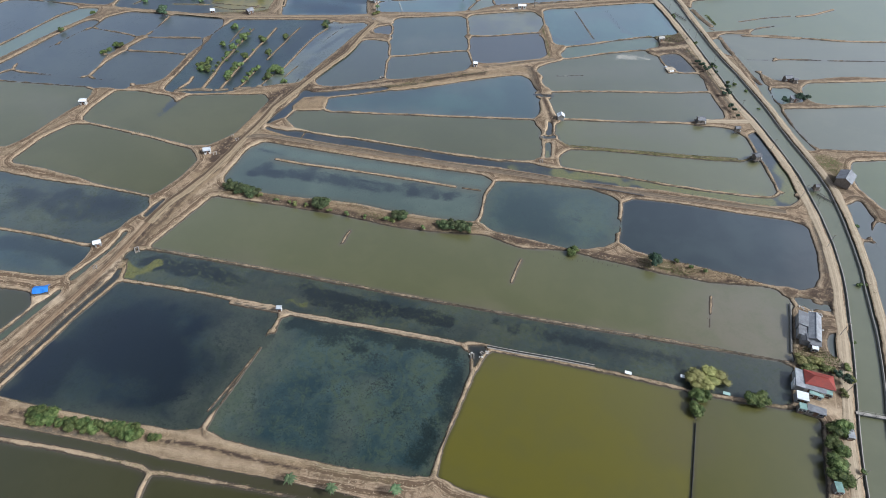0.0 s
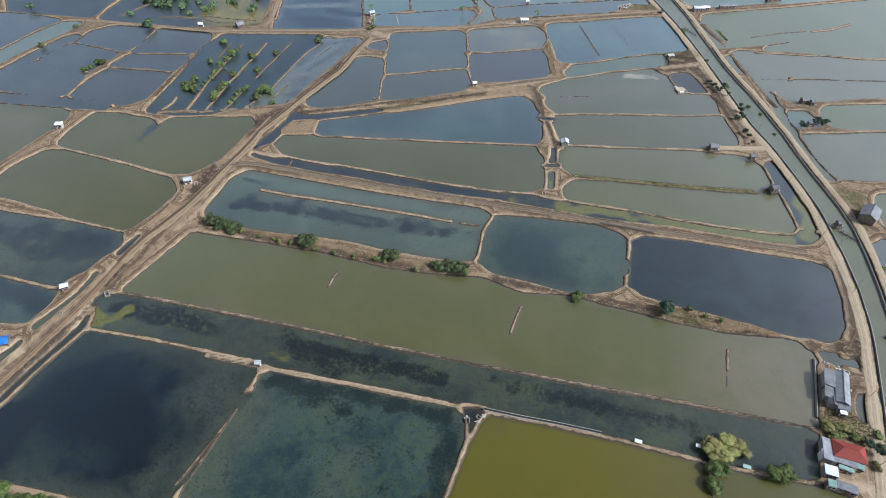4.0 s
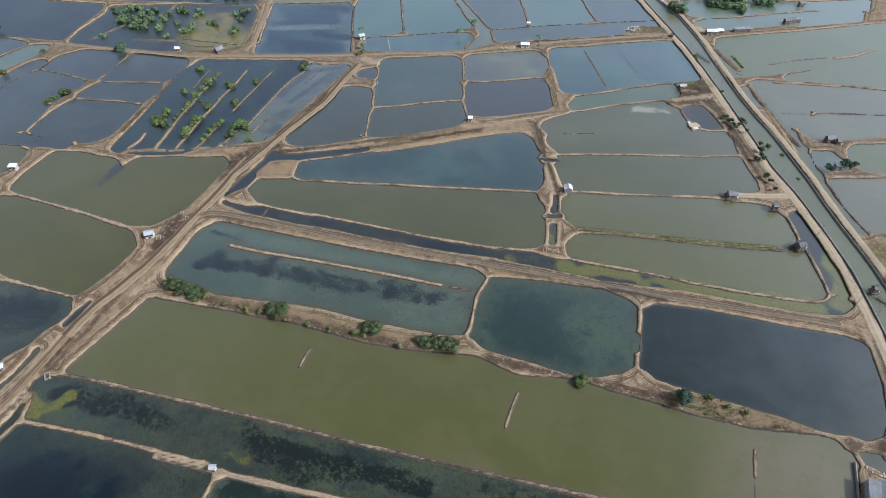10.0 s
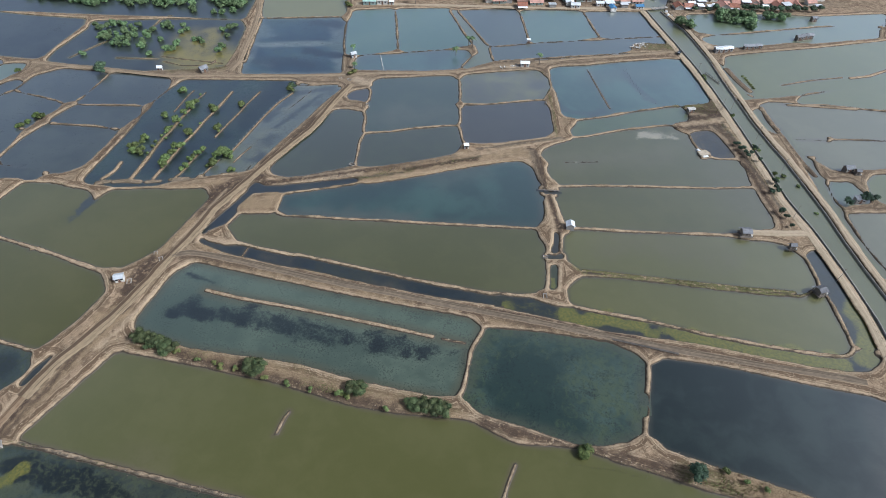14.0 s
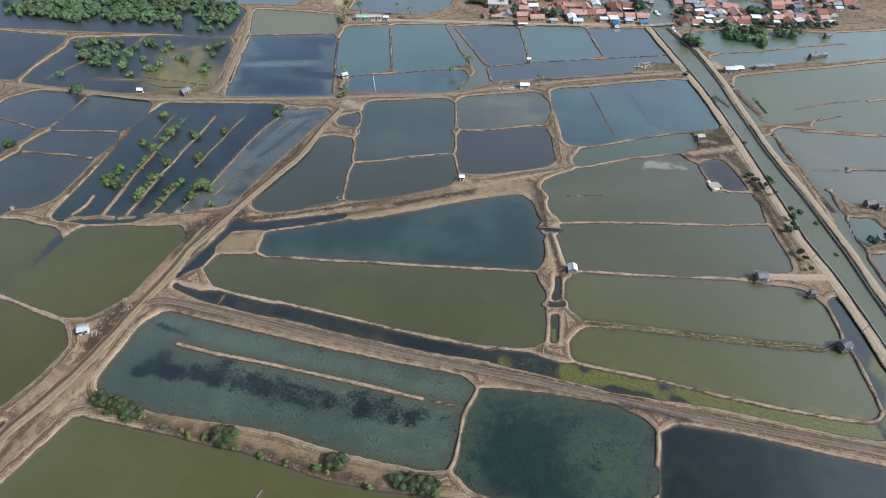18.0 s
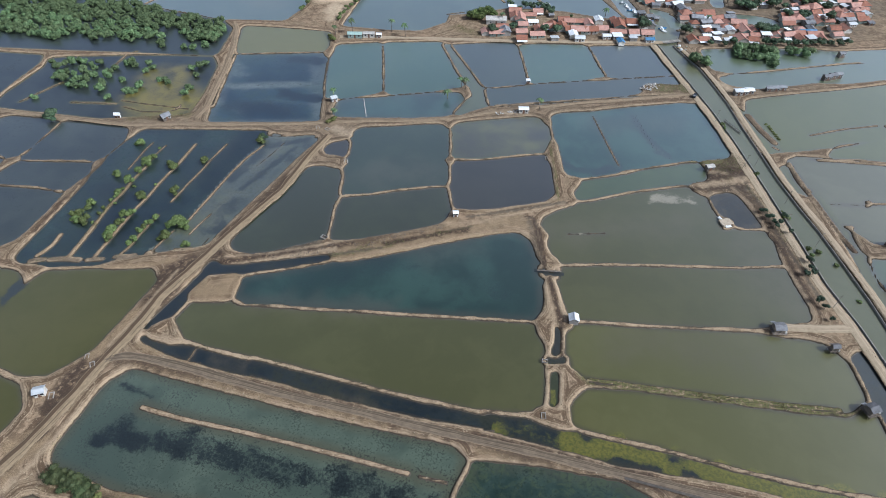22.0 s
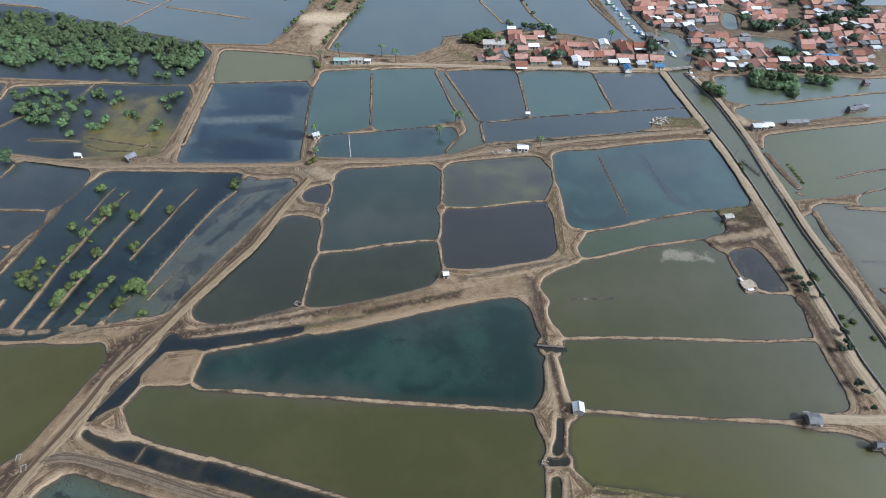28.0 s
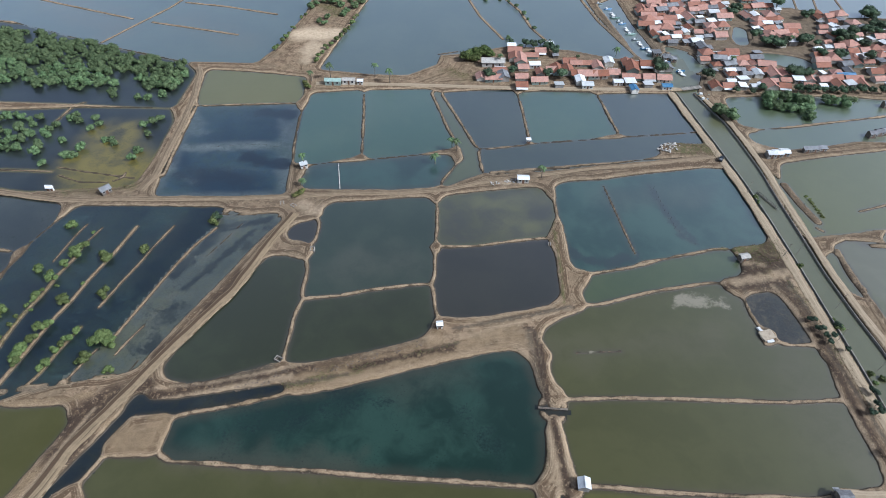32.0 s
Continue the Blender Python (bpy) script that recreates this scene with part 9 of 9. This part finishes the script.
net_fence("dark net on thin stakes dividing the yellow pond", (50.8, 90), (46.8, 58.7))
net_fence("short dark net on stakes in the pond", (-43.8, 273.5), (-43.6, 264.7), 0.4)

# ---- the concrete channel on the dike by the yellow pond ----
channel_line = ((-7.1, 101.3), (2.6, 101.3), (12.4, 101.6), (23.9, 101.6))
tagged(ribbon("concrete_channel", channel_line, [(-0.42, -0.3), (-0.42, 0.12), (-0.32, 0.12), (-0.32, -0.1), (0.32, -0.1), (0.32, 0.12), (0.42, 0.12), (0.42, -0.3)], M_CONCRETE, 1.0, 0.78), "narrow concrete water channel along the dike top", "channel", kind="structure")
tagged(ribbon("channel_water", channel_line, [(-0.31, 0.0), (0.31, 0.0)], M_WATER["ditch"], 1.0, 0.76), "dark still water standing in a concrete channel", "water", kind="structure")


# ---- stakes along the pond edges ----
def stakes(label, line, step, seed):
    """A row of thin bamboo stakes standing in the water."""
    r = random.Random(seed)
    root = new("stake_row")
    tagged(root, label, "stakes", "bamboo stakes")
    pts, _ = along(line, step)
    root.matrix_basis = pose(*pts[0], 0)
    for x, y in pts - pts[0]:
        bm = bmesh.new()
        x, y = x + r.uniform(-0.3, 0.3), y + r.uniform(-0.3, 0.3)
        limb(bm, (x, y, -0.9), (x + r.uniform(-0.15, 0.15), y + r.uniform(-0.15, 0.15), r.uniform(0.7, 1.5)), 0.05, 0.035, 5)
        part("stake", bm, M_ROPE, root)


stakes("row of thin bamboo stakes along the pond bank", [(8.7, 142.7), (18.6, 143.6), (29.9, 143.7)], 1.6, 1)
stakes("row of thin bamboo stakes along the pond bank", [(-102, 115.6), (-94.7, 115.2), (-85.1, 114.9)], 1.5, 2)
stakes("bamboo stakes of an old fish trap in the canal", [(104.2, 201.1), (105.1, 198.9), (107, 196.6), (109.5, 195.2)], 0.9, 3)
stakes("bamboo stakes of an old fish trap in the canal", [(104.4, 201.2), (104.6, 196.7), (103.4, 193.7)], 0.9, 4)
stakes("bamboo stakes marking the pond corner", [(21.9, 354.2), (25.7, 343.2), (29.4, 333)], 2.4, 5)

# ---- canal walls, poles, boats, rubble ----
tagged(ribbon("yard_wall", [(83.5, 140), (82.2, 131.5), (80.1, 119.8)], [(-0.14, -1.2), (-0.14, 0.0), (-0.1, 0.03), (0.1, 0.03), (0.14, 0.0), (0.14, -1.2)], M_CONCRETE, 1.2, 0.85), "low dark concrete wall between the yard and the pond", "wall", kind="structure")
for name, line in (("canal_wall_west", CANAL_WEST), ("canal_wall_east", CANAL_EAST)):
    tagged(ribbon(name, line, [(-0.12, -0.9), (-0.12, 0.0), (-0.09, 0.02), (0.09, 0.02), (0.12, 0.0), (0.12, -0.9)], M_FOOT if name == "canal_wall_east" else M_CONCRETE, 1.2, 0.78), "low concrete retaining wall along the canal", "wall", kind="structure")


def pole(at, tall, lean):
    root = new("utility_pole")
    tagged(root, "slim grey concrete utility pole beside the canal road", "pole", "utility poles")
    bm = bmesh.new()
    limb(bm, (0, 0, -0.6), (0, 0, tall), 0.09, 0.06, 8)
    part("shaft", bm, M_CONCRETE, root)
    bm = bmesh.new()
    box(bm, -0.6, 0.6, -0.05, 0.05, tall - 0.4, tall - 0.3)
    part("crossarm", bm, M_TIMBER, root)
    root.matrix_basis = pose(*at, 0.6, lean, 0, 25)


for k, at in enumerate(((95.6, 129.9), (91.6, 108.3), (88.1, 82.8), (101.1, 170.1), (97.9, 197.1), (91.7, 226.7), (83.3, 256.3), (74.6, 293.4), (64.8, 327.5))):
    pole(at, 6.2, 1.0 + k % 3)
for at in ((56.5, 359.9), (69.7, 330.3), (77.6, 307.8), (84.2, 285.8)):
    pole(at, 6.0, 1.0)


def boat(label, at, turn, length, colour):
    """A small wooden fishing boat: plank hull, deck, cabin and mast."""
    root = new("fishing_boat")
    tagged(root, label, "boat", "moored boats")
    bm = bmesh.new()
    rings = []
    for i in range(9):
        u = i / 8 * 2 - 1
        w = 0.17 * length * (1 - abs(u) ** 2.6) + 0.02
        lift = 0.16 * length * max(0, abs(u) - 0.35) ** 2
        rings.append([bm.verts.new((u * length / 2, sy * w * k, z + lift)) for sy, k, z in ((-1, 1, 0.55), (-1, 0.8, 0.1), (0, 0, -0.25), (1, 0.8, 0.1), (1, 1, 0.55))])
    for p_, q_ in zip(rings, rings[1:]):
        for i in range(4):
            bm.faces.new((p_[i], q_[i], q_[i + 1], p_[i + 1]))
        bm.faces.new((q_[0], p_[0], p_[4], q_[4]))
    part("hull", bm, colour, root)
    bm = bmesh.new()
    box(bm, -0.28 * length, -0.05 * length, -0.1 * length, 0.1 * length, 0.5, 1.35, 0.04)
    part("cabin", bm, M_WHITE, root)
    bm = bmesh.new()
    limb(bm, (0.1 * length, 0, 0.4), (0.1 * length, 0, 0.4 + 0.4 * length), 0.05, 0.03)
    part("mast", bm, M_ROPE, root)
    root.matrix_basis = pose(*at, 0.1, 0, 0, turn)


HULLS = (M_BOAT, M_TIN_BLUE, M_WHITE, M_TIN_GREEN)
for k, at in enumerate(((-8.3, 528.7), (-2.9, 521.7), (0.3, 514.3), (1.7, 510.6), (4.5, 505.9), (6.1, 503.2), (8.5, 495.5), (11, 491), (13.5, 484.5), (18.3, 474.8), (20.7, 472.7), (22.4, 469.2), (31.2, 456.5), (36, 454.2), (36.5, 451.3), (45.2, 432.9), (45.7, 428.8), (29.6, 462.3), (16, 479.6))):
    boat("narrow painted wooden fishing boat moored at the harbour", at, (15, 20, -60, 10)[k % 4] + 5 * (k % 3), 4.6 + 0.5 * (k % 4), HULLS[k % 4])


def heap(name, label, category, points, size, material, seed, spread=0.6):
    """A loose heap of single lumps round the given places."""
    rnd = random.Random(seed)
    for x, y in points:
        root = new(name)
        tagged(root, label, category, category + " heaps")
        for i in range(7):
            bm = bmesh.new()
            bmesh.ops.create_icosphere(bm, subdivisions=1, radius=size * rnd.uniform(0.5, 1.0))
            for v in bm.verts:
                v.co *= rnd.uniform(0.75, 1.2)
                v.co.z *= 0.6
            part("stone", bm, material, root, at=Matrix.Translation((rnd.uniform(-spread, spread), rnd.uniform(-spread, spread), size * 0.3)))
        root.matrix_basis = pose(x, y, height(x, y))


heap("rubble_heap", "heap of pale broken rubble on the ground", "rubble", [(24, 384.9), (25.9, 383.7), (27.8, 385.9), (29.6, 384.7), (26.7, 381.4), (28.6, 381.1), (24.9, 381.8), (31.5, 386.9), (30.4, 383.3)], 0.55, M_STONE, 7, 1.3)
heap("rubble_heap", "low heap of pale shells beside the track", "rubble", [(-38.5, 340.5), (-36.9, 341.7), (-33.2, 343.4), (-31.6, 344.2), (-29.9, 345)], 0.4, M_STONE, 8, 1.0)
heap("earth_heap", "heap of dug dark earth clods by the channel", "earth", [(-89.7, 234.2), (-87.1, 235.6), (-85.5, 237.5), (-82.9, 237.4), (-81, 240.6), (-79.1, 242), (-70.8, 244.8), (-65.4, 248.1), (-59.8, 251.6), (-57, 253.5), (-51.3, 257), (-45.5, 260.6), (-66.5, 246.7), (-62.4, 249.3)], 0.32, M_CLOD, 9, 1.0)
heap("rubble_heap", "scatter of pale rubble in the yard", "rubble", [(86.7, 138.6), (89, 138.2), (91.7, 137), (90.4, 131.1)], 0.35, M_STONE, 11, 0.8)
heap("rubble_heap", "scatter of pale stones at the sluice", "rubble", [(-11.5, 97.8), (-8.2, 97.3), (-6.7, 99.3), (-10.7, 99.2)], 0.28, M_STONE, 12, 0.5)


# the sandy pad at the pit's edge with white sheets along its rim
M_SANDY = plain("packed_pale_sand", (0.46, 0.38, 0.28), 0.9, 0.3, 0.9, grain=0.05)
for name, label, (x, y), w, l, up, turn, surface in (
        ("sandy_pad", "low pad of packed sand beside the muddy pit", (54.4, 290.3), 4.4, 3.6, 0.1, 32, M_SANDY),
        ("white_sheet", "crumpled white plastic sheet on the sandy pad", (52.8, 291.7), 0.9, 2.6, 0.2, 36, M_WHITE),
        ("white_sheet", "crumpled white plastic sheet on the sandy pad", (55.1, 288.2), 2.2, 0.9, 0.2, 24, M_WHITE),
        ("white_sheet", "crumpled white plastic sheet on the sandy pad", (53.1, 289.3), 1.0, 1.0, 0.2, 60, M_WHITE)):
    bm = bmesh.new()
    bmesh.ops.create_grid(bm, x_segments=8, y_segments=8, size=0.5)
    r = random.Random(int(w * 100 + turn))
    top = list(bm.verts)
    for v in top:
        k = 1 + r.uniform(-0.12, 0.06)
        v.co = Vector((v.co.x * w * k, v.co.y * l * k, 0.12 + r.uniform(-0.04, 0.05)))
    rim_ = [e for e in bm.edges if e.is_boundary]
    down = bmesh.ops.extrude_edge_only(bm, edges=rim_)["geom"]
    for v in down:
        if isinstance(v, bmesh.types.BMVert):
            v.co.z = -0.35
    ob = new(name, bpy.data.meshes.new(name))
    bm.to_mesh(ob.data)
    bm.free()
    ob.data.materials.append(surface)
    ob.matrix_basis = pose(x, y, max(height(x, y), 0.25) + up, 0, 0, turn)
    tagged(ob, label, "pad" if name == "sandy_pad" else "sheet", "" if name == "sandy_pad" else "white sheets")


# ---- the parked car ----
def car(at, turn):
    root = new("parked_car")
    tagged(root, "small dark car parked where the track meets the canal road", "car")
    bm = bmesh.new()
    box(bm, -1.9, 1.9, -0.8, 0.8, 0.3, 0.85, 0.12)
    part("body", bm, M_PANE, root)
    bm = bmesh.new()
    box(bm, -1.1, 0.8, -0.7, 0.7, 0.85, 1.4, 0.18)
    part("cabin", bm, M_PANE, root)
    for sx in (-1, 1):
        bm = bmesh.new()
        slab(bm, ((sx * 1.2 - 0.15, -0.6, 0.92), (sx * 1.2 - 0.15, 0.6, 0.92), (sx * 0.85 - 0.15, 0.58, 1.38), (sx * 0.85 - 0.15, -0.58, 1.38)), 0.03)
        part("windscreen", bm, M_TIN, root)
        for sy in (-1, 1):
            bm = bmesh.new()
            limb(bm, (sx * 1.2, sy * 0.62, 0.3), (sx * 1.2, sy * 0.84, 0.3), 0.3, 0.3, 12)
            part("wheel", bm, M_ROPE, root)
    root.matrix_basis = pose(*at, ROAD_Z + 0.04, 0, 0, turn)


car((48.8, 380.1), 70)
